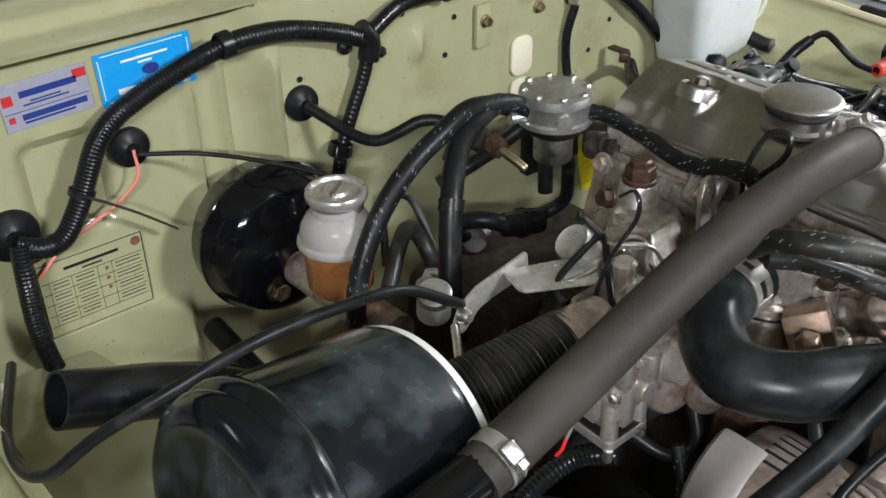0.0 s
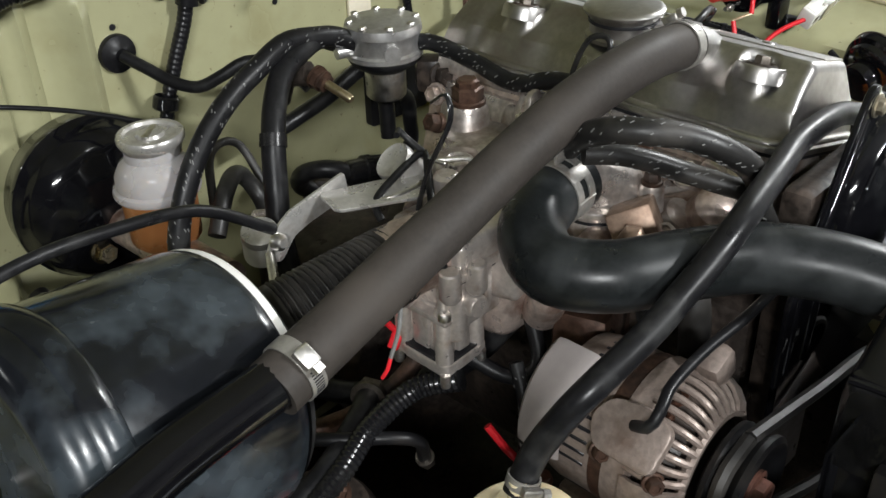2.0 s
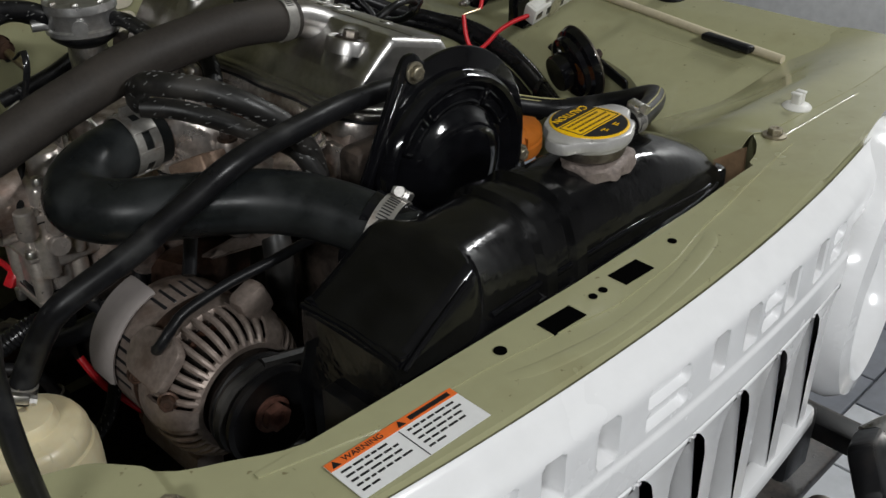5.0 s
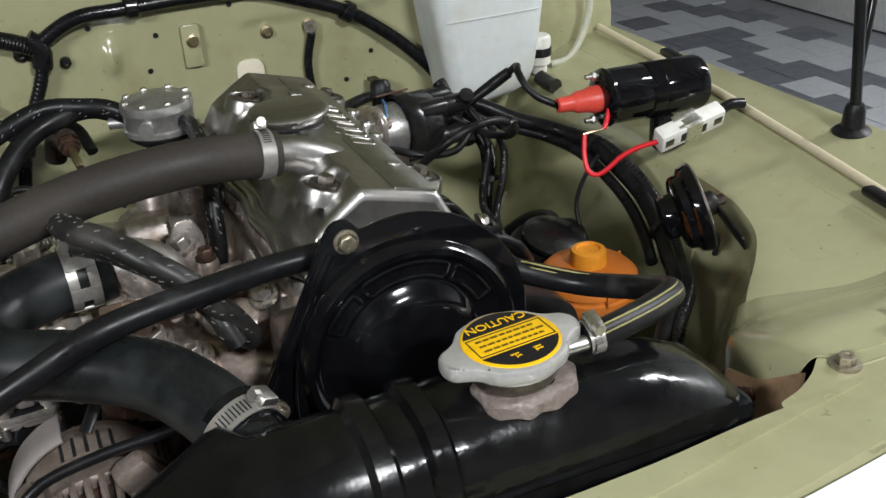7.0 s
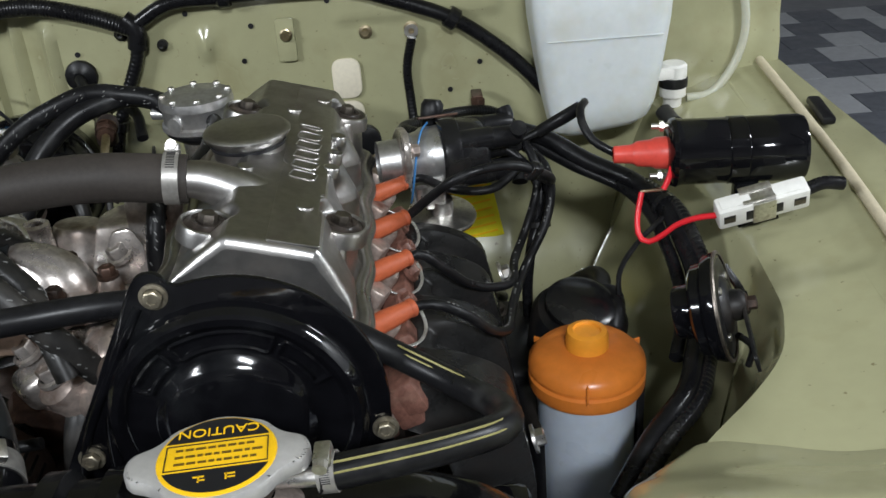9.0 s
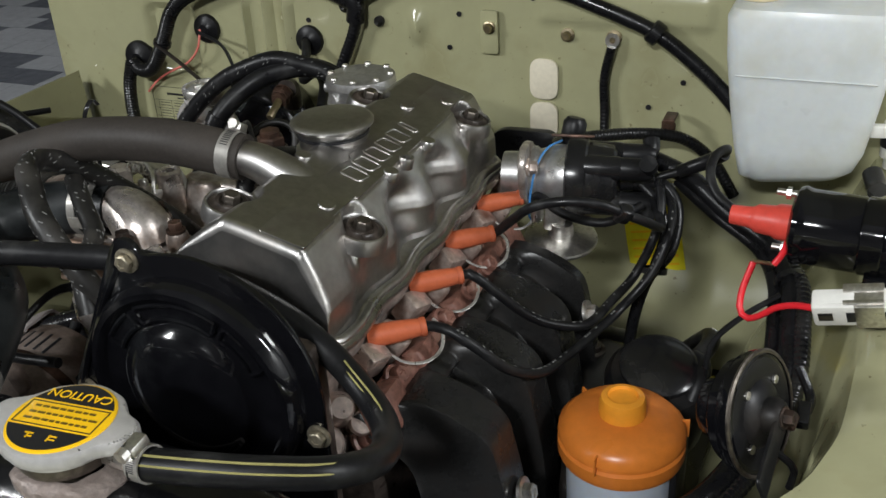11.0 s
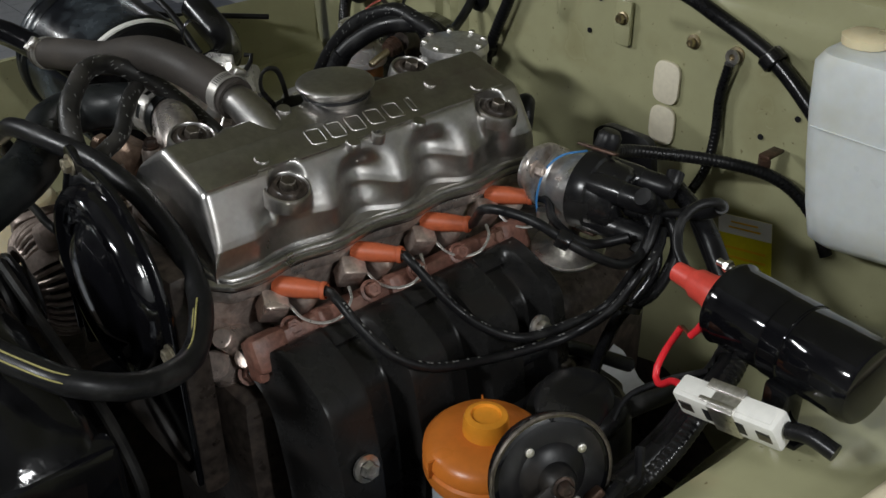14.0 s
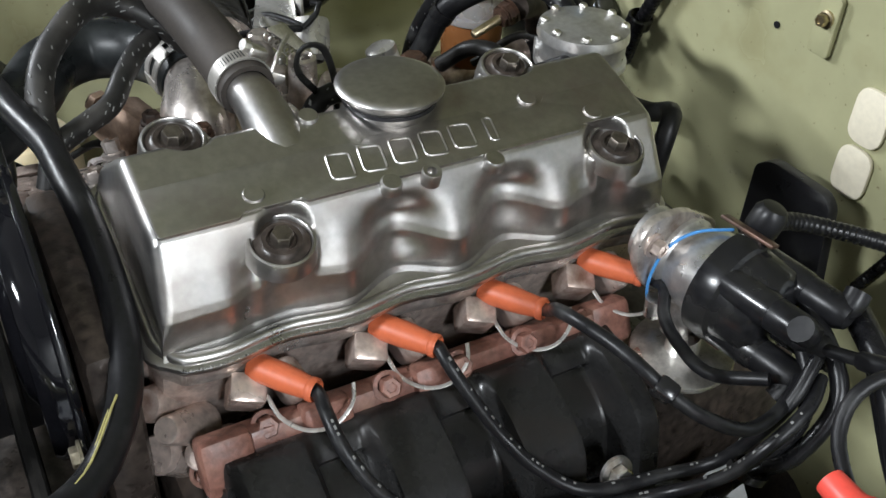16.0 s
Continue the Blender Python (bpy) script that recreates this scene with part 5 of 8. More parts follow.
def carburettor():
    c = thing("carburettor", (-0.30, -0.02, 0.82), "silver cast carburettor with linkages", "carburettor")
    # stacked castings with dark gaskets between
    part("main_body", merge(rbox(pose(-0.296, -0.022, 0.874), 0.066, 0.068, 0.054, 0.006, 3), *[lathe([(0.009, -0.03), (0.009, 0.028), (0, 0.028)], pose(x, y, 0.872), 16) for x, y in ((-0.327, -0.05), (-0.327, 0.006), (-0.266, -0.05), (-0.266, 0.006))]), CARB, c)
    part("mid_flange", prism(rounded([(-0.338, -0.062), (-0.255, -0.062), (-0.250, 0.018), (-0.338, 0.018)], 0.008), pose(0, 0, 0.899), 0.007, 0.0015), CARB, c)
    part("mid_gasket", prism(rounded([(-0.336, -0.060), (-0.257, -0.060), (-0.252, 0.016), (-0.336, 0.016)], 0.008), pose(0, 0, 0.897), 0.0022), INK_AND_GAP_BLACK, c)
    bowl = prism(rounded([(-0.335, -0.045), (-0.297, -0.044), (-0.295, 0.001), (-0.333, 0.004)], 0.010, 5), pose(0, 0, 0.820), 0.048, 0.003)
    part("float_bowl", merge(bowl, *[lathe([(0.0078, -0.030), (0.0078, 0.026), (0.0055, 0.029), (0, 0.029)], pose(x, y, 0.842), 16) for x, y in ((-0.335, -0.044), (-0.335, 0.002), (-0.298, -0.044))], rbox(pose(-0.336, -0.021, 0.844), 0.006, 0.018, 0.040, 0.002), rbox(pose(-0.316, -0.046, 0.836), 0.014, 0.006, 0.028, 0.002)), CARB, c)
    part("bowl_gasket", prism(rounded([(-0.341, -0.051), (-0.293, -0.050), (-0.291, 0.006), (-0.340, 0.009)], 0.006), pose(0, 0, 0.8175), 0.0028), INK_AND_GAP_BLACK, c)
    part("bowl_flange", rbox(pose(-0.316, -0.024, 0.862), 0.056, 0.060, 0.006, 0.002), CARB, c)
    part("bottom_plate", merge(prism(rounded([(-0.343, -0.053), (-0.291, -0.052), (-0.289, 0.008), (-0.342, 0.011)], 0.006), pose(0, 0, 0.8115), 0.006, 0.001), prism(rounded([(-0.341, -0.051), (-0.293, -0.050), (-0.291, 0.006), (-0.340, 0.009)], 0.006), pose(0, 0, 0.8065), 0.005, 0.001), prism(rounded([(-0.337, -0.047), (-0.297, -0.046), (-0.295, 0.002), (-0.336, 0.005)], 0.006), pose(0, 0, 0.800), 0.0065, 0.002)), CARB, c)
    for x, y in ((-0.339, -0.048), (-0.294, -0.047), (-0.339, 0.006)):
        part("screw", lathe([(0, 0.0), (0.004, 0.0), (0.0045, 0.003), (0.0045, 0.012), (0, 0.012)], pose(x, y, 0.7955), 12), ZINC, c)
    part("front_plug", lathe([(0.0, 0.026), (0.0085, 0.026), (0.0098, 0.024), (0.0100, 0.014), (0.0118, 0.013), (0.0122, 0.004), (0.0155, 0.002), (0.016, -0.02)], facing((-0.318, -0.044, 0.874), (-0.1, -0.99, 0.05)), 28), CARB, c)
    for x, y, z, a, b, h in ((-0.336, -0.045, 0.885, 0.010, 0.010, 0.040), (-0.337, 0.0, 0.885, 0.010, 0.012, 0.040), (-0.300, -0.058, 0.880, 0.010, 0.008, 0.046)):
        part("body_rib", rbox(pose(x, y, z), a, b, h, 0.004, 3), CARB, c)
    for x, y in ((-0.341, -0.058), (-0.318, -0.064), (-0.342, 0.014), (-0.262, -0.066)):
        part("flange_ear", lathe([(0.0, 0.0115), (0.007, 0.0115), (0.0085, 0.010), (0.009, -0.012), (0.006, -0.016)], pose(x, y, 0.902), 20), CARB, c)
    part("side_plug", lathe([(0.0, 0.014), (0.006, 0.014), (0.0075, 0.011), (0.008, -0.01)], facing((-0.338, -0.012, 0.872), (-1, -0.2, 0)), 20), CARB, c)
    part("accelerator_pump", merge(rbox(pose(-0.268, -0.058, 0.885, 0, 0, 18), 0.044, 0.030, 0.046, 0.007, 3), lathe([(0.013, -0.01), (0.013, 0.010), (0.009, 0.014), (0, 0.014)], pose(-0.268, -0.060, 0.91), 20)), CARB, c)
    part("top_casting", merge(rbox(pose(-0.294, -0.022, 0.918), 0.074, 0.078, 0.026, 0.007, 3), lathe([(0.016, -0.01), (0.016, 0.022), (0.012, 0.027), (0, 0.027)], pose(-0.305, -0.038, 0.925), 22), lathe([(0.011, -0.01), (0.011, 0.028), (0.008, 0.031), (0, 0.031)], pose(-0.284, -0.002, 0.925), 18)), CARB, c)
    part("air_horn", tube([(-0.360, -0.012, 0.908), (-0.345, -0.016, 0.911), (-0.325, -0.02, 0.912)], 0.031, 28, 0.008), ALU_BROWN, c)
    for at in ((-0.333, -0.056, 0.906), (-0.333, 0.012, 0.906), (-0.258, -0.056, 0.906), (-0.258, 0.012, 0.906), (-0.340, -0.050, 0.865), (-0.340, 0.0, 0.865), (-0.292, -0.05, 0.865), (-0.322, -0.055, 0.931), (-0.268, 0.010, 0.931)):
        part("screw", lathe([(0.0055, 0), (0.0055, 0.004), (0.0045, 0.006), (0.0015, 0.006), (0.0015, 0.0045), (0, 0.0045)], pose(*at), 14), ZINC, c)
    part("vacuum_can", lathe([(0.010, -0.026), (0.0165, -0.022), (0.0175, 0.010), (0.0165, 0.013), (0.014, 0.011), (0, 0.010)], facing((-0.285, 0.048, 0.944), (-0.55, 0.2, 0.7)), 28), PLATED, c, "plated vacuum canister")
    lev = part("throttle_bracket", prism(rounded([(-0.423, 0.912), (-0.413, 0.935), (-0.395, 0.946), (-0.338, 0.9575), (-0.335, 0.938), (-0.352, 0.932), (-0.376, 0.928), (-0.393, 0.923), (-0.408, 0.906)], 0.004), pose(0, 0.062, 0, 90), 0.003, 0.0006), PLATED, c, "bright plated throttle bracket")
    part("bracket_base", prism(rounded([(-0.376, 0.028), (-0.31, 0.0), (-0.282, 0.006), (-0.280, 0.028), (-0.31, 0.045), (-0.366, 0.062)], 0.008), pose(0, 0, 0.920, 0, 4, 0), 0.003, 0.0006), PLATED, c)
    part("pivot", merge(lathe([(0.007, 0), (0.007, 0.006), (0.004, 0.010), (0, 0.010)], facing((-0.412, 0.058, 0.927), (0, -1, 0.2)), 18), lathe([(0.004, 0), (0.004, 0.03), (0, 0.03)], facing((-0.418, 0.06, 0.918), (-0.4, -0.6, -0.4)), 10)), ZINC, lev)
    for p in ([(-0.28, 0.044, 0.955), (-0.29, 0.03, 0.94), (-0.30, 0.02, 0.93)], [(-0.345, 0.03, 0.94), (-0.325, 0.015, 0.946), (-0.30, 0.015, 0.945), (-0.285, 0.02, 0.946)], [(-0.27, 0.02, 0.955), (-0.245, 0.0, 0.95), (-0.235, -0.02, 0.92)]):
        part("linkage_rod", tube(p, 0.0022, 8, 0.004), ZINC, c)
    part("linkage_lever", prism(rounded([(-0.02, -0.008), (0.02, -0.005), (0.024, 0.004), (-0.012, 0.009)], 0.003), pose(-0.270, 0.02, 0.952, 20, 30, 40), 0.0025, 0.0005), ZINC, c)
    part("linkage_lever", prism(rounded([(-0.018, -0.007), (0.016, -0.005), (0.02, 0.005), (-0.012, 0.008)], 0.003), pose(-0.250, -0.012, 0.930, 70, 10, 60), 0.0025, 0.0005), ZINC, c)
    part("spring", tube([(Vector((-0.275, 0.0, 0.955)).lerp(Vector((-0.245, 0.03, 0.935)), i / 60) + Vector((0, 0.004 * math.cos(i * 0.9), 0.004 * math.sin(i * 0.9)))) for i in range(61)], 0.0008, 5, 0.002), ZINC, c)
    w = thing("choke_wire", (-0.31, 0.02, 0.95), "doubled black wire bent over the carburettor", "wire")
    part("sheath", tube([(-0.345, 0.010, 0.934), (-0.340, 0.022, 0.944), (-0.310, 0.030, 0.952), (-0.272, 0.035, 0.958), (-0.292, 0.010, 0.952), (-0.318, -0.02, 0.938), (-0.336, -0.045, 0.918), (-0.346, -0.062, 0.895)], 0.0033, 10), RUBBER, w)
    part("loop", tube([(-0.272, 0.035, 0.958), (-0.275, 0.048, 0.966), (-0.280, 0.055, 0.975), (-0.287, 0.050, 0.974)], 0.0028, 10), RUBBER, w)
    r = thing("red_connector", (-0.337, 0.0, 0.82), "small red wire connectors hanging below the carburettor", "connector")
    part("housing", rbox(pose(-0.343, 0.004, 0.822, 20, 30, 40), 0.008, 0.010, 0.020, 0.002), RED_WIRE, r)
    part("tail", tube([(-0.343, 0.006, 0.83), (-0.35, 0.012, 0.84), (-0.362, 0.014, 0.842)], 0.003, 8, 0.004), RED_WIRE, r)
    q = thing("sensor_wire", (-0.40, -0.05, 0.88), "grey braided wire with a red tip", "wire")
    part("sheath", tube([(-0.392, -0.058, 0.920), (-0.400, -0.062, 0.895), (-0.408, -0.060, 0.872)], 0.0016, 8), FLECK, q)
    part("tip", tube([(-0.408, -0.060, 0.872), (-0.413, -0.060, 0.862), (-0.414, -0.056, 0.855)], 0.0016, 8), RED_WIRE, q)


def band_clamp(at, axis, r, parent, w=0.024):
    """A wide spring clamp: two rails with bridges between."""
    m = facing(at, axis)
    rail = lambda z: lathe([(r, z - 0.004), (r + 0.0013, z - 0.004), (r + 0.0013, z + 0.004), (r, z + 0.004), (r, z - 0.004)], m, 40)
    c = part("spring_clamp", rail(-w / 2 + 0.004), DULL_ZINC, parent, "dull zinc spring clamp")
    part("clamp_rail", rail(w / 2 - 0.004), DULL_ZINC, c)
    for i in range(6):
        part("clamp_bridge", rbox(m @ pose(0, 0, 0, 0, 0, 60 * i + 10) @ pose(r + 0.0004, 0, 0), 0.0022, 0.012, w - 0.001, 0.0004), DULL_ZINC, c)
    part("clamp_ear", rbox(m @ pose(0, 0, 0, 0, 0, 95) @ pose(r + 0.005, 0, 0), 0.010, 0.003, w * 0.8, 0.001), DULL_ZINC, c)


def air_cleaner():
    a = thing("air_cleaner", (-0.60, 0.0, 0.80), "large gloss black cylindrical air cleaner canister", "air cleaner")
    A, B = Vector((-0.653, -0.001, 0.899)), Vector((-0.512, 0.009, 0.878))
    ax = (B - A).normalized()
    m = facing(A, ax)
    L = (B - A).length
    part("canister", lathe([(0.0975, 0.012), (0.098, 0.02), (0.098, L - 0.012), (0.097, L - 0.004), (0.094, L)], m, 72), HAZY_BLACK, a)
    low = m.to_3x3().inverted() @ Vector((0, -0.89, 0.45))
    top = m.to_3x3().inverted() @ Vector((0, 0, 1))
    a0 = math.degrees(math.atan2(low.y, low.x))
    way = 1 if low.x * top.y - low.y * top.x > 0 else -1
    part("rim_band", lathe([(0.0955, L - 0.003), (0.0965, L + 0.001), (0.0955, L + 0.004), (0.093, L + 0.005)], m, 60, start=a0, stop=a0 + way * 230), WHITE_PLASTIC, a, "white line round the canister's rim")
    part("end_cap", lathe([(0.0935, L + 0.003), (0.0905, L + 0.009), (0.080, L + 0.012), (0.05, L + 0.013), (0, L + 0.013)], m, 64), RUBBER, a)
    part("lid", lathe([(0.0985, 0.022), (0.1015, 0.018), (0.103, 0.010), (0.1015, 0.004), (0.0985, 0.001), (0.0995, -0.006), (0.0965, -0.013), (0.088, -0.019), (0.078, -0.0205), (0.07, -0.018), (0.03, -0.017), (0.0, -0.017)], m, 72), HAZY_BLACK, a, "domed black lid with rolled rim")
    nut = part("wing_nut", merge(lathe([(0.008, -0.03), (0.008, -0.018), (0, -0.03)], m @ pose(0, 0, -0.006), 16), rbox(m @ pose(0, 0, -0.034, 0, 0, 30), 0.034, 0.004, 0.014, 0.0018)), ZINC, a)
    part("inlet_stub", tube([B + Vector((0.004, -0.055, 0.012)), (-0.505, -0.097, 0.952), (-0.48, -0.096, 0.958)], 0.014, 16, 0.006), PLASTIC_BLACK, a)
    # breather stub below the big hose
    part("side_spout", tube([(-0.700, -0.130, 0.952), (-0.650, -0.120, 0.953), (-0.614, -0.112, 0.953), (-0.573, -0.105, 0.951), (-0.540, -0.100, 0.949), (-0.515, -0.098, 0.952)], 0.0165, 18, 0.008), BLACK_GLOSS, a)
    # bellows to the carburettor
    P = even([(-0.508, 0.014, 0.886), (-0.46, 0.004, 0.893), (-0.42, -0.004, 0.900), (-0.352, -0.012, 0.908)], 0.001)
    def rb(i, n):
        u = i / n
        return 0.0365 - 0.006 * u + (0.0018 * math.cos(i * 2 * math.pi / 4.6) if u > 0.36 else (0.001 * math.cos(i * 2 * math.pi / 14) if u > 0.25 else 0))
    part("bellows_duct", sweep(bmesh.new(), P, rb, 40), RUBBER_DUSTY, a, "ribbed black rubber duct")
    # tail spout with open mouth towards the wing
    part("snorkel", hollow([(-0.701, 0.20, 0.906), (-0.66, 0.20, 0.888), (-0.617, 0.198, 0.871), (-0.57, 0.17, 0.860), (-0.55, 0.11, 0.858), (-0.55, 0.07, 0.862)], 0.0235, 0.0205, 28), PLASTIC_BLACK, a, "black open-ended intake snorkel")
    return a


def breather_hose():
    h = thing("breather_hose", (-0.3, -0.09, 0.95), "thick worn grey rubber breather hose", "hose")
    P = [(-0.538, -0.100, 0.946), (-0.442, -0.093, 0.967), (-0.363, -0.086, 0.983), (-0.298, -0.087, 1.005), (-0.227, -0.089, 1.024), (-0.146, -0.089, 1.031), (-0.070, -0.084, 1.022)]
    part("rubber_hose", hollow(P, 0.0195, 0.0155, 24), RUBBER_GREY, h)
    clamp_parts((-0.519, -0.0985, 0.950), (0.96, 0.07, 0.19), 0.0197, h, spin=130)
    clamp_parts((-0.082, -0.085, 1.024), (0.98, 0.07, -0.12), 0.0197, h, spin=60)


def coolant_hose():
    h = thing("radiator_hose", (-0.25, -0.2, 0.9), "thick black curved upper radiator hose", "hose")
    P = [(-0.222, -0.083, 0.953), (-0.262, -0.087, 0.952), (-0.303, -0.105, 0.949), (-0.327, -0.142, 0.946), (-0.309, -0.180, 0.946), (-0.266, -0.206, 0.945), (-0.219, -0.242, 0.944), (-0.189, -0.288, 0.939), (-0.165, -0.345, 0.926)]
    part("rubber_hose", tube(P, 0.0255, 26), RUBBER_BLUE, h)
    band_clamp((-0.246, -0.0845, 0.953), (1, 0.1, 0), 0.0258, h)
    clamp_parts((-0.173, -0.325, 0.933), (0.35, -0.9, -0.3), 0.0258, h, 0.016, spin=60)


def alternator():
    a = thing("alternator", (-0.29, -0.2, 0.74), "dusty cast aluminium alternator with cooling slots", "alternator")
    c = Vector((-0.273, -0.142, 0.792))
    ax = Vector((0.02, -1, -0.02)).normalized()
    m = facing(c, ax)
    part("rear_housing", lathe([(0, -0.012), (0.045, -0.012), (0.058, -0.004), (0.062, 0.012), (0.062, 0.045)], m, 48), ALU_DUSTY, a)
    part("stator_ring", lathe([(0.0622, 0.044), (0.0628, 0.046), (0.0628, 0.054), (0.0622, 0.056)], m, 48), RUSTY_STEEL, a)
    part("front_housing", lathe([(0.0622, 0.0555), (0.0648, 0.0565), (0.0655, 0.068), (0.0655, 0.075), (0.0625, 0.077), (0.056, 0.077)], m, 48), ALU_DUSTY, a)
    # dark closed cone gives the shade of the hollow behind the ribs
    part("inner_face", lathe([(0.056, 0.076), (0.055, 0.092), (0.048, 0.103), (0.030, 0.104), (0.0, 0.104)], m, 40), GRIME, a, "dark closed cone standing in for the shaded fan space behind the ribs")
    part("front_ring", lathe([(0.0485, 0.108), (0.050, 0.112), (0.0475, 0.115), (0.043, 0.115), (0.0415, 0.112), (0.0425, 0.106), (0.0485, 0.108)], m, 44), ALU_DUSTY, a)
    for i in range(4):
        part("winding", tube([m @ pose(0, 0, 0, 0, 0, 90 * i + k * 9) @ Vector((0.0565, 0, 0.083 + 0.004 * (k % 2))) for k in range(7)], 0.003, 8, 0.004), COPPER, a, "copper windings behind the slots")
    for i in range(38):
        if i % 13 in (5, 6):
            continue
        r = m @ pose(0, 0, 0, 0, 0, i * 360 / 38)
        path = [r @ Vector(q) for q in ((0.0635, 0, 0.073), (0.0645, 0, 0.082), (0.0635, 0, 0.092), (0.0595, 0, 0.102), (0.0535, 0, 0.109), (0.047, 0, 0.1125))]
        part("cooling_rib", tube(path, 0.0030, 8, 0.007), ALU_DUSTY, a)
    for i in (5, 18, 31):
        r = m @ pose(0, 0, 0, 0, 0, (i + 0.5) * 360 / 38)
        part("rib_pad", sheet([[r @ pose(0, 0, 0, 0, 0, w) @ Vector((x + 0.001, 0, z)) for x, z in ((0.0645, 0.074), (0.0655, 0.084), (0.0640, 0.094), (0.0595, 0.104), (0.052, 0.1115), (0.046, 0.1135))] for w in (-9, -4.5, 0, 4.5, 9)], 0.003), ALU_DUSTY, a)
    for i in range(40):
        if i % 8 > 4:
            continue
        r = m @ pose(0, 0, 0, 0, 0, i * 9)
        # black bars on the closed housing stand in for shaded slots
        part("cooling_slot", rbox(r @ pose(0.0615, 0, 0.027), 0.002, 0.0034, 0.026, 0.0008, 1), INK_AND_GAP_BLACK, a)
    part("pulley", lathe([(0.010, 0.118), (0.034, 0.118), (0.043, 0.122), (0.044, 0.126), (0.036, 0.134), (0.036, 0.137), (0.044, 0.146), (0.044, 0.150), (0.040, 0.152), (0.030, 0.147), (0.016, 0.146), (0, 0.146)], m, 44), BLACK_DUSTY, a, "worn black pulley")
    part("pulley_nut", hex_bolt(m @ Vector((0, 0, 0.146)), ax, 0.012, 0.012), RUST, a)
    part("ear", rbox(m @ pose(0.03, 0.066, 0.09, 0, 0, 25), 0.03, 0.032, 0.022, 0.008), ALU_DUSTY, a)
    part("ear", rbox(m @ pose(-0.03, -0.07, 0.05), 0.03, 0.03, 0.09, 0.008), ALU_DUSTY, a)
    part("terminal", lathe([(0.008, 0), (0.008, 0.012), (0.005, 0.014), (0.005, 0.02), (0, 0.02)], facing((-0.296, -0.118, 0.698), (-0.2, -0.3, 1)), 14), RUST, a)
    arc = [radians(104 + 80 * i / 24) for i in range(25)]
    s = part("pale_guard", sheet([[(c.x + r * math.cos(a), y, c.z + r * math.sin(a)) for a in arc] for r, y in ((0.060, -0.120), (0.0665, -0.125), (0.068, -0.132), (0.068, -0.160), (0.066, -0.164))], 0.0025), HEATWRAP, a, "pale plastic sleeve round the housing")
    # black disc stands in for the dark of a hole
    part("hole", lathe([(0, 0.0008), (0.0045, 0.0008), (0.0045, 0)], facing((-0.3335, -0.157, 0.8065), (-0.95, 0, 0.22)), 16), INK_AND_GAP_BLACK, s)
    part("lead", tube([(-0.298, -0.118, 0.706), (-0.312, -0.116, 0.728), (-0.328, -0.108, 0.752), (-0.335, -0.09, 0.775)], 0.0036, 10), RED_WIRE, a, "red sheathed lead")
    part("adjuster_bracket", prism(rounded([(-0.238, 0.838), (-0.150, 0.833), (-0.150, 0.852), (-0.163, 0.872), (-0.172, 0.870), (-0.178, 0.852)], 0.004), pose(0, -0.148, 0, 90, 0, -8), 0.005, 0.001), ALU_DUSTY, a)
    part("bracket_arm", tube([(-0.270, -0.19, 0.876), (-0.24, -0.16, 0.905), (-0.19, -0.14, 0.91)], 0.006, 10, flat=0.5), BLACK_DUSTY, a)
    part("harness", tube([(-0.322, -0.216, 0.842), (-0.327, -0.231, 0.853), (-0.317, -0.233, 0.864), (-0.300, -0.230, 0.873), (-0.26, -0.232, 0.882), (-0.215, -0.238, 0.889), (-0.17, -0.24, 0.895)], 0.0045, 10), RUBBER, a)
    tilt = Vector((-0.77, 0.0, 0.64))
    part("boss_plate", prism(rounded([(-0.022, -0.026), (0.016, -0.030), (0.024, -0.010), (0.020, 0.022), (0.002, 0.034), (-0.020, 0.024)], 0.009), facing(c + tilt * 0.0625 + Vector((0, -0.074, 0)), tilt, 90), 0.009, 0.002), ALU_DUSTY, a, "cast pad on the housing")
    for dy, dz in ((-0.052, 0.020), (-0.098, 0.018)):
        part("through_bolt", hex_bolt(c + Vector((-0.058, dy, dz)), (-0.6, -0.75, 0.2), 0.0065, 0.010, 1.3), RUSTY_STEEL, a)
    belt = thing("drive_belt", (-0.16, -0.29, 0.78), "worn black rubber drive belt", "belt")
    b = [(-0.268, -0.278, 0.830), (-0.15, -0.278, 0.80), (-0.03, -0.278, 0.77), (0.02, -0.278, 0.71), (-0.05, -0.278, 0.65), (-0.2, -0.278, 0.71), (-0.28, -0.278, 0.752), (-0.310, -0.278, 0.78), (-0.302, -0.278, 0.818), (-0.268, -0.278, 0.830)]
    part("belt_loop", tube(b, 0.006, 8, 0.01), RUBBER_DUSTY, belt)


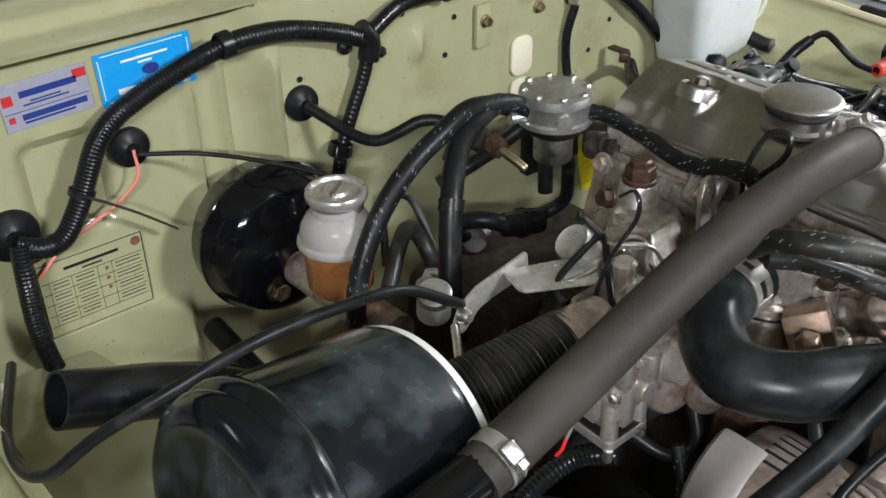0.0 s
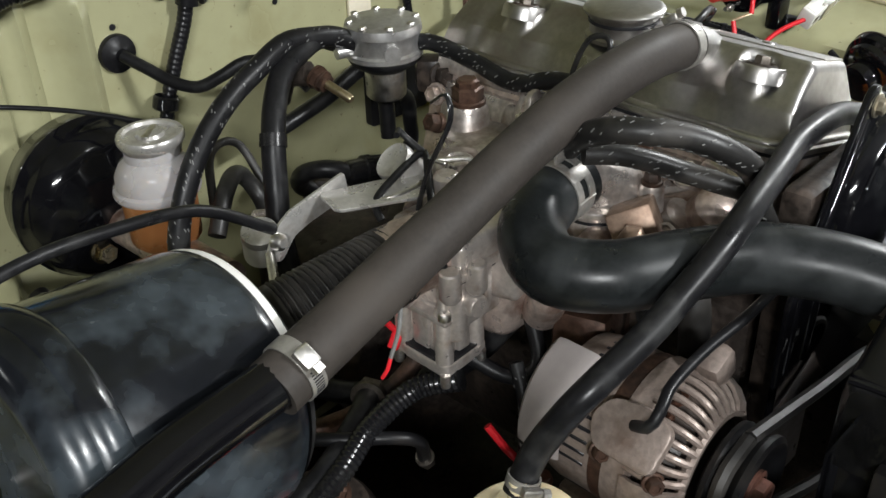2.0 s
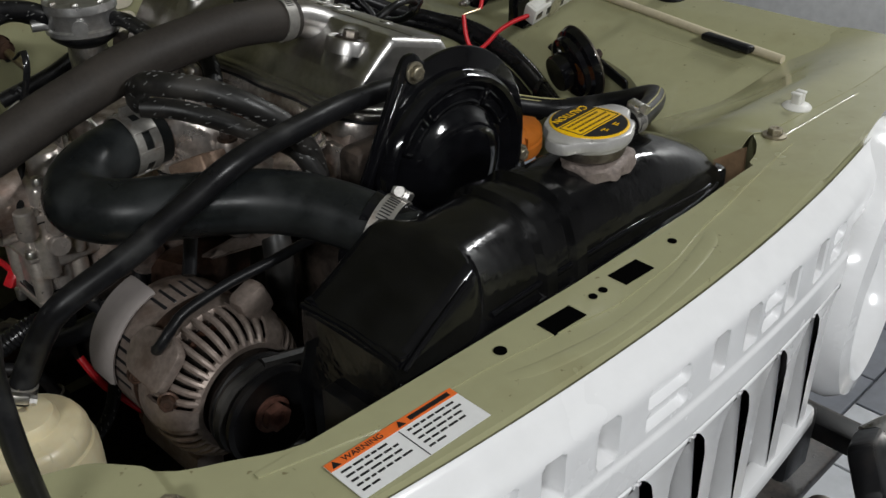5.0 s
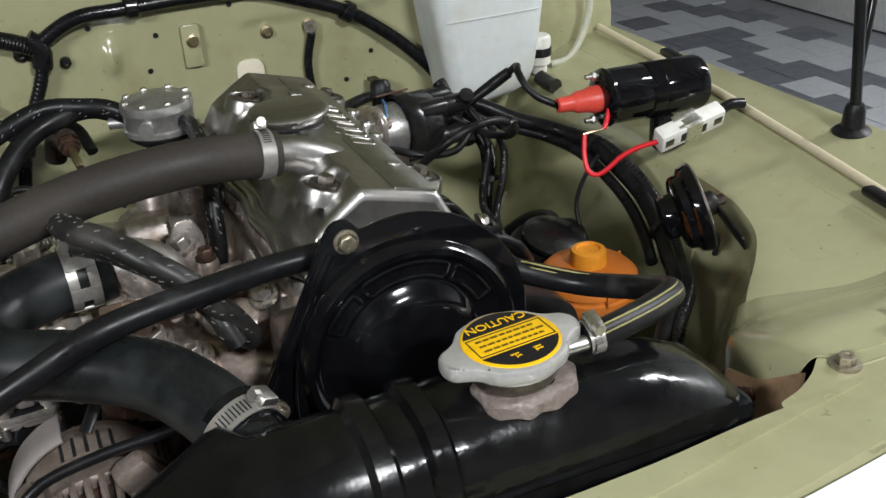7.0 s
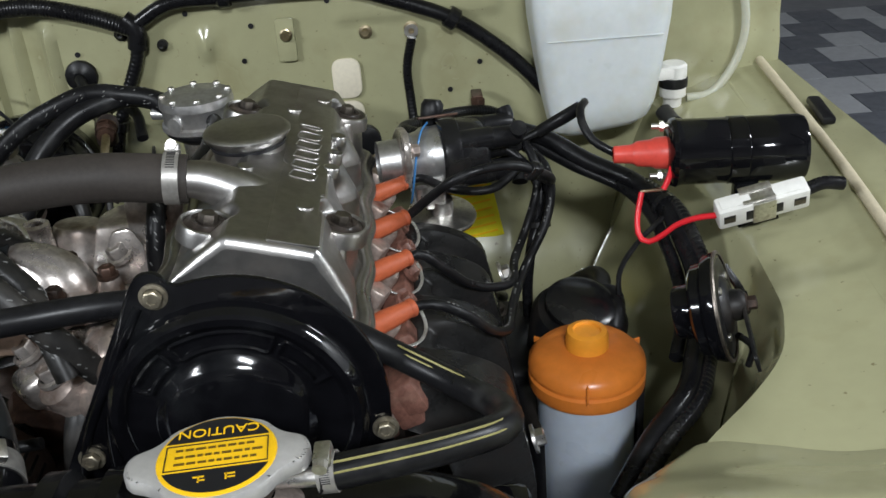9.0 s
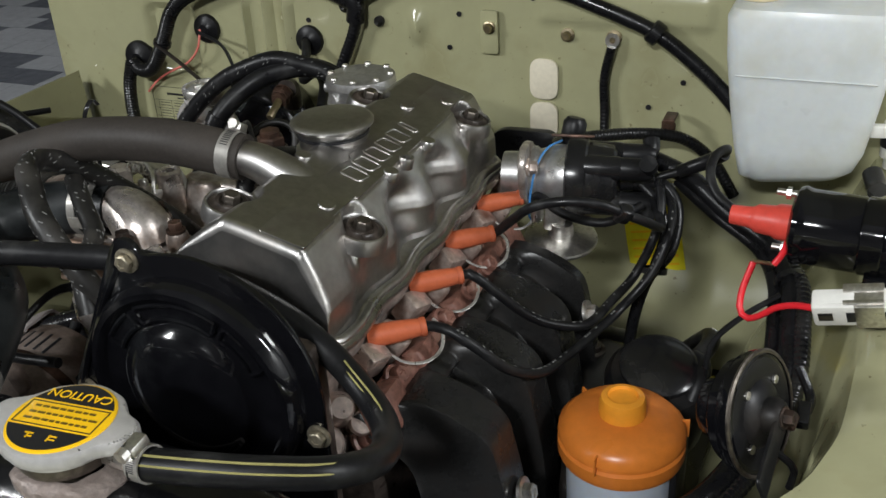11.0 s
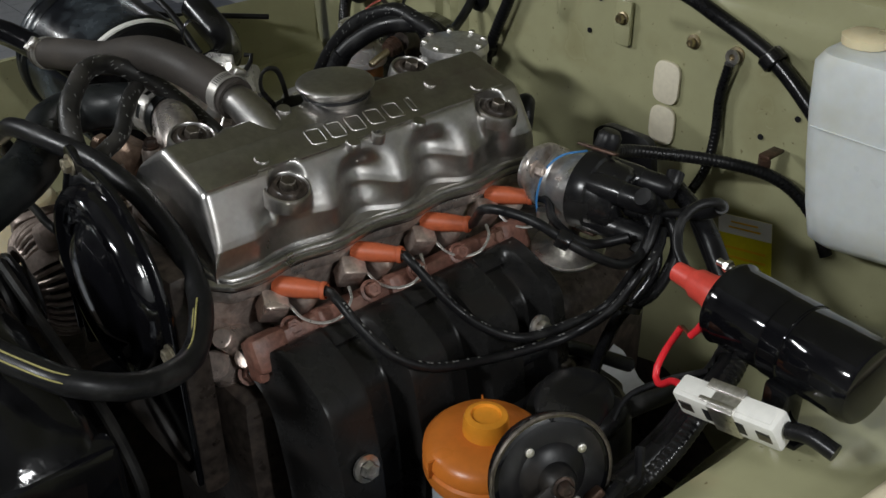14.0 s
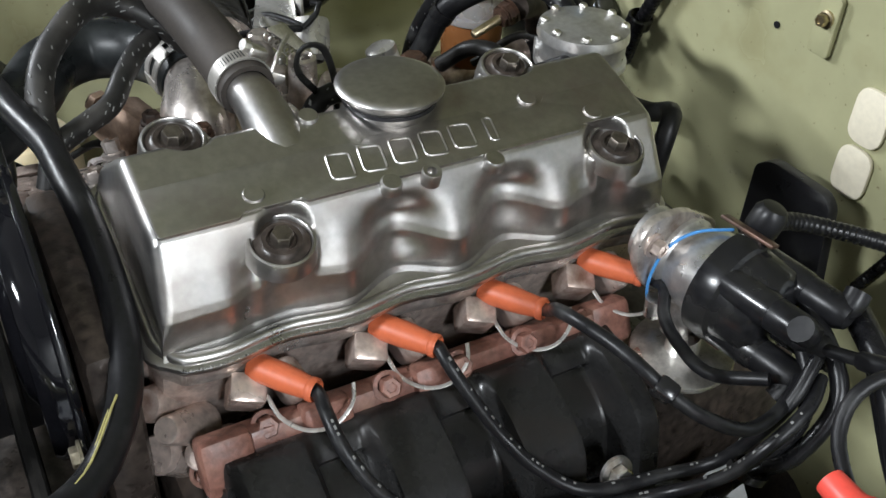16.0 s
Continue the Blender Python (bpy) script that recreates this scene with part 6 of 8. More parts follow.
def radiator():
    r = thing("radiator", (-0.06, -0.385, 0.5), "gloss black radiator with ribbed top tank", "radiator")
    secs = [(-0.264, 0.907, 0.049), (-0.262, 0.912, 0.0525), (-0.258, 0.915, 0.0545), (-0.230, 0.932, 0.055), (-0.198, 0.953, 0.055), (-0.190, 0.956, 0.0545), (-0.184, 0.957, 0.0525), (-0.176, 0.958, 0.052), (-0.120, 0.959, 0.052), (-0.116, 0.9645, 0.057), (-0.104, 0.9645, 0.057), (-0.100, 0.958, 0.053), (-0.084, 0.958, 0.053), (-0.080, 0.9645, 0.057), (-0.068, 0.9645, 0.057), (-0.064, 0.958, 0.053), (-0.02, 0.960, 0.053), (0.04, 0.957, 0.053), (0.09, 0.946, 0.052), (0.13, 0.930, 0.05), (0.155, 0.912, 0.045), (0.163, 0.895, 0.03)]
    rows = []
    for x, top, half in secs:
        row = [Vector((x, -0.383 + half * 1.02, 0.84))]
        for i in range(25):
            a = math.pi * i / 24
            k = 0.24 + 0.46 * step1(x, -0.192, -0.172)
            cy = math.copysign(abs(math.cos(a)) ** k, math.cos(a))
            row.append(Vector((x, -0.383 + half * cy, 0.87 + (top - 0.87) * math.sin(a) ** k)))
        row.append(Vector((x, -0.383 - half * 1.02, 0.84)))
        rows.append(row)
    bm = sheet(rows)
    bm.faces.new([v for v in bm.verts][:27])
    part("top_tank", bm, RAD_BLACK, r)
    part("core", rbox(pose(-0.06, -0.388, 0.69), 0.43, 0.05, 0.34, 0.004), BLACK_DUSTY, r)
    part("side_tank", rbox(pose(-0.246, -0.383, 0.735), 0.030, 0.104, 0.36, 0.004), BLACK_GLOSS, r)
    part("side_tank", rbox(pose(0.150, -0.378, 0.735), 0.028, 0.095, 0.34, 0.008), BLACK_GLOSS, r)
    part("seam", tube([(-0.264, -0.4375, 0.893), (-0.1, -0.4385, 0.893), (0.155, -0.436, 0.890)], 0.0035, 10, 0.03), BLACK_GLOSS, r)
    part("lower_seam", tube([(-0.258, -0.4395, 0.878), (-0.1, -0.4405, 0.878), (0.155, -0.438, 0.876)], 0.0042, 10, 0.03), BLACK_GLOSS, r)
    part("shoulder_bead", tube([(-0.172, -0.433, 0.905), (-0.1, -0.433, 0.908), (0.0, -0.433, 0.908), (0.12, -0.430, 0.900)], 0.003, 10, 0.02), BLACK_GLOSS, r)
    part("corner_seam", tube([(-0.260, -0.4375, 0.906), (-0.232, -0.4365, 0.925), (-0.198, -0.4355, 0.946)], 0.0022, 8), BLACK_GLOSS, r)
    part("top_seam", tube([(-0.261, -0.332, 0.909), (-0.261, -0.385, 0.9125), (-0.261, -0.434, 0.908)], 0.0028, 8), BLACK_GLOSS, r)
    part("inlet", tube([(-0.178, -0.310, 0.939), (-0.160, -0.352, 0.924), (-0.152, -0.375, 0.915)], 0.024, 24, 0.006), BLACK_GLOSS, r)
    part("fan_shroud", sheet([[(x, -0.335, 0.56) for x in (-0.27, -0.1, 0.15)], [(x, -0.333, 0.85) for x in (-0.27, -0.1, 0.15)], [(x, -0.345, 0.885) for x in (-0.27, -0.1, 0.15)]], 0.002), BLACK_GLOSS, r)
    n = part("filler_neck", lathe([(0.019, -0.03), (0.020, -0.012), (0.028, -0.008), (0.030, -0.003), (0.030, 0.004), (0.024, 0.006)], pose(-0.009, -0.389, 0.9735), 36), OLD_STEEL, r, "dull plated filler neck")
    crust = lathe([(0.020, 0.006), (0.026, 0.0055), (0.031, 0.004), (0.0335, 0.0015), (0.034, -0.006)], pose(-0.004, -0.394, 0.9575, 0, 0, -20), 64)
    for v in crust.verts:
        d = Vector((v.co.x + 0.004, v.co.y + 0.394, 0))
        k = 1 + 0.16 * noise.noise(v.co * 55) + 0.10 * abs(d.x) / 0.036 - 0.20 * abs(d.y) / 0.036
        v.co.x, v.co.y, v.co.z = -0.004 + d.x * k, -0.394 + d.y * k, v.co.z + 0.003 * noise.noise(v.co * 90)
    part("neck_flange", crust, CRUST, n, "crusted solder round the neck")
    part("overflow_spout", tube([(0.018, -0.389, 0.970), (0.032, -0.391, 0.971), (0.052, -0.394, 0.973)], 0.0055, 12), ZINC, n)
    m = pose(-0.009, -0.388, 0.9845, 0, 0, 4)
    ears = [(-0.047, -0.010), (-0.050, 0.0), (-0.047, 0.010), (-0.033, 0.016), (-0.025, 0.028), (0, 0.0375), (0.025, 0.028), (0.033, 0.016), (0.047, 0.010), (0.050, 0.0), (0.047, -0.010), (0.033, -0.016), (0.025, -0.028), (0, -0.0375), (-0.025, -0.028), (-0.033, -0.016)]
    c = part("filler_cap", prism(rounded(ears, 0.010), m @ pose(0, 0, -0.007), 0.011, 0.0028), CAP_ALU, r, "silver pressure cap with a yellow and black caution label")
    part("cap_skirt", lathe([(0.0325, 0.0), (0.0315, -0.010), (0.029, -0.012)], m, 40), CAP_ALU, c)
    part("label_disc", lathe([(0, 0.0052), (0.0305, 0.0052), (0.0318, 0.0046), (0.0325, 0.003)], m, 48), YELLOW_INK, c, "yellow and black caution label")
    def segment(sign):
        pts = [(0.0300 * math.cos(a), 0.0300 * math.sin(a)) for a in [radians(24 + 132 * i / 24) for i in range(25)]]
        return [(x, sign * y) for x, y in pts]
    part("black_segment", prism(segment(1), m @ pose(0, 0, 0.0050), 0.0006), INK_AND_GAP_BLACK, c)
    part("black_segment", prism(segment(-1), m @ pose(0, 0, 0.0050), 0.0006), INK_AND_GAP_BLACK, c)
    lettering("lettering", "CAUTION", 0.0098, m @ pose(0, 0.0192, 0.0059, 0, 0, 180), YELLOW_INK, c, 0.0002)
    text = random.Random(11)
    rows = []
    for j in range(3):
        x = -0.022
        while x < 0.020:
            w = text.uniform(0.0025, 0.0055)
            rows.append((x + w / 2, 0.0058 - j * 0.0056, w, 0.0016))
            x += w + 0.0013
    bars(c, m @ pose(0, 0, 0.0055), rows, BROWN_INK)
    for q, w, h in (((0, 0.0100), 0.054, 0.0006), ((0, -0.0100), 0.054, 0.0006), ((0.027, 0), 0.0006, 0.020), ((-0.027, 0), 0.0006, 0.020)):
        part("label_rule", rbox(m @ pose(q[0], q[1], 0.0054), w, h, 0.0004, 0), INK_AND_GAP_BLACK, c)
    bars(c, m @ pose(0, 0, 0.0058), [(-0.008, -0.0178, 0.0058, 0.001), (-0.008, -0.0195, 0.001, 0.005), (-0.0065, -0.0205, 0.004, 0.0009), (0.008, -0.0178, 0.0055, 0.001), (0.0062, -0.0195, 0.001, 0.005), (0.009, -0.0205, 0.004, 0.0009)], YELLOW_INK, name="yellow_mark")


def overflow_tank():
    t = thing("overflow_tank", (-0.428, -0.20, 0.68), "yellowed cream plastic coolant overflow tank", "overflow tank")
    m = pose(-0.428, -0.203, 0.0)
    part("bottle", lathe([(0, 0.69), (0.041, 0.69), (0.047, 0.70), (0.0495, 0.735), (0.0495, 0.785), (0.0488, 0.795), (0.0465, 0.802), (0.040, 0.806)], m, 48), TANK_CREAM, t)
    lid = part("cap", lathe([(0.0445, 0.803), (0.0452, 0.806), (0.0445, 0.812), (0.0405, 0.8195), (0.0385, 0.8205), (0.0255, 0.823), (0.0245, 0.829), (0.0225, 0.832), (0.010, 0.8335), (0, 0.8335)], m, 56), TANK_CREAM, t, "stepped cream plastic lid")
    for i in range(12):
        part("grip_rib", rbox(m @ pose(0, 0, 0, 0, 0, 30 * i) @ pose(0.0412, 0, 0.8165, 0, 62, 0), 0.007, 0.0018, 0.002, 0.0006), TANK_CREAM, lid)
    part("bracket_lug", rbox(m @ pose(-0.045, -0.02, 0.792, 0, 0, 25), 0.014, 0.012, 0.02, 0.004), TANK_CREAM, t)
    part("cable_tie", merge(lathe([(0.009, -0.004), (0.0105, -0.004), (0.0105, 0.004), (0.009, 0.004)], m @ pose(-0.052, -0.026, 0.785, 60, 20, 0), 18), rbox(m @ pose(-0.058, -0.030, 0.792, 60, 20, 0), 0.008, 0.008, 0.006, 0.001)), PLASTIC_BLACK, t)
    part("spout", lathe([(0.0065, 0.836), (0.0065, 0.852), (0, 0.852)], m @ pose(0.003, 0.008, 0), 16), TANK_CREAM, t)
    h = thing("overflow_hose", (-0.2, -0.21, 0.85), "long black rubber overflow hose with a thin yellow line", "hose")
    P = [(-0.424, -0.193, 0.838), (-0.410, -0.196, 0.865), (-0.398, -0.209, 0.896), (-0.384, -0.219, 0.916), (-0.335, -0.229, 0.939), (-0.309, -0.232, 0.952), (-0.281, -0.235, 0.966), (-0.250, -0.236, 0.980), (-0.214, -0.231, 0.985), (-0.164, -0.222, 0.986), (-0.119, -0.212, 0.985), (-0.072, -0.209, 0.984), (-0.022, -0.206, 0.976), (0.035, -0.207, 0.955), (0.084, -0.220, 0.931), (0.128, -0.253, 0.922), (0.152, -0.300, 0.935), (0.147, -0.343, 0.955), (0.116, -0.366, 0.964), (0.080, -0.382, 0.970), (0.042, -0.393, 0.973)]
    part("rubber_hose", tube(P, 0.0100, 16), RUBBER, h)
    Q = even(P[14:], 0.008)
    part("yellow_line", sweep(bmesh.new(), [p + Vector((0.002, -0.003, 0.0094)) for p in Q], 0.0008, 6), STRIPE, h)
    part("yellow_line", sweep(bmesh.new(), [p + Vector((0.004, -0.0072, 0.0058)) for p in Q], 0.0007, 6), STRIPE, h)
    clamp_parts((-0.420, -0.195, 0.848), (0.3, -0.05, 0.9), 0.0103, h, 0.008, 160)
    clamp_parts((0.049, -0.391, 0.9735), (0.95, -0.1, 0.1), 0.0103, h, 0.010, 100)


# ---- things on the firewall and wings ----
def brake_booster():
    b = thing("brake_booster", (-0.388, 0.40, 0.75), "gloss black brake booster drum on the firewall", "brake booster")
    m = facing((-0.388, 0.447, 0.832), (0, -1, 0))
    part("drum", lathe([(0.078, 0.0), (0.085, 0.012), (0.0875, 0.03), (0.0895, 0.034), (0.0895, 0.040), (0.086, 0.043), (0.083, 0.058), (0.076, 0.072), (0.062, 0.080), (0.05, 0.083), (0.04, 0.090), (0.0, 0.090)], m, 64), BLACK_GLOSS, b)
    part("stud", hex_bolt((-0.415, 0.362, 0.797), (0, -1, 0), 0.011, 0.014, 1.3), YZINC, b)
    k = thing("brake_master_cylinder", (-0.385, 0.30, 0.80), "cast brake master cylinder with a clear fluid reservoir", "master cylinder")
    part("cylinder", tube([(-0.386, 0.36, 0.815), (-0.383, 0.28, 0.815), (-0.380, 0.19, 0.815)], 0.021, 20), ALU_BROWN, k)
    r = pose(-0.383, 0.282, 0.0)
    part("reservoir", lathe([(0.0358, 0.880), (0.0405, 0.882), (0.0415, 0.885), (0.0405, 0.889), (0.0375, 0.891), (0.037, 0.902), (0.031, 0.913), (0.025, 0.918), (0.024, 0.926)], r, 40), RES_CLEAR, k, "frosted clear plastic reservoir")
    part("fluid", lathe([(0.0, 0.826), (0.029, 0.827), (0.034, 0.833), (0.0358, 0.880), (0.0, 0.881)], r, 40), FLUID, k, "brown brake fluid showing through")
    cap = part("cap", lathe([(0.0245, 0.916), (0.0265, 0.918), (0.0275, 0.926), (0.0300, 0.929), (0.0315, 0.932), (0.0315, 0.937), (0.030, 0.939), (0.026, 0.939), (0.024, 0.936), (0.014, 0.936), (0.012, 0.939), (0.004, 0.940), (0, 0.940)], r @ pose(0.005, 0.004, 0), 44), PLATED, k, "dull silver screw cap")
    part("grip", rbox(r @ pose(0.005, 0.004, 0.9385, 0, 0, 40), 0.030, 0.007, 0.004, 0.0015), ZINC, cap)
    part("outlet", hex_bolt((-0.335, 0.195, 0.845), (0.1, -0.2, 1), 0.012, 0.022, 1.3), ALU, k)
    so = part("side_outlet", lathe([(0.017, 0), (0.017, 0.022), (0.0165, 0.024)], facing((-0.355, 0.165, 0.845), (-0.2, -0.3, 1)), 24), WHITE_PLASTIC, k, "white plastic end of the cylinder")
    part("outlet_cap", lathe([(0.0168, 0.024), (0.0172, 0.026), (0.0168, 0.032), (0.012, 0.035), (0, 0.035)], facing((-0.355, 0.165, 0.845), (-0.2, -0.3, 1)), 24), PLATED, so)
    for p in ([(-0.36, 0.23, 0.84), (-0.33, 0.25, 0.87), (-0.30, 0.27, 0.87), (-0.285, 0.26, 0.84), (-0.30, 0.22, 0.81)], [(-0.34, 0.26, 0.845), (-0.31, 0.30, 0.885), (-0.27, 0.31, 0.88), (-0.26, 0.28, 0.83)]):
        part("brake_pipe", tube(p, 0.0045 if p[0][0] == -0.34 else 0.009, 10), RUBBER_DUSTY, k)


def fuel_regulator():
    f = thing("fuel_pump", (-0.124, 0.236, 0.90), "round silver diaphragm fuel pump with screws round its rim", "fuel pump")
    m = pose(-0.124, 0.236, 0.004)
    part("top_half", lathe([(0, 0.9875), (0.018, 0.9875), (0.020, 0.9865), (0.034, 0.986), (0.0395, 0.984), (0.0405, 0.978), (0.0405, 0.975)], m, 48), ALU_CLEAN, f)
    part("middle", lathe([(0.0405, 0.975), (0.0385, 0.972), (0.0385, 0.957), (0.041, 0.955), (0.041, 0.950), (0.0385, 0.948)], m, 48), ALU_CLEAN, f)
    part("diaphragm", lathe([(0.0385, 0.948), (0.0375, 0.944), (0.030, 0.938), (0.024, 0.934)], m, 40), RUBBER, f, "black rubber diaphragm edge")
    part("lower_body", lathe([(0.022, 0.936), (0.0215, 0.905), (0.019, 0.902), (0, 0.902)], m, 32), ZINC, f)
    for i in range(8):
        a = radians(45 * i + 12)
        part("screw", lathe([(0.0042, 0), (0.0042, 0.0022), (0.003, 0.0036), (0, 0.0036)], pose(-0.124 + 0.035 * math.cos(a), 0.236 + 0.035 * math.sin(a), 0.989), 8), ZINC, f)
    part("side_arm", merge(rbox(pose(-0.090, 0.20, 0.93, 0, 0, 35), 0.03, 0.035, 0.04, 0.01), hex_bolt((-0.098, 0.178, 0.935), (-0.3, -0.9, 0.2), 0.011, 0.014)), GRIME, f)
    for ax, r in (((-0.95, 0.25, 0), 0.0065), ((0.6, -0.8, 0), 0.0065), ((-0.5, -0.86, 0), 0.006)):
        part("spout", lathe([(r, 0.03), (r, 0.055), (0, 0.055)] if ax[1] != -0.86 else [(0.009, 0.036), (0.009, 0.041), (0, 0.041)], facing((-0.124, 0.236, 0.965), ax), 16), ALU_CLEAN, f)
    s = thing("brass_valve", (-0.222, 0.21, 0.93), "threaded brass-coloured valve stem with nuts", "valve")
    part("stem", lathe([(0.0045, 0), (0.0045, 0.05), (0.0035, 0.052), (0, 0.052)], facing((-0.225, 0.232, 0.962), (0.1, -0.8, -0.25)), 14), YZINC, s)
    part("nut", merge(hex_bolt((-0.2245, 0.228, 0.961), (0.1, -0.8, -0.25), 0.012, 0.010, 1.0), hex_bolt((-0.2235, 0.218, 0.958), (0.1, -0.8, -0.25), 0.010, 0.006, 1.1)), RUSTY_STEEL, s)
    part("elbow_body", tube([(-0.225, 0.235, 0.962), (-0.235, 0.26, 0.955), (-0.24, 0.27, 0.93)], 0.012, 14), GRIME, s)


def hose_thing(name, label, pts, r, mat, flecks=False, cls="hose", wavy=False):
    h = thing(name, pts[len(pts) // 2], label, cls)
    part("rubber_hose" if cls == "hose" else "sheath", corrugated(pts, r) if wavy else tube(pts, r, 14), mat, h)
    if flecks:
        rng = random.Random(len(pts))
        bm = bmesh.new()
        P = even(pts, 0.006)
        for i in range(2, len(P) - 2):
            t = (P[i + 1] - P[i - 1]).normalized()
            for _ in range(3 + (i % 3 == 0)):
                a = rng.uniform(0, 6.28)
                m = facing(P[i], t)
                rbox(m @ Matrix.Rotation(a, 4, "Z") @ pose(r, 0, 0, 35, 0, 0), 0.0005, 0.0009, rng.uniform(0.0015, 0.0045), 0, bm=bm)
        part("braid_fleck", bm, FLECK, h)
    return h


def hoses():
    hose_thing("fuel_hose", "black braided fuel hose with white flecks", [(-0.150, 0.243, 0.968), (-0.175, 0.250, 0.982), (-0.203, 0.247, 0.990), (-0.241, 0.246, 0.995), (-0.280, 0.241, 0.983), (-0.320, 0.239, 0.963), (-0.355, 0.236, 0.934), (-0.384, 0.230, 0.899), (-0.404, 0.223, 0.858), (-0.412, 0.215, 0.81)], 0.0105, RUBBER, True)
    hose_thing("vacuum_hose", "smooth black rubber hose behind the carburettor", [(-0.165, 0.262, 0.972), (-0.19, 0.256, 0.984), (-0.217, 0.246, 0.986), (-0.255, 0.235, 0.975), (-0.283, 0.217, 0.956), (-0.304, 0.198, 0.930), (-0.316, 0.186, 0.894), (-0.326, 0.174, 0.856), (-0.33, 0.16, 0.80)], 0.0115, RUBBER)
    vh = bpy.context.scene.objects["vacuum_hose"]
    part("hose_band", lathe([(0.0117, -0.006), (0.0130, -0.006), (0.0130, 0.006), (0.0117, 0.006)], facing((-0.304, 0.198, 0.930), (-0.4, -0.35, -0.85)), 20), PLASTIC_BLACK, vh)
    hose_thing("brake_vacuum_pipe", "bent black vacuum pipe from the firewall grommet", [(-0.311, 0.437, 0.957), (-0.299, 0.412, 0.945), (-0.288, 0.385, 0.934), (-0.275, 0.359, 0.931), (-0.257, 0.341, 0.942), (-0.234, 0.325, 0.955), (-0.21, 0.30, 0.95), (-0.20, 0.27, 0.93)], 0.0065, RUBBER)
    hose_thing("pump_outlet_hose", "black braided hose across the engine", [(-0.105, 0.212, 0.966), (-0.098, 0.185, 0.968), (-0.100, 0.13, 0.962), (-0.112, 0.07, 0.960), (-0.116, 0.02, 0.976), (-0.118, -0.010, 0.976), (-0.122, -0.024, 0.952), (-0.124, -0.032, 0.93), (-0.127, -0.030, 0.90), (-0.130, -0.028, 0.86)], 0.0085, RUBBER, True)
    hose_thing("bypass_hose", "dusty braided hose looped beside the rocker cover", [(-0.180, -0.020, 0.890), (-0.195, -0.040, 0.925), (-0.218, -0.062, 0.958), (-0.240, -0.095, 0.997), (-0.249, -0.128, 1.018), (-0.240, -0.155, 1.022), (-0.220, -0.175, 1.017), (-0.198, -0.195, 1.004), (-0.172, -0.206, 0.982), (-0.150, -0.205, 0.950), (-0.135, -0.195, 0.920)], 0.0100, RUBBER_DUSTY, True)
    hose_thing("bypass_hose", "dusty braided hose crossing under the looped one", [(-0.243, -0.105, 0.990), (-0.224, -0.122, 0.988), (-0.204, -0.139, 0.980), (-0.184, -0.155, 0.969), (-0.172, -0.178, 0.963), (-0.160, -0.203, 0.955), (-0.150, -0.215, 0.930)], 0.0085, RUBBER_DUSTY, True)
    hose_thing("throttle_cable", "thin black throttle cable over the air cleaner", [(-0.70, 0.33, 0.86), (-0.736, 0.228, 0.876), (-0.745, 0.166, 0.888), (-0.738, 0.111, 0.92), (-0.710, 0.076, 0.962), (-0.663, 0.052, 0.991), (-0.606, 0.042, 1.007), (-0.543, 0.044, 1.002), (-0.477, 0.050, 0.985), (-0.415, 0.056, 0.940)], 0.0045, RUBBER, cls="cable")
    hose_thing("cable_pair", "thin black cable from grommet to brake booster", [(-0.503, 0.455, 0.954), (-0.45, 0.43, 0.947), (-0.40, 0.38, 0.94), (-0.36, 0.33, 0.93)], 0.0025, RUBBER, cls="cable")
    hose_thing("corrugated_conduit", "black corrugated cable conduit", [(-0.322, -0.050, 0.794), (-0.344, -0.016, 0.778), (-0.386, -0.005, 0.757), (-0.429, -0.014, 0.743), (-0.470, -0.014, 0.725), (-0.512, -0.008, 0.708), (-0.56, 0.0, 0.69)], 0.0105, PLASTIC_BLACK, cls="conduit", wavy=True)
    hose_thing("tank_cable", "thin black lead below the carburettor", [(-0.30, -0.09, 0.82), (-0.31, -0.11, 0.78), (-0.33, -0.12, 0.73), (-0.36, -0.12, 0.70)], 0.006, RUBBER, True, cls="cable")
    hose_thing("lower_hose", "dusty black hose low beside the block", [(-0.24, -0.13, 0.83), (-0.23, -0.16, 0.80), (-0.21, -0.165, 0.77), (-0.19, -0.15, 0.73)], 0.012, RUBBER_BLUE)
    hose_thing("water_hose", "dusty black water hose below the intake", [(-0.159, -0.138, 0.886), (-0.163, -0.156, 0.876), (-0.170, -0.172, 0.852), (-0.178, -0.182, 0.80), (-0.18, -0.18, 0.75)], 0.0135, RUBBER_DUSTY)
    hose_thing("heater_hose", "dull black hose passing behind the cylinder head", [(-0.196, 0.345, 0.856), (-0.129, 0.335, 0.877), (-0.085, 0.32, 0.903), (-0.072, 0.308, 0.895), (-0.068, 0.300, 0.870), (-0.070, 0.295, 0.820)], 0.0095, RUBBER)
    hose_thing("pump_inlet_hose", "short black hose dropping from the fuel pump", [(-0.108, 0.245, 0.905), (-0.072, 0.260, 0.880), (-0.058, 0.270, 0.845), (-0.045, 0.285, 0.805), (-0.060, 0.300, 0.785), (-0.090, 0.300, 0.787)], 0.0085, RUBBER)
    v = thing("check_valve", (-0.10, 0.30, 0.76), "black valve with hose stubs beneath the fuel pump", "valve")
    part("body", lathe([(0.010, -0.03), (0.016, -0.028), (0.017, -0.006), (0.019, -0.004), (0.019, 0.004), (0.016, 0.006), (0.015, 0.024), (0.009, 0.030), (0, 0.030)], facing((-0.105, 0.300, 0.787), (-0.8, 0.2, 0.1)), 24), PLASTIC_BLACK, v)
    part("stub", tube([(-0.125, 0.303, 0.79), (-0.15, 0.32, 0.80), (-0.165, 0.345, 0.79), (-0.15, 0.37, 0.76), (-0.12, 0.37, 0.738)], 0.011, 14), RUBBER, v)
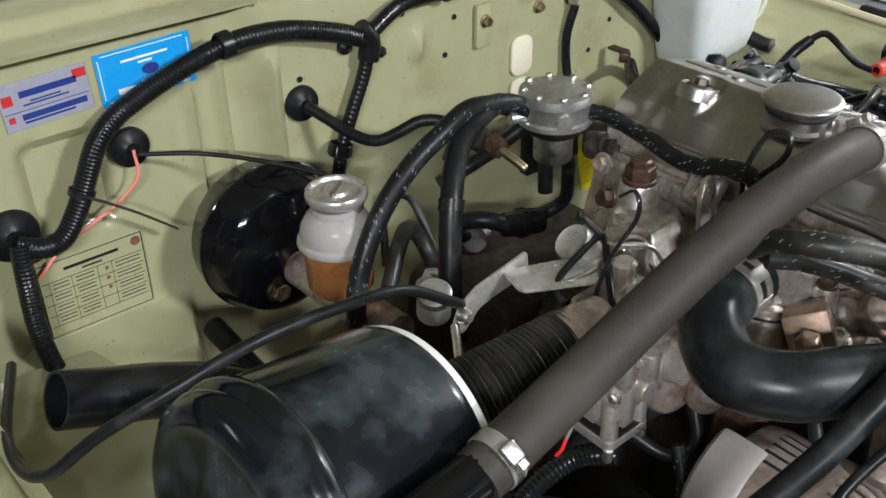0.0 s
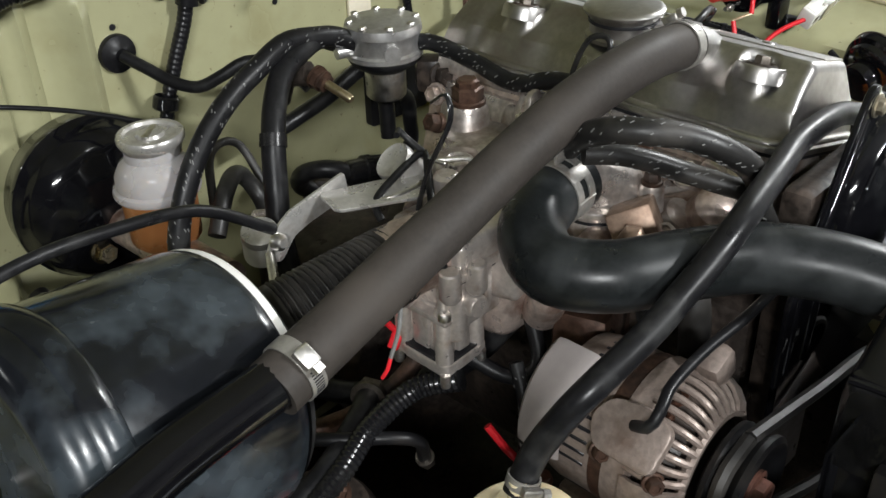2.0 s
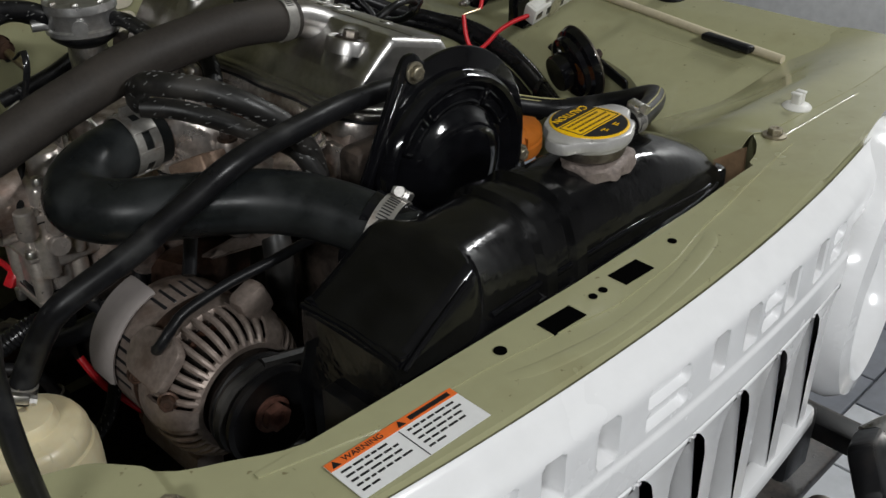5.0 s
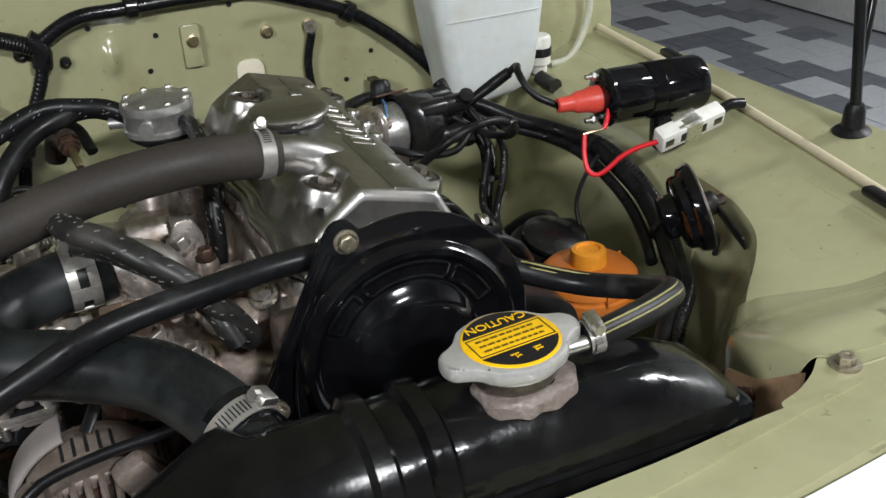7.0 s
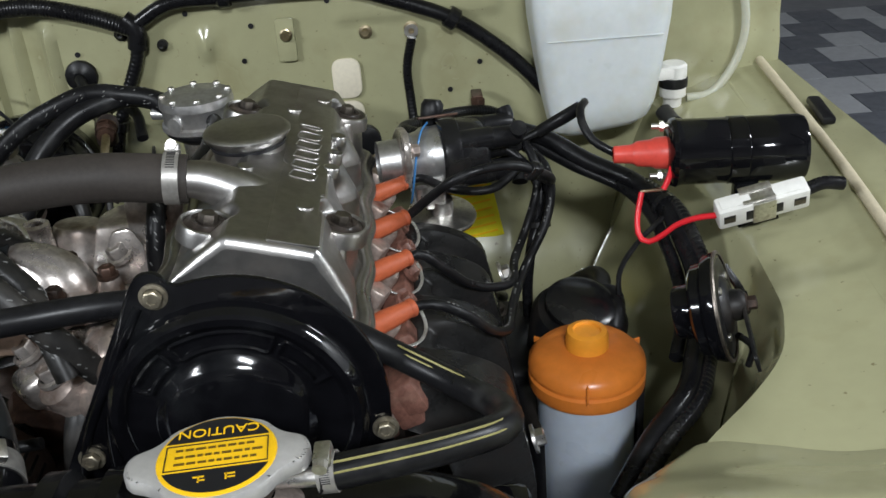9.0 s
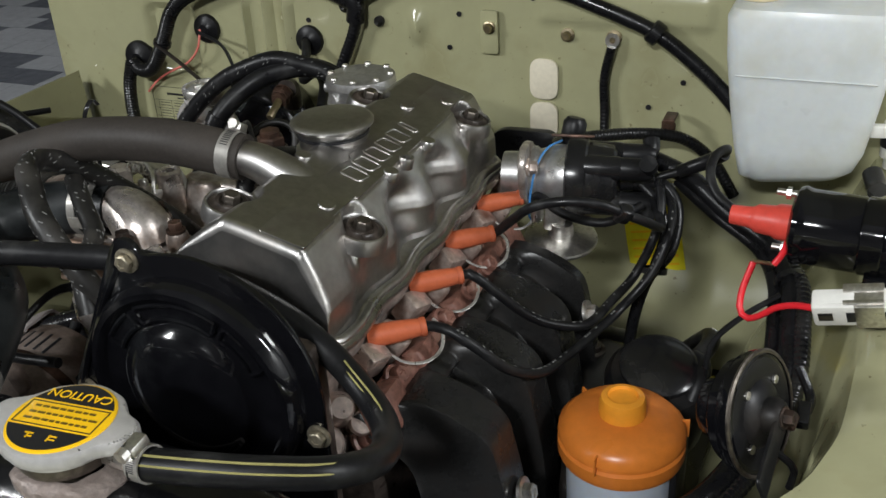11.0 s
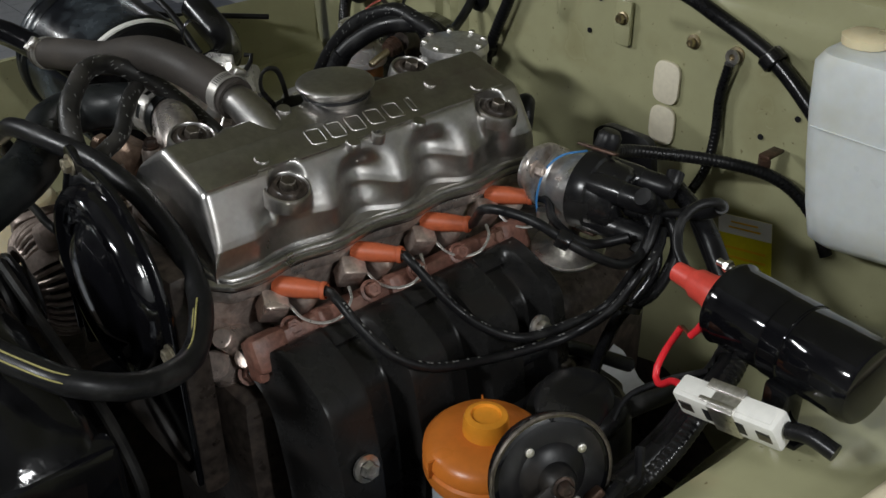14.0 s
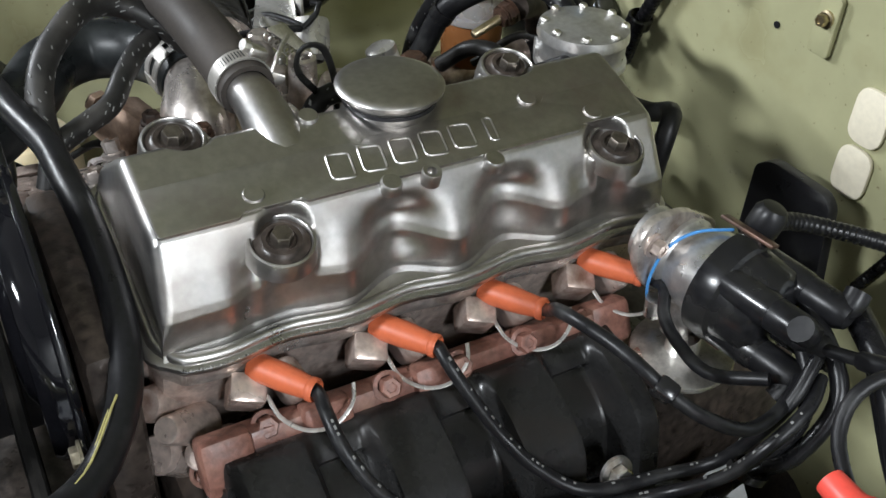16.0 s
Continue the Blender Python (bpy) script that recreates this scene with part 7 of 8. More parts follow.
    part("lower_stub", lathe([(0.018, -0.03), (0.024, -0.02), (0.024, 0.012), (0.016, 0.020), (0, 0.021)], facing((-0.119, 0.37, 0.735), (-0.5, -0.6, 0.5)), 24), GRIME, v)
    ty = thing("cable_tie", (-0.300, 0.02, 0.95), "black cable tie looped round the linkage", "cable tie")
    part("strap", tube([(-0.296, 0.0, 1.02), (-0.292, -0.012, 1.028), (-0.297, -0.02, 1.01), (-0.305, -0.005, 0.97), (-0.315, 0.0, 0.93), (-0.33, -0.02, 0.90)], 0.003, 8, 0.005, flat=0.4), PLASTIC_BLACK, ty)
    loop = thing("cable_tie", (-0.12, 0.02, 1.0), "black cable tie with a tall loop", "cable tie")
    part("strap", tube([(-0.118, 0.0, 0.95), (-0.118, 0.0, 0.985), (-0.112, -0.012, 1.02), (-0.108, -0.03, 1.025), (-0.112, -0.032, 1.005), (-0.12, -0.01, 0.975)], 0.0028, 8, 0.005, flat=0.5), PLASTIC_BLACK, loop)


def firewall_harness():
    h = thing("wiring_harness", (-0.3, 0.44, 0.95), "black taped wiring harness clipped along the firewall", "wiring harness")
    part("main_loom", corrugated([(-0.637, 0.462, 0.897), (-0.619, 0.452, 0.890), (-0.597, 0.450, 0.894), (-0.577, 0.450, 0.920), (-0.562, 0.451, 0.948), (-0.545, 0.451, 0.980), (-0.523, 0.451, 1.001), (-0.493, 0.450, 1.016), (-0.452, 0.447, 1.032), (-0.410, 0.441, 1.046), (-0.375, 0.436, 1.052), (-0.33, 0.432, 1.050), (-0.27, 0.430, 1.034), (-0.225, 0.430, 1.015)], 0.0112, 0.07, 0.004), TAPE, h)
    part("main_loom", tube([(-0.232, 0.430, 1.018), (-0.18, 0.430, 1.045), (-0.12, 0.430, 1.048), (-0.04, 0.431, 1.050), (0.04, 0.432, 1.046), (0.10, 0.432, 1.028), (0.17, 0.433, 1.0), (0.225, 0.430, 0.962), (0.27, 0.425, 0.92), (0.31, 0.41, 0.87)], 0.0092, 14), TAPE, h)
    part("branch", corrugated([(-0.225, 0.432, 1.018), (-0.232, 0.433, 0.98), (-0.255, 0.433, 0.93), (-0.272, 0.432, 0.89), (-0.285, 0.43, 0.84)], 0.0085, 0.08, 0.006), TAPE, h)
    part("branch", corrugated([(-0.638, 0.456, 0.900), (-0.643, 0.446, 0.862), (-0.645, 0.444, 0.805), (-0.637, 0.444, 0.745), (-0.625, 0.43, 0.70)], 0.0105, 0.08, 0.004), TAPE, h)
    part("joint_wrap", tube([(-0.238, 0.430, 1.03), (-0.225, 0.430, 1.016), (-0.228, 0.431, 0.992)], 0.0125, 12), TAPE, h)
    for at, ax in (((-0.40, 0.437, 1.050), (1, 0, 0.1)), ((0.172, 0.433, 0.999), (0.8, 0, -0.55)), ((-0.274, 0.432, 0.893), (0.3, 0, 1)), ((-0.11, 0.430, 1.049), (1, 0, 0))):
        part("clip", lathe([(0.0125, -0.008), (0.0145, -0.006), (0.0145, 0.006), (0.0125, 0.008)], facing(at, ax), 20), PLASTIC_BLACK, h)
    tie = part("tie", lathe([(0.0118, -0.003), (0.0135, -0.003), (0.0135, 0.003), (0.0118, 0.003)], facing((-0.569, 0.451, 0.935), (0.4, 0, 1)), 20), PLASTIC_BLACK, h)
    part("tie_tail", tube([(-0.572, 0.438, 0.938), (-0.527, 0.442, 0.903), (-0.481, 0.446, 0.862)], 0.0052, 8, 0.01, flat=0.25), RUBBER_GREY, tie)
    part("pink_lead", tube([(-0.505, 0.462, 0.957), (-0.509, 0.455, 0.93), (-0.535, 0.460, 0.905), (-0.571, 0.463, 0.888), (-0.60, 0.466, 0.872), (-0.625, 0.466, 0.850)], 0.0018, 7), PINK_WIRE, h)
    e = thing("earth_lead", (0.11, 0.44, 0.9), "black sheathed lead bolted to the firewall", "lead")
    part("sheath", corrugated([(0.119, 0.436, 0.978), (0.110, 0.440, 0.935), (0.112, 0.438, 0.887), (0.113, 0.425, 0.845), (0.10, 0.404, 0.80)], 0.0062, 0.08, 0.005), TAPE, e)
    part("ring_terminal", lathe([(0.004, 0), (0.009, 0), (0.009, 0.002), (0.004, 0.002), (0.004, 0)], facing((0.119, 0.440, 0.985), (0, -1, 0)), 20), ZINC, e)
    d = thing("distributor_lead", (0.2, 0.41, 0.88), "black sheathed lead from distributor to firewall clip", "lead")
    part("sheath", corrugated([(0.14, 0.21, 0.925), (0.10, 0.27, 0.915), (0.122, 0.325, 0.903), (0.17, 0.375, 0.893), (0.215, 0.41, 0.878), (0.25, 0.43, 0.845), (0.28, 0.43, 0.80)], 0.0075, 0.08, 0.005), TAPE, d)
    part("clip", merge(rbox(pose(0.198, 0.408, 0.892, 0, 0, 40), 0.012, 0.016, 0.014, 0.002), rbox(pose(0.198, 0.420, 0.900), 0.014, 0.03, 0.004, 0.001)), RUSTY_STEEL, d)


def washer_tank():
    w = thing("washer_tank", (0.35, 0.38, 0.86), "milky white plastic washer fluid tank", "washer tank")
    X0, X1, Y0, Y1 = 0.262, 0.436, 0.338, 0.436
    secs = [(0.860, 0.052, 0.022), (0.863, 0.038, 0.012), (0.872, 0.026, 0.005), (0.90, 0.018, 0.002), (0.95, 0.010, 0.0), (1.00, 0.003, 0.0), (1.045, 0.0, 0.0), (1.055, 0.006, 0.004), (1.058, 0.016, 0.012)]
    rows = []
    for z, ix, iy in secs:
        o = rounded([(X0 + ix, Y0 + iy), (X1 - ix, Y0 + iy), (X1 - ix, Y1 - iy), (X0 + ix, Y1 - iy)], 0.022, 6)
        rows.append([(x, y, z + (0.012 * (x - 0.35) / 0.09 if z < 0.88 else 0)) for x, y in o])
    bm = sheet(rows, closed=True)
    bm.verts.ensure_lookup_table()
    k = len(rows[0])
    bm.faces.new([bm.verts[i] for i in range(k)][::-1])
    bm.faces.new([bm.verts[i] for i in range((len(rows) - 1) * k, len(rows) * k)])
    part("bottle", bm, TANK_WHITE, w)
    part("filler_neck", lathe([(0.020, 0.0), (0.020, 0.004), (0.022, 0.004), (0.023, 0.012), (0.018, 0.015), (0, 0.015)], pose(0.292, 0.385, 1.055), 30), TANK_CREAM, w, "cream filler cap")
    part("mount_plate", rbox(pose(0.40, 0.437, 1.08), 0.08, 0.005, 0.09, 0.002), WHITE_PLASTIC, w)
    for z in (1.075, 1.105):
        part("mount_bolt", hex_bolt((0.40, 0.434, z), (0, -1, 0), 0.007, 0.008, 1.6), ZINC, w)
    part("pump", merge(lathe([(0.017, 0), (0.017, 0.04), (0.014, 0.043), (0, 0.043)], facing((0.452, 0.40, 0.885), (0, 0, 1)), 24), lathe([(0.012, -0.014), (0.012, 0.0), (0.017, 0.002)], facing((0.452, 0.40, 0.885), (0, 0, 1)), 20)), WHITE_PLASTIC, w, "white washer pump")
    part("nozzle", tube([(0.43, 0.36, 0.878), (0.435, 0.34, 0.872), (0.437, 0.325, 0.872)], 0.011, 14, 0.005), PLASTIC_BLACK, w)
    part("washer_hose", tube([(0.470, 0.398, 0.880), (0.505, 0.400, 0.885), (0.535, 0.405, 0.925), (0.545, 0.41, 0.975), (0.535, 0.42, 1.04)], 0.0055, 10), CLEAR_HOSE, w, "milky clear washer hose")
    part("pump_band", lathe([(0.0175, 0.012), (0.0185, 0.013), (0.0185, 0.024), (0.0175, 0.025)], pose(0.452, 0.40, 0.885), 24), RUBBER, w)
    part("pump_bracket", rbox(pose(0.440, 0.388, 0.918, 0, 0, 10), 0.05, 0.012, 0.014, 0.002), WHITE_PLASTIC, w)
    seam = [(0.278, 0.3375), (0.42, 0.3375), (0.428, 0.345), (0.428, 0.43)]
    part("level_line", tube([(x, y - 0.0005, 0.985) for x, y in seam[:2]], 0.0007, 6, 0.01), TANK_WHITE, w)


def distributor():
    d = thing("distributor", (0.14, 0.17, 0.9), "aluminium distributor with a black cap and leads", "distributor")
    A = Vector((0.090, 0.173, 0.917))
    ax = Vector((0.985, 0.15, 0.0)).normalized()
    m = facing(A, ax)
    part("housing", lathe([(0.023, -0.02), (0.024, 0.004), (0.029, 0.006), (0.030, 0.014), (0.027, 0.017), (0.029, 0.024), (0.0325, 0.030), (0.0325, 0.048)], m, 40), ALU_CLEAN, d)
    part("mounting_flange", prism(rounded([(-0.030, -0.030), (0.030, -0.030), (0.034, 0.02), (0.022, 0.052), (0.006, 0.058), (-0.012, 0.050), (-0.032, 0.02)], 0.012, 5), facing(A + ax * 0.002, ax, 62), 0.008, 0.002), ALU, d)
    cap = part("cap", lathe([(0.036, 0.046), (0.0405, 0.048), (0.0412, 0.060), (0.0395, 0.066), (0.0365, 0.068), (0.034, 0.092), (0.028, 0.098), (0.013, 0.101), (0.012, 0.114), (0, 0.114)], m, 40), PLASTIC_BLACK, d, "glossy black distributor cap")
    for i in range(4):
        part("cap_lobe", lathe([(0.0135, 0.060), (0.0130, 0.098), (0.0105, 0.106), (0, 0.107)], m @ pose(0, 0, 0, 0, 0, 45 + 90 * i) @ pose(0.0265, 0, 0), 18), PLASTIC_BLACK, cap)
    for i in range(4):
        r = m @ pose(0, 0, 0, 0, 0, 45 + 90 * i)
        part("terminal_boot", merge(lathe([(0.0118, 0.100), (0.0118, 0.128), (0.0085, 0.134), (0, 0.134)], r @ pose(0.0265, 0, 0), 18), tube([r @ Vector((0.0265, 0, 0.124)), r @ Vector((0.034, 0, 0.129)), r @ Vector((0.044, 0, 0.128))], 0.0088, 14, 0.004)), RUBBER, cap)
    part("centre_boot", lathe([(0.011, 0.105), (0.0105, 0.132), (0.007, 0.138), (0, 0.138)], m, 20), RUBBER, cap)
    for a in (70, 250):
        r = m @ pose(0, 0, 0, 0, 0, a)
        part("spring_clip", rbox(r @ pose(0.0415, 0, 0.050), 0.003, 0.010, 0.044, 0.001), RUSTY_STEEL, d)
    part("hold_down_bolt", hex_bolt(facing(A + ax * 0.010, ax, 62) @ Vector((0.004, 0.042, 0.0)), ax, 0.0065, 0.010, 1.4), ALU_BROWN, d)
    v = part("vacuum_unit", lathe([(0, -0.016), (0.008, -0.016), (0.010, -0.007), (0.030, -0.005), (0.0375, -0.0028), (0.0385, 0.0), (0.0375, 0.0022), (0.030, 0.0034), (0.024, 0.0042), (0.013, 0.005), (0.012, 0.02), (0, 0.02)], pose(0.134, 0.163, 0.854, 8, 4, 0), 44), ZINC, d, "dull plated vacuum advance unit")
    part("vacuum_link", merge(rbox(pose(0.128, 0.163, 0.882, 0, 6, 10), 0.022, 0.022, 0.035, 0.004), lathe([(0.006, 0), (0.007, 0.016), (0, 0.016)], pose(0.114, 0.145, 0.880), 14)), ZINC, v)
    part("blue_wire", tube([(0.126, 0.192, 0.9505), (0.119, 0.164, 0.9525), (0.113, 0.146, 0.940), (0.108, 0.141, 0.912), (0.104, 0.148, 0.885), (0.102, 0.160, 0.872)], 0.0012, 7, 0.004), BLUE_WIRE, d)
    part("condenser", lathe([(0.0095, -0.03), (0.0105, 0.0), (0.0125, 0.004), (0.0125, 0.018), (0.009, 0.023), (0, 0.024)], facing((0.131, 0.212, 0.945), (0.15, 0.25, 1)), 20), RUBBER, d, "black rubber-capped terminal")


WIRES = [
    [(0.098, -0.110, 0.903), (0.119, -0.112, 0.904), (0.143, -0.109, 0.889), (0.163, -0.092, 0.862), (0.180, -0.062, 0.842), (0.189, -0.012, 0.828), (0.200, 0.038, 0.822), (0.216, 0.083, 0.827), (0.239, 0.109, 0.855), (0.250, 0.128, 0.886), (0.248, 0.158, 0.905), (0.236, 0.178, 0.912)],
    [(0.097, -0.024, 0.904), (0.109, -0.026, 0.906), (0.129, -0.016, 0.884), (0.150, -0.001, 0.858), (0.174, 0.014, 0.843), (0.196, 0.038, 0.834), (0.205, 0.092, 0.829), (0.220, 0.125, 0.842), (0.235, 0.138, 0.880), (0.238, 0.155, 0.905), (0.230, 0.176, 0.925)],
    [(0.097, 0.060, 0.904), (0.118, 0.050, 0.925), (0.140, 0.036, 0.947), (0.163, 0.034, 0.957), (0.188, 0.040, 0.958), (0.207, 0.046, 0.954), (0.224, 0.056, 0.943), (0.240, 0.075, 0.928), (0.246, 0.108, 0.908), (0.238, 0.145, 0.900), (0.226, 0.172, 0.905)],
    [(0.097, 0.146, 0.903), (0.115, 0.150, 0.905), (0.135, 0.135, 0.90), (0.158, 0.130, 0.895), (0.19, 0.130, 0.895), (0.22, 0.15, 0.908)],
]


def ignition():
    for i, P in enumerate(WIRES):
        w = thing("spark_plug_lead", P[0], "black spark plug lead with an orange silicone boot", "spark plug lead", group="spark plug leads")
        end = Vector(P[0])
        start = end + Vector((-0.041, -0.0255, -0.0033))
        d = (end - start).normalized()
        part("boot", lathe([(0.0092, 0), (0.0094, 0.005), (0.0092, 0.024), (0.0082, 0.036), (0.0074, 0.0435), (0.0082, 0.0445), (0.0082, 0.0475), (0.0070, 0.049), (0.005, 0.046)], facing(start, d), 24), ORANGE_BOOT, w, "orange silicone boot")
        part("sheath", tube([tuple(start + d * 0.025)] + P, 0.0046, 12), RUBBER, w)
        if i < 2:
            Q = even(P, 0.004)
            rng = random.Random(i)
            bm = bmesh.new()
            for k in range(4, len(Q) - 8):
                if rng.random() < 0.42:
                    t = (Q[k + 1] - Q[k - 1]).normalized()
                    s = t.cross(Vector((0, 0, 1))).normalized()
                    n = s.cross(t)
                    mm = Matrix(((t.x, s.x, n.x, Q[k].x), (t.y, s.y, n.y, Q[k].y), (t.z, s.z, n.z, Q[k].z), (0, 0, 0, 1)))
                    rbox(mm @ pose(0, 0, 0.0047), rng.uniform(0.0012, 0.003), 0.0016, 0.0004, 0, bm=bm)
            part("print_mark", bm, FLECK, w)["kind"] = "stuff"
    cl = thing("lead_clip", (0.222, 0.055, 0.945), "black plastic spark plug lead separator clip", "clip")
    part("clip_body", rbox(pose(0.222, 0.055, 0.944, 30, 20, 30), 0.014, 0.012, 0.018, 0.003), PLASTIC_BLACK, cl)
    ht = thing("coil_lead", (0.28, 0.15, 0.95), "black looped high-tension lead to the ignition coil", "coil lead")
    part("sheath", tube([(0.222, 0.190, 0.920), (0.250, 0.196, 0.930), (0.274, 0.194, 0.943), (0.290, 0.184, 0.957), (0.293, 0.170, 0.968), (0.285, 0.152, 0.967), (0.284, 0.134, 0.957), (0.292, 0.121, 0.944), (0.305, 0.113, 0.936), (0.318, 0.108, 0.930)], 0.0044, 14), RUBBER, ht)
    part("sleeve", tube([(0.246, 0.196, 0.928), (0.274, 0.194, 0.943), (0.290, 0.184, 0.957)], lambda i, n: 0.0062 + 0.0012 * math.sin(math.pi * i / n), 14), RUBBER, ht)
    c = thing("ignition_coil", (0.43, 0.09, 0.9), "gloss black cylindrical ignition coil with a red boot", "ignition coil")
    L, R = Vector((0.362, 0.094, 0.935)), Vector((0.494, 0.079, 0.936))
    ax = (R - L).normalized()
    m = facing(L, ax)
    n = (R - L).length
    part("can", lathe([(0, -0.001), (0.020, -0.001), (0.028, 0.0), (0.0335, 0.003), (0.035, 0.007), (0.0335, 0.011), (0.033, 0.014), (0.033, n * 0.42), (0.0323, n * 0.43), (0.033, n * 0.44), (0.033, n * 0.56), (0.0323, n * 0.57), (0.033, n * 0.58), (0.033, n - 0.006), (0.031, n - 0.001), (0.026, n), (0, n)], m, 56), BLACK_GLOSS, c)
    part("red_boot", lathe([(0.0165, -0.001), (0.0160, -0.012), (0.0140, -0.016), (0.0128, -0.030), (0.0105, -0.0335), (0.0096, -0.036), (0.0086, -0.053), (0.0050, -0.054)], m, 32), RED_BOOT, c, "stepped red rubber boot")
    for s in (1, -1):
        part("terminal", merge(lathe([(0.003, 0.001), (0.003, -0.016), (0, -0.016)], m @ pose(0.004, 0.027 * s, 0), 12), lathe([(0.0055, -0.004), (0.0055, -0.008), (0.003, -0.008)], m @ pose(0.004, 0.027 * s, 0), 6)), ZINC, c)
    part("bracket", merge(lathe([(0.0328, n * 0.44), (0.0338, n * 0.44), (0.0338, n * 0.56), (0.0328, n * 0.56)], m, 48), rbox(pose(0.436, 0.070, 0.888, 0, 0, -6), 0.024, 0.02, 0.042, 0.003), rbox(pose(0.446, 0.064, 0.872, 0, -13, -6), 0.04, 0.03, 0.004, 0.001)), BLACK_GLOSS, c)
    f = thing("ballast_resistor", (0.42, 0.014, 0.89), "white ceramic ballast resistor with a steel clip", "resistor")
    fm = Matrix.Translation((0.430, 0.010, 0.912)) @ Vector((0.072, -0.002, 0.016)).to_track_quat("X", "Z").to_matrix().to_4x4() @ pose(0, 0, 0, 25)
    part("ceramic_body", merge(rbox(fm, 0.086, 0.020, 0.026, 0.003), rbox(fm @ pose(0, 0, 0.0128), 0.078, 0.012, 0.002, 0.0008)), WHITE_PLASTIC, f)
    part("steel_clip", merge(rbox(fm @ pose(0, 0, 0.0), 0.022, 0.0222, 0.0285, 0.001), rbox(fm @ pose(0, 0.0112, 0), 0.022, 0.0012, 0.020, 0.0005), rbox(fm @ pose(-0.004, 0.008, 0.0148), 0.030, 0.008, 0.0016, 0.0006), rbox(fm @ pose(-0.004, -0.006, 0.0148), 0.030, 0.004, 0.0016, 0.0006)), ZINC, f)
    for x in (-0.034, 0.034):
        part("socket", rbox(fm @ pose(x * 0.97, -0.0099, 0.001), 0.011, 0.001, 0.010, 0), OLD_STEEL, f)
        part("socket_rim", rbox(fm @ pose(x * 0.97, -0.0101, 0.0045), 0.011, 0.0014, 0.002, 0.0004), INK_AND_GAP_BLACK, f)
        # black plates stand in for the dark of the holes beside the clip
        part("slot", rbox(fm @ pose(x * 0.41, -0.0099, 0.0), 0.007, 0.001, 0.013, 0.0004), INK_AND_GAP_BLACK, f)
    part("tail_lead", tube([fm @ Vector((0.044, 0.002, 0)), fm @ Vector((0.06, 0.004, 0.0)), fm @ Vector((0.078, 0.002, -0.006))], 0.0065, 10, 0.004), TAPE, f)
    r = thing("red_wire", (0.35, 0.05, 0.88), "bright red wire from resistor to coil", "wire")
    part("sheath", tube([(0.390, 0.012, 0.902), (0.374, 0.027, 0.893), (0.359, 0.039, 0.881), (0.347, 0.046, 0.867), (0.336, 0.054, 0.857), (0.328, 0.061, 0.861), (0.328, 0.070, 0.877), (0.334, 0.080, 0.900)], 0.0030, 10), RED_WIRE, r)
    part("upper_sheath", tube([(0.352, 0.066, 0.908), (0.358, 0.069, 0.918), (0.361, 0.070, 0.93)], 0.0030, 10), RED_WIRE, r)
    part("bare_link", tube([(0.334, 0.082, 0.900), (0.342, 0.076, 0.903), (0.352, 0.066, 0.908)], 0.0018, 8), YZINC, r)


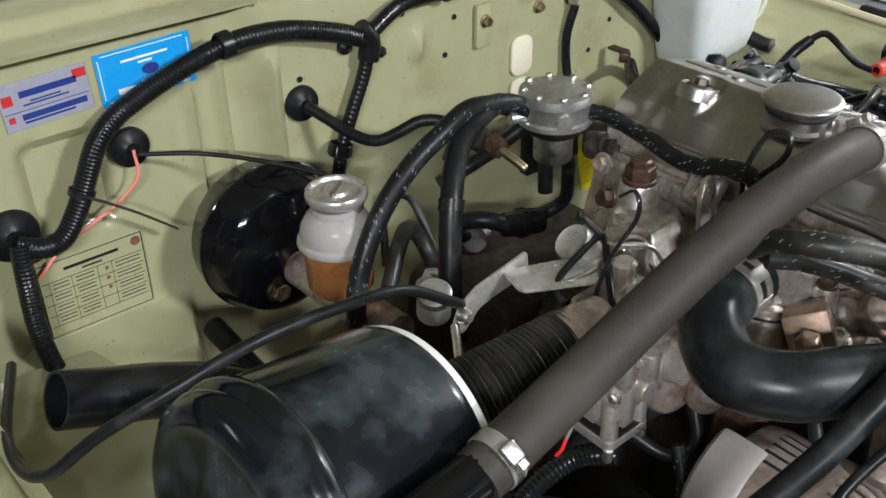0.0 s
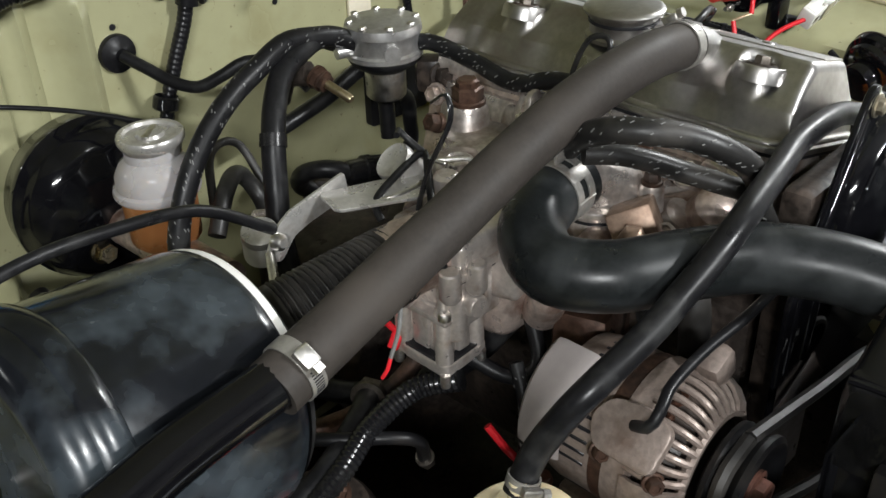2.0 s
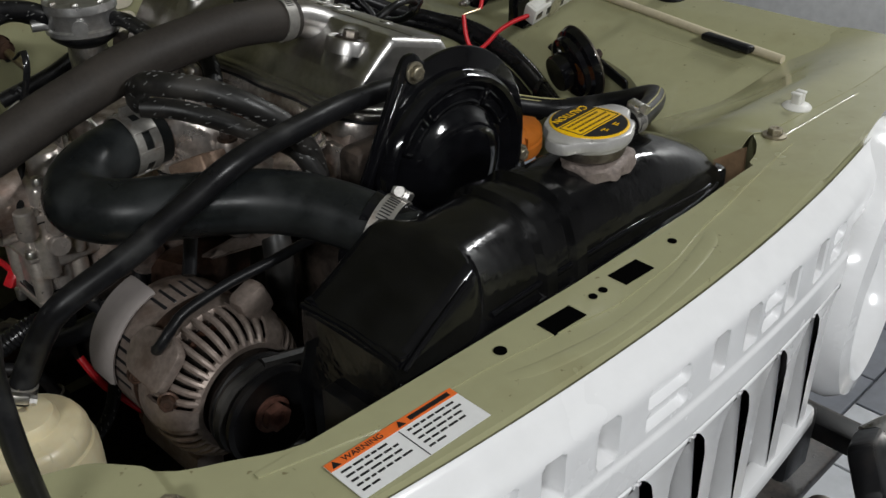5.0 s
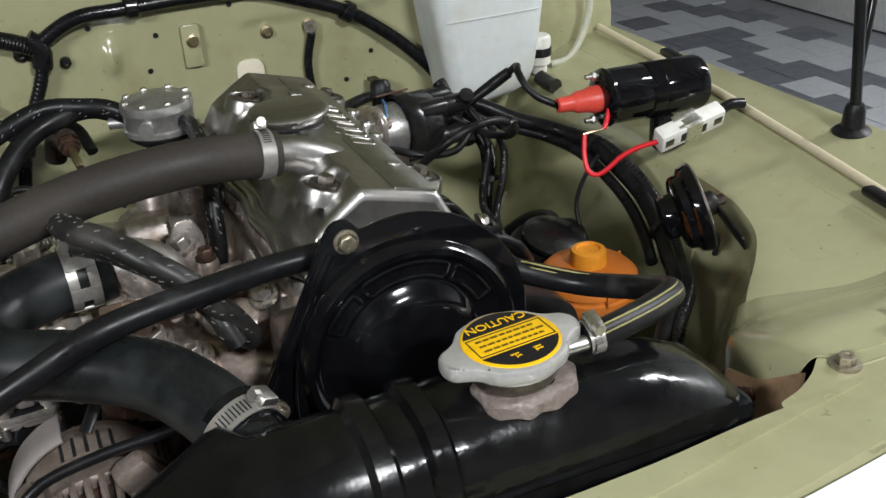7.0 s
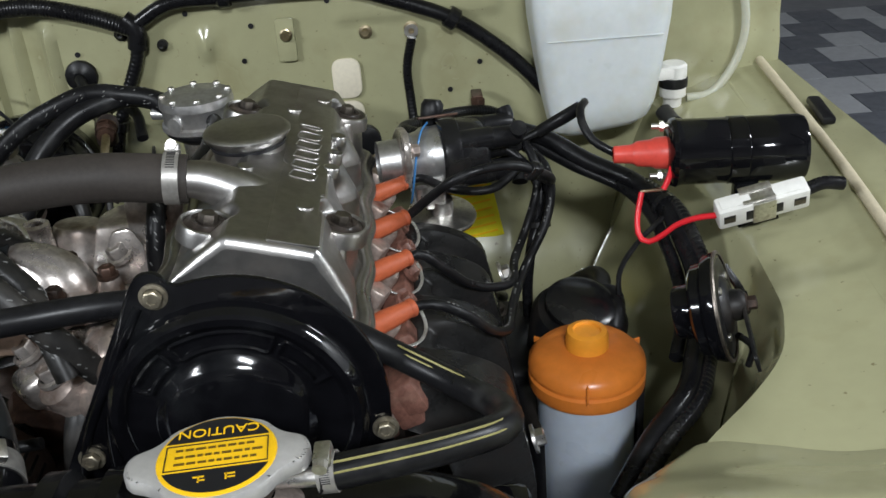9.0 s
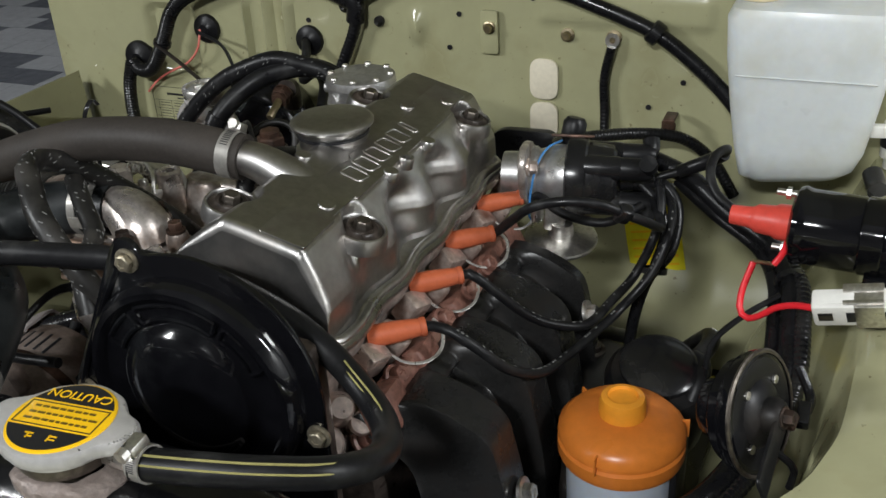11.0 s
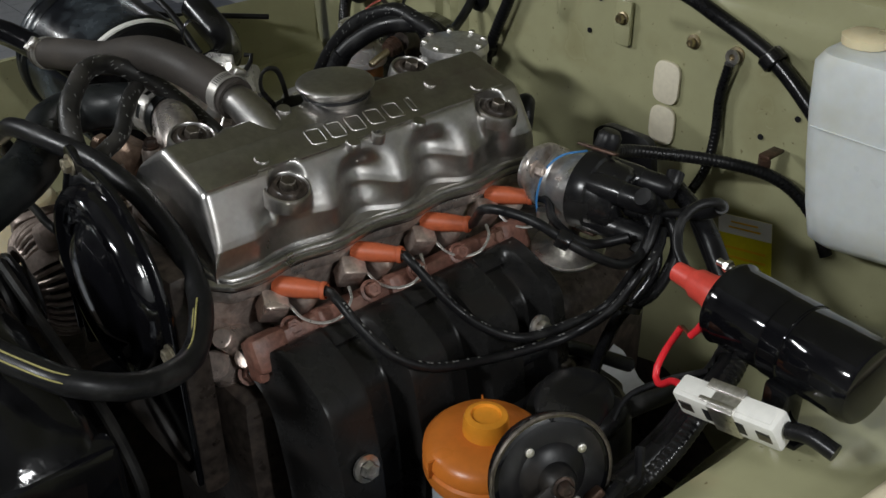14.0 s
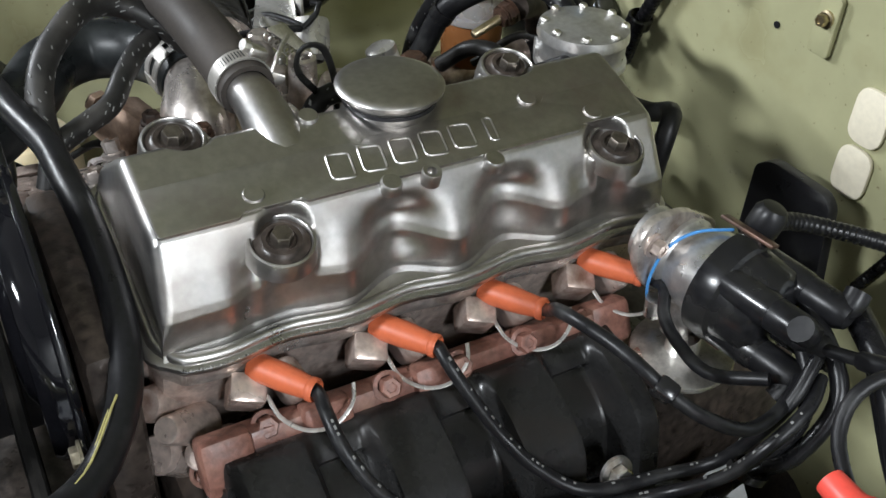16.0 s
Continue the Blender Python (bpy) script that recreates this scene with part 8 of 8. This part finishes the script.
def wing_things():
    h = thing("horn", (0.355, -0.095, 0.87), "round black electric horn on the inner wing", "horn")
    n = Vector((0.90, -0.34, 0.28)).normalized()
    m = facing((0.358, -0.100, 0.871), n)
    part("shell", lathe([(0, -0.036), (0.022, -0.036), (0.0235, -0.034), (0.0240, -0.021), (0.036, -0.019), (0.0395, -0.016), (0.0405, -0.009), (0.0455, -0.006), (0.0475, 0.0), (0.0475, 0.004), (0.044, 0.006), (0.036, 0.006)], m, 48), BLACK_GLOSS, h)
    part("rim", lathe([(0.0465, 0.0035), (0.0484, 0.004), (0.0486, 0.0056), (0.0472, 0.0068), (0.0452, 0.0064)], m, 52), OLD_STEEL, h, "worn bright steel rim")
    part("face", lathe([(0.045, 0.005), (0.037, 0.0075), (0.026, 0.006), (0.022, 0.010), (0.014, 0.012), (0.013, 0.020), (0.009, 0.024), (0, 0.024)], m, 44), BLACK_DUSTY, h)
    for i in range(4):
        a = radians(35 + 90 * i)
        part("screw", lathe([(0.0035, 0), (0.0035, 0.002), (0, 0.003)], m @ pose(0.029 * math.cos(a), 0.029 * math.sin(a), 0.0065), 12), ZINC, h)
    part("stud", hex_bolt(m @ Vector((0, 0, 0.022)), n, 0.006, 0.010), RUSTY_STEEL, h)
    part("lead", tube([m @ Vector((0.0, -0.03, 0.01)), m @ Vector((0.01, -0.05, 0.018)), m @ Vector((0.012, -0.07, 0.01))], 0.003, 8), RUBBER, h)
    part("mount_bracket", prism(rounded([(-0.008, -0.006), (0.062, -0.009), (0.066, 0.009), (-0.008, 0.010)], 0.005), m @ pose(0, 0, 0.019, 0, -8, 205), 0.003, 0.0006), BLACK_DUSTY, h, "bent steel mounting bracket")
    part("terminal", rbox(m @ pose(0.03, -0.022, 0.010, 0, 0, 30), 0.014, 0.008, 0.010, 0.002), RUSTY_STEEL, h)
    part("connector", merge(rbox(m @ pose(0.044, -0.024, 0.014, 20, 10, 30), 0.020, 0.012, 0.010, 0.002), tube([m @ Vector((0.05, -0.024, 0.014)), m @ Vector((0.066, -0.02, 0.01)), m @ Vector((0.075, 0.0, 0.0))], 0.004, 8, 0.005)), PLASTIC_BLACK, h)
    p = thing("power_steering_reservoir", (0.252, -0.062, 0.63), "pale reservoir bottle with an orange screw cap", "reservoir")
    r = pose(0.252, -0.062, 0)
    part("bottle", lathe([(0, 0.62), (0.040, 0.62), (0.044, 0.628), (0.0465, 0.77), (0.047, 0.786)], r, 48), PS_BODY, p)
    cap = part("cap", lathe([(0.0475, 0.777), (0.0525, 0.778), (0.054, 0.782), (0.054, 0.792), (0.0515, 0.794), (0.0515, 0.797), (0.054, 0.799), (0.053, 0.806), (0.046, 0.813), (0.03, 0.817), (0.018, 0.818)], r, 56), ORANGE_CAP, p, "orange screw cap")
    part("knob", lathe([(0.020, 0.815), (0.0195, 0.830), (0.018, 0.834), (0.013, 0.8355), (0.012, 0.833), (0, 0.833)], r, 36), ORANGE_LIGHT, cap, "amber knob")
    for a in (20, 140, 260):
        part("grip_fin", rbox(r @ pose(0, 0, 0, 0, 0, a) @ pose(0.050, 0, 0.800), 0.014, 0.002, 0.018, 0.0008), ORANGE_CAP, cap)
    part("hose", tube([(0.285, 0.0, 0.74), (0.30, 0.03, 0.79), (0.30, 0.055, 0.80), (0.28, 0.06, 0.795), (0.26, 0.05, 0.76)], 0.009, 12), RUBBER, p)
    part("bracket", rbox(pose(0.300, -0.05, 0.72), 0.006, 0.06, 0.12, 0.002), BLACK_DUSTY, p)
    # looms down the inner wing
    l = thing("wing_loom", (0.37, 0.0, 0.85), "bundle of black taped cables along the inner wing", "wiring loom")
    base = [(0.206, 0.235, 0.925), (0.256, 0.214, 0.914), (0.300, 0.187, 0.893), (0.345, 0.156, 0.878), (0.366, 0.110, 0.868), (0.372, 0.060, 0.853), (0.374, 0.015, 0.835), (0.366, -0.030, 0.815), (0.350, -0.070, 0.802), (0.329, -0.115, 0.793), (0.292, -0.150, 0.776), (0.256, -0.185, 0.745)]
    part("loom_strand", tube(base, 0.0095, 12), TAPE, l)
    part("loom_strand", corrugated([(x + 0.010, y - 0.008, z - 0.002 + 0.004 * math.sin(i)) for i, (x, y, z) in enumerate(base[3:])], 0.0085, 0.1, 0.006), PLASTIC_BLACK, l)
    part("loom_strand", tube([(x - 0.014, y + 0.01, z - 0.008) for x, y, z in base[1:9]], 0.007, 10), TAPE, l)
    part("loom_strand", tube([(0.15, 0.21, 0.935), (0.20, 0.20, 0.93), (0.245, 0.19, 0.90), (0.25, 0.16, 0.86), (0.232, 0.135, 0.835), (0.222, 0.12, 0.79), (0.22, 0.11, 0.73)], 0.006, 10), TAPE, l)
    part("loom_strand", tube([(0.16, 0.20, 0.92), (0.21, 0.185, 0.915), (0.24, 0.17, 0.88), (0.235, 0.14, 0.84)], 0.005, 10), TAPE, l)
    part("thin_lead", tube([(0.36, 0.09, 0.865), (0.33, 0.075, 0.845), (0.308, 0.055, 0.825), (0.305, 0.04, 0.80)], 0.0028, 8), RUBBER, l)
    for at, ax in ((base[4], (0.4, -1, -0.2)), (base[7], (0.3, -1, -0.3)), ((0.236, 0.137, 0.845), (0, -0.4, -1))):
        part("tie", lathe([(0.012, -0.003), (0.0145, -0.003), (0.0145, 0.003), (0.012, 0.003)], facing(at, ax), 18), PLASTIC_BLACK, l)
    # wing top fittings
    s = thing("rubber_stop_post", (0.582, -0.085, 0.91), "black rubber-footed post standing on the wing", "post")
    part("foot", lathe([(0.021, 0.0), (0.022, 0.004), (0.018, 0.008), (0.013, 0.010), (0.0115, 0.030), (0.009, 0.036), (0, 0.036)], pose(0.582, -0.085, 0.902), 30), RUBBER, s)
    part("post", tube([(0.582, -0.085, 0.935), (0.580, -0.075, 1.04), (0.574, -0.055, 1.24)], 0.0065, 12), PLASTIC_BLACK, s)
    part("cross_strut", tube([(0.584, -0.080, 0.965), (0.607, -0.065, 1.05), (0.647, -0.035, 1.21)], 0.005, 10), PLASTIC_BLACK, s)
    u = thing("white_clip", (0.318, -0.411, 0.907), "white plastic bonnet stay clip on the wing", "clip")
    part("clip_base", lathe([(0.0145, 0), (0.015, 0.002), (0.013, 0.004), (0.008, 0.006), (0, 0.006)], pose(0.318, -0.409, 0.910), 28), WHITE_PLASTIC, u)
    for dx in (-0.0048, 0.0048):
        part("clip_prong", merge(rbox(pose(0.318 + dx * 0.8, -0.409, 0.920), 0.0056, 0.010, 0.012, 0.0020, 3), rbox(pose(0.318 + dx, -0.409, 0.9265), 0.0060, 0.011, 0.003, 0.0012)), WHITE_PLASTIC, u)
    for at in ((0.497, -0.225, 0.893), (0.578, 0.235, 0.912)):
        b = thing("bonnet_buffer", at, "small black rubber buffer on the wing edge", "buffer", group="bonnet buffers")
        part("pad", rbox(pose(*at, 0, 0, 82), 0.075, 0.016, 0.010, 0.004), RUBBER, b)
    k = thing("bonnet_stay", (-0.49, -0.42, 0.9), "thick black bonnet prop rod standing at the front panel", "prop rod")
    part("rod", tube([(-0.486, -0.412, 0.905), (-0.490, -0.414, 0.93), (-0.494, -0.416, 0.975), (-0.4945, -0.414, 1.018), (-0.4955, -0.424, 1.040), (-0.4975, -0.432, 1.058), (-0.500, -0.428, 1.09), (-0.502, -0.418, 1.14), (-0.508, -0.404, 1.218), (-0.516, -0.382, 1.33), (-0.53, -0.35, 1.50)], 0.0062, 14), RUBBER, k)
    part("pivot_foot", rbox(pose(-0.486, -0.412, 0.909), 0.03, 0.02, 0.010, 0.003), ZINC, k)
    d = thing("steering_pump", (0.225, 0.06, 0.55), "oily black steering pump and bracket low beside the engine", "pump")
    part("pump_body", lathe([(0, -0.05), (0.040, -0.05), (0.048, -0.044), (0.050, 0.02), (0.044, 0.030), (0.020, 0.034), (0, 0.034)], facing((0.262, 0.045, 0.765), (0.1, -0.3, 1)), 36), BLACK_DUSTY, d)
    part("pump_lid", lathe([(0.030, 0), (0.036, 0.003), (0.036, 0.008), (0.030, 0.012), (0, 0.013)], facing((0.264, 0.036, 0.798), (0.1, -0.3, 1)), 32), PLASTIC_BLACK, d)
    part("bracket", merge(rbox(pose(0.195, 0.075, 0.70, 0, 8, 6), 0.085, 0.15, 0.10, 0.012, 3), rbox(pose(0.222, -0.03, 0.68, 0, 0, 12), 0.06, 0.09, 0.12, 0.010, 3)), BLACK_DUSTY, d)
    for at in ((0.225, 0.03, 0.754), (0.185, 0.11, 0.756), (0.245, -0.02, 0.742)):
        part("bracket_bolt", hex_bolt(at, (0.1, -0.2, 1), 0.008, 0.010, 1.5), OLD_STEEL, d)
    part("return_pipe", tube([(0.285, 0.07, 0.78), (0.30, 0.10, 0.79), (0.295, 0.15, 0.77), (0.27, 0.20, 0.72)], 0.009, 12), RUBBER, d)
    part("feed_pipe", tube([(0.175, 0.02, 0.755), (0.165, 0.06, 0.775), (0.175, 0.12, 0.77), (0.20, 0.20, 0.72)], 0.008, 12), RUBBER, d)
    # added sheet stands in for the lit floor showing through a gap
    g = thing("gap_paving_sheet", (0.16, 0.22, 0.65), "grey sheet standing in for lit paving below a gap beside the engine", "sheet")
    edge = [((0.112, 0.285), (0.190, 0.255)), ((0.126, 0.250), (0.190, 0.230)), ((0.134, 0.215), (0.188, 0.200)), ((0.148, 0.172), (0.184, 0.172))]
    part("fold", sheet([[(x0 + (x1 - x0) * k / 4, y0 + (y1 - y0) * k / 4, 0.655 + 0.006 * math.sin(1.4 * k + i)) for k in range(5)] for i, ((x0, y0), (x1, y1)) in enumerate(edge)], 0.0012), GAP_PAVING_GREY, g)


def lower_bay():
    """Dark steering gear, pipes and hoses low in the bay beside the engine."""
    g = thing("steering_gear", (-0.44, 0.0, 0.56), "oily dark cast steering box with its shaft", "steering gear")
    part("gear_case", merge(rbox(pose(-0.44, 0.06, 0.62, 0, 8, 12), 0.09, 0.13, 0.10, 0.02, 4), lathe([(0.045, -0.03), (0.045, 0.03), (0.03, 0.045), (0, 0.045)], facing((-0.43, 0.02, 0.65), (0.2, -0.3, 1)), 28)), GRIME, g)
    part("shaft", tube([(-0.45, 0.10, 0.66), (-0.46, 0.25, 0.70), (-0.47, 0.42, 0.74)], 0.013, 14), BLACK_DUSTY, g)
    part("arm", rbox(pose(-0.42, -0.06, 0.60, 0, 10, 35), 0.035, 0.16, 0.022, 0.008), RUSTY_STEEL, g)
    part("top_nut", hex_bolt((-0.425, 0.015, 0.695), (0.2, -0.3, 1), 0.016, 0.02, 1.3), RUSTY_STEEL, g)
    lines = [
        ("black rubber steering hose low in the bay", 0.011, RUBBER, [(-0.56, -0.02, 0.69), (-0.50, 0.0, 0.715), (-0.44, 0.0, 0.735), (-0.39, 0.015, 0.745), (-0.35, 0.04, 0.74)]),
        ("dull black steel brake pipe low in the bay", 0.006, BLACK_DUSTY, [(-0.52, 0.12, 0.70), (-0.45, 0.06, 0.74), (-0.40, 0.0, 0.75), (-0.36, -0.03, 0.74), (-0.34, -0.02, 0.70)]),
        ("brown oily steel pipe beside the engine", 0.009, RUSTY_STEEL, [(-0.28, 0.02, 0.80), (-0.31, 0.03, 0.75), (-0.35, 0.06, 0.71), (-0.40, 0.10, 0.69)]),
        ("black rubber vacuum pipe below the carburettor", 0.007, RUBBER, [(-0.30, -0.03, 0.80), (-0.285, -0.07, 0.785), (-0.27, -0.09, 0.80), (-0.255, -0.07, 0.83)]),
        ("black rubber heater pipe beside the engine", 0.012, RUBBER, [(-0.23, -0.03, 0.80), (-0.25, 0.02, 0.73), (-0.30, 0.10, 0.68), (-0.33, 0.20, 0.68), (-0.32, 0.35, 0.72)]),
        ("black taped cable low in the bay", 0.006, TAPE, [(-0.54, 0.05, 0.715), (-0.47, -0.04, 0.725), (-0.42, -0.10, 0.71), (-0.37, -0.12, 0.69)]),
    ]
    for label, r, mat, pts in lines:
        p = thing("pipe", pts[0], label, "pipe")
        part("tube", tube(pts, r, 12), mat, p)
        part("union", hex_bolt(pts[-1], Vector(pts[-1]) - Vector(pts[-2]), r * 1.4, 0.014, 1.05), OLD_STEEL, p)
    for at, rz in (((-0.500, -0.005, 0.735), 40), ((-0.458, -0.082, 0.728), 10)):
        s = thing("strap", at, "grey hook-and-loop strap round the cables", "strap", group="cable straps")
        part("band", lathe([(0.020, -0.009), (0.0215, -0.009), (0.0215, 0.009), (0.020, 0.009)], Matrix.Translation(at) @ pose(0, 0, 0, 80, 10, rz), 28), GREY_STRAP, s)
    for dz, x in ((0.0, 0.0), (0.004, 0.006)):
        w = thing("red_cable", (-0.47, -0.08, 0.715), "thin red and pink cables under the overflow tank", "cable", group="red cables")
        part("sheath", tube([(-0.54 + x, 0.02, 0.715 + dz), (-0.49 + x, -0.045, 0.722 + dz), (-0.455 + x, -0.10, 0.720 + dz), (-0.44, -0.14, 0.71)], 0.0028, 8), RED_WIRE if x else PINK_WIRE, w)
    t = thing("gearbox_housing", (-0.07, 0.36, 0.5), "black oily bell housing behind the engine", "gearbox")
    part("flange", rbox(pose(-0.07, 0.31, 0.62), 0.30, 0.20, 0.22, 0.04, 4), GRIME, t)
    part("bell", lathe([(0.16, -0.10), (0.15, 0.0), (0.12, 0.08), (0.10, 0.14), (0, 0.14)], facing((-0.07, 0.30, 0.58), (0, 1, 0)), 40), GRIME, t)


garage()
assumed_ceiling_lights()
car_body()
engine()
intake_side()
carburettor()
air_cleaner()
breather_hose()
coolant_hose()
alternator()
radiator()
overflow_tank()
brake_booster()
fuel_regulator()
washer_tank()
distributor()
ignition()
wing_things()
hoses()
firewall_harness()
firewall_stickers()
warning_label()
grille()
lower_bay()
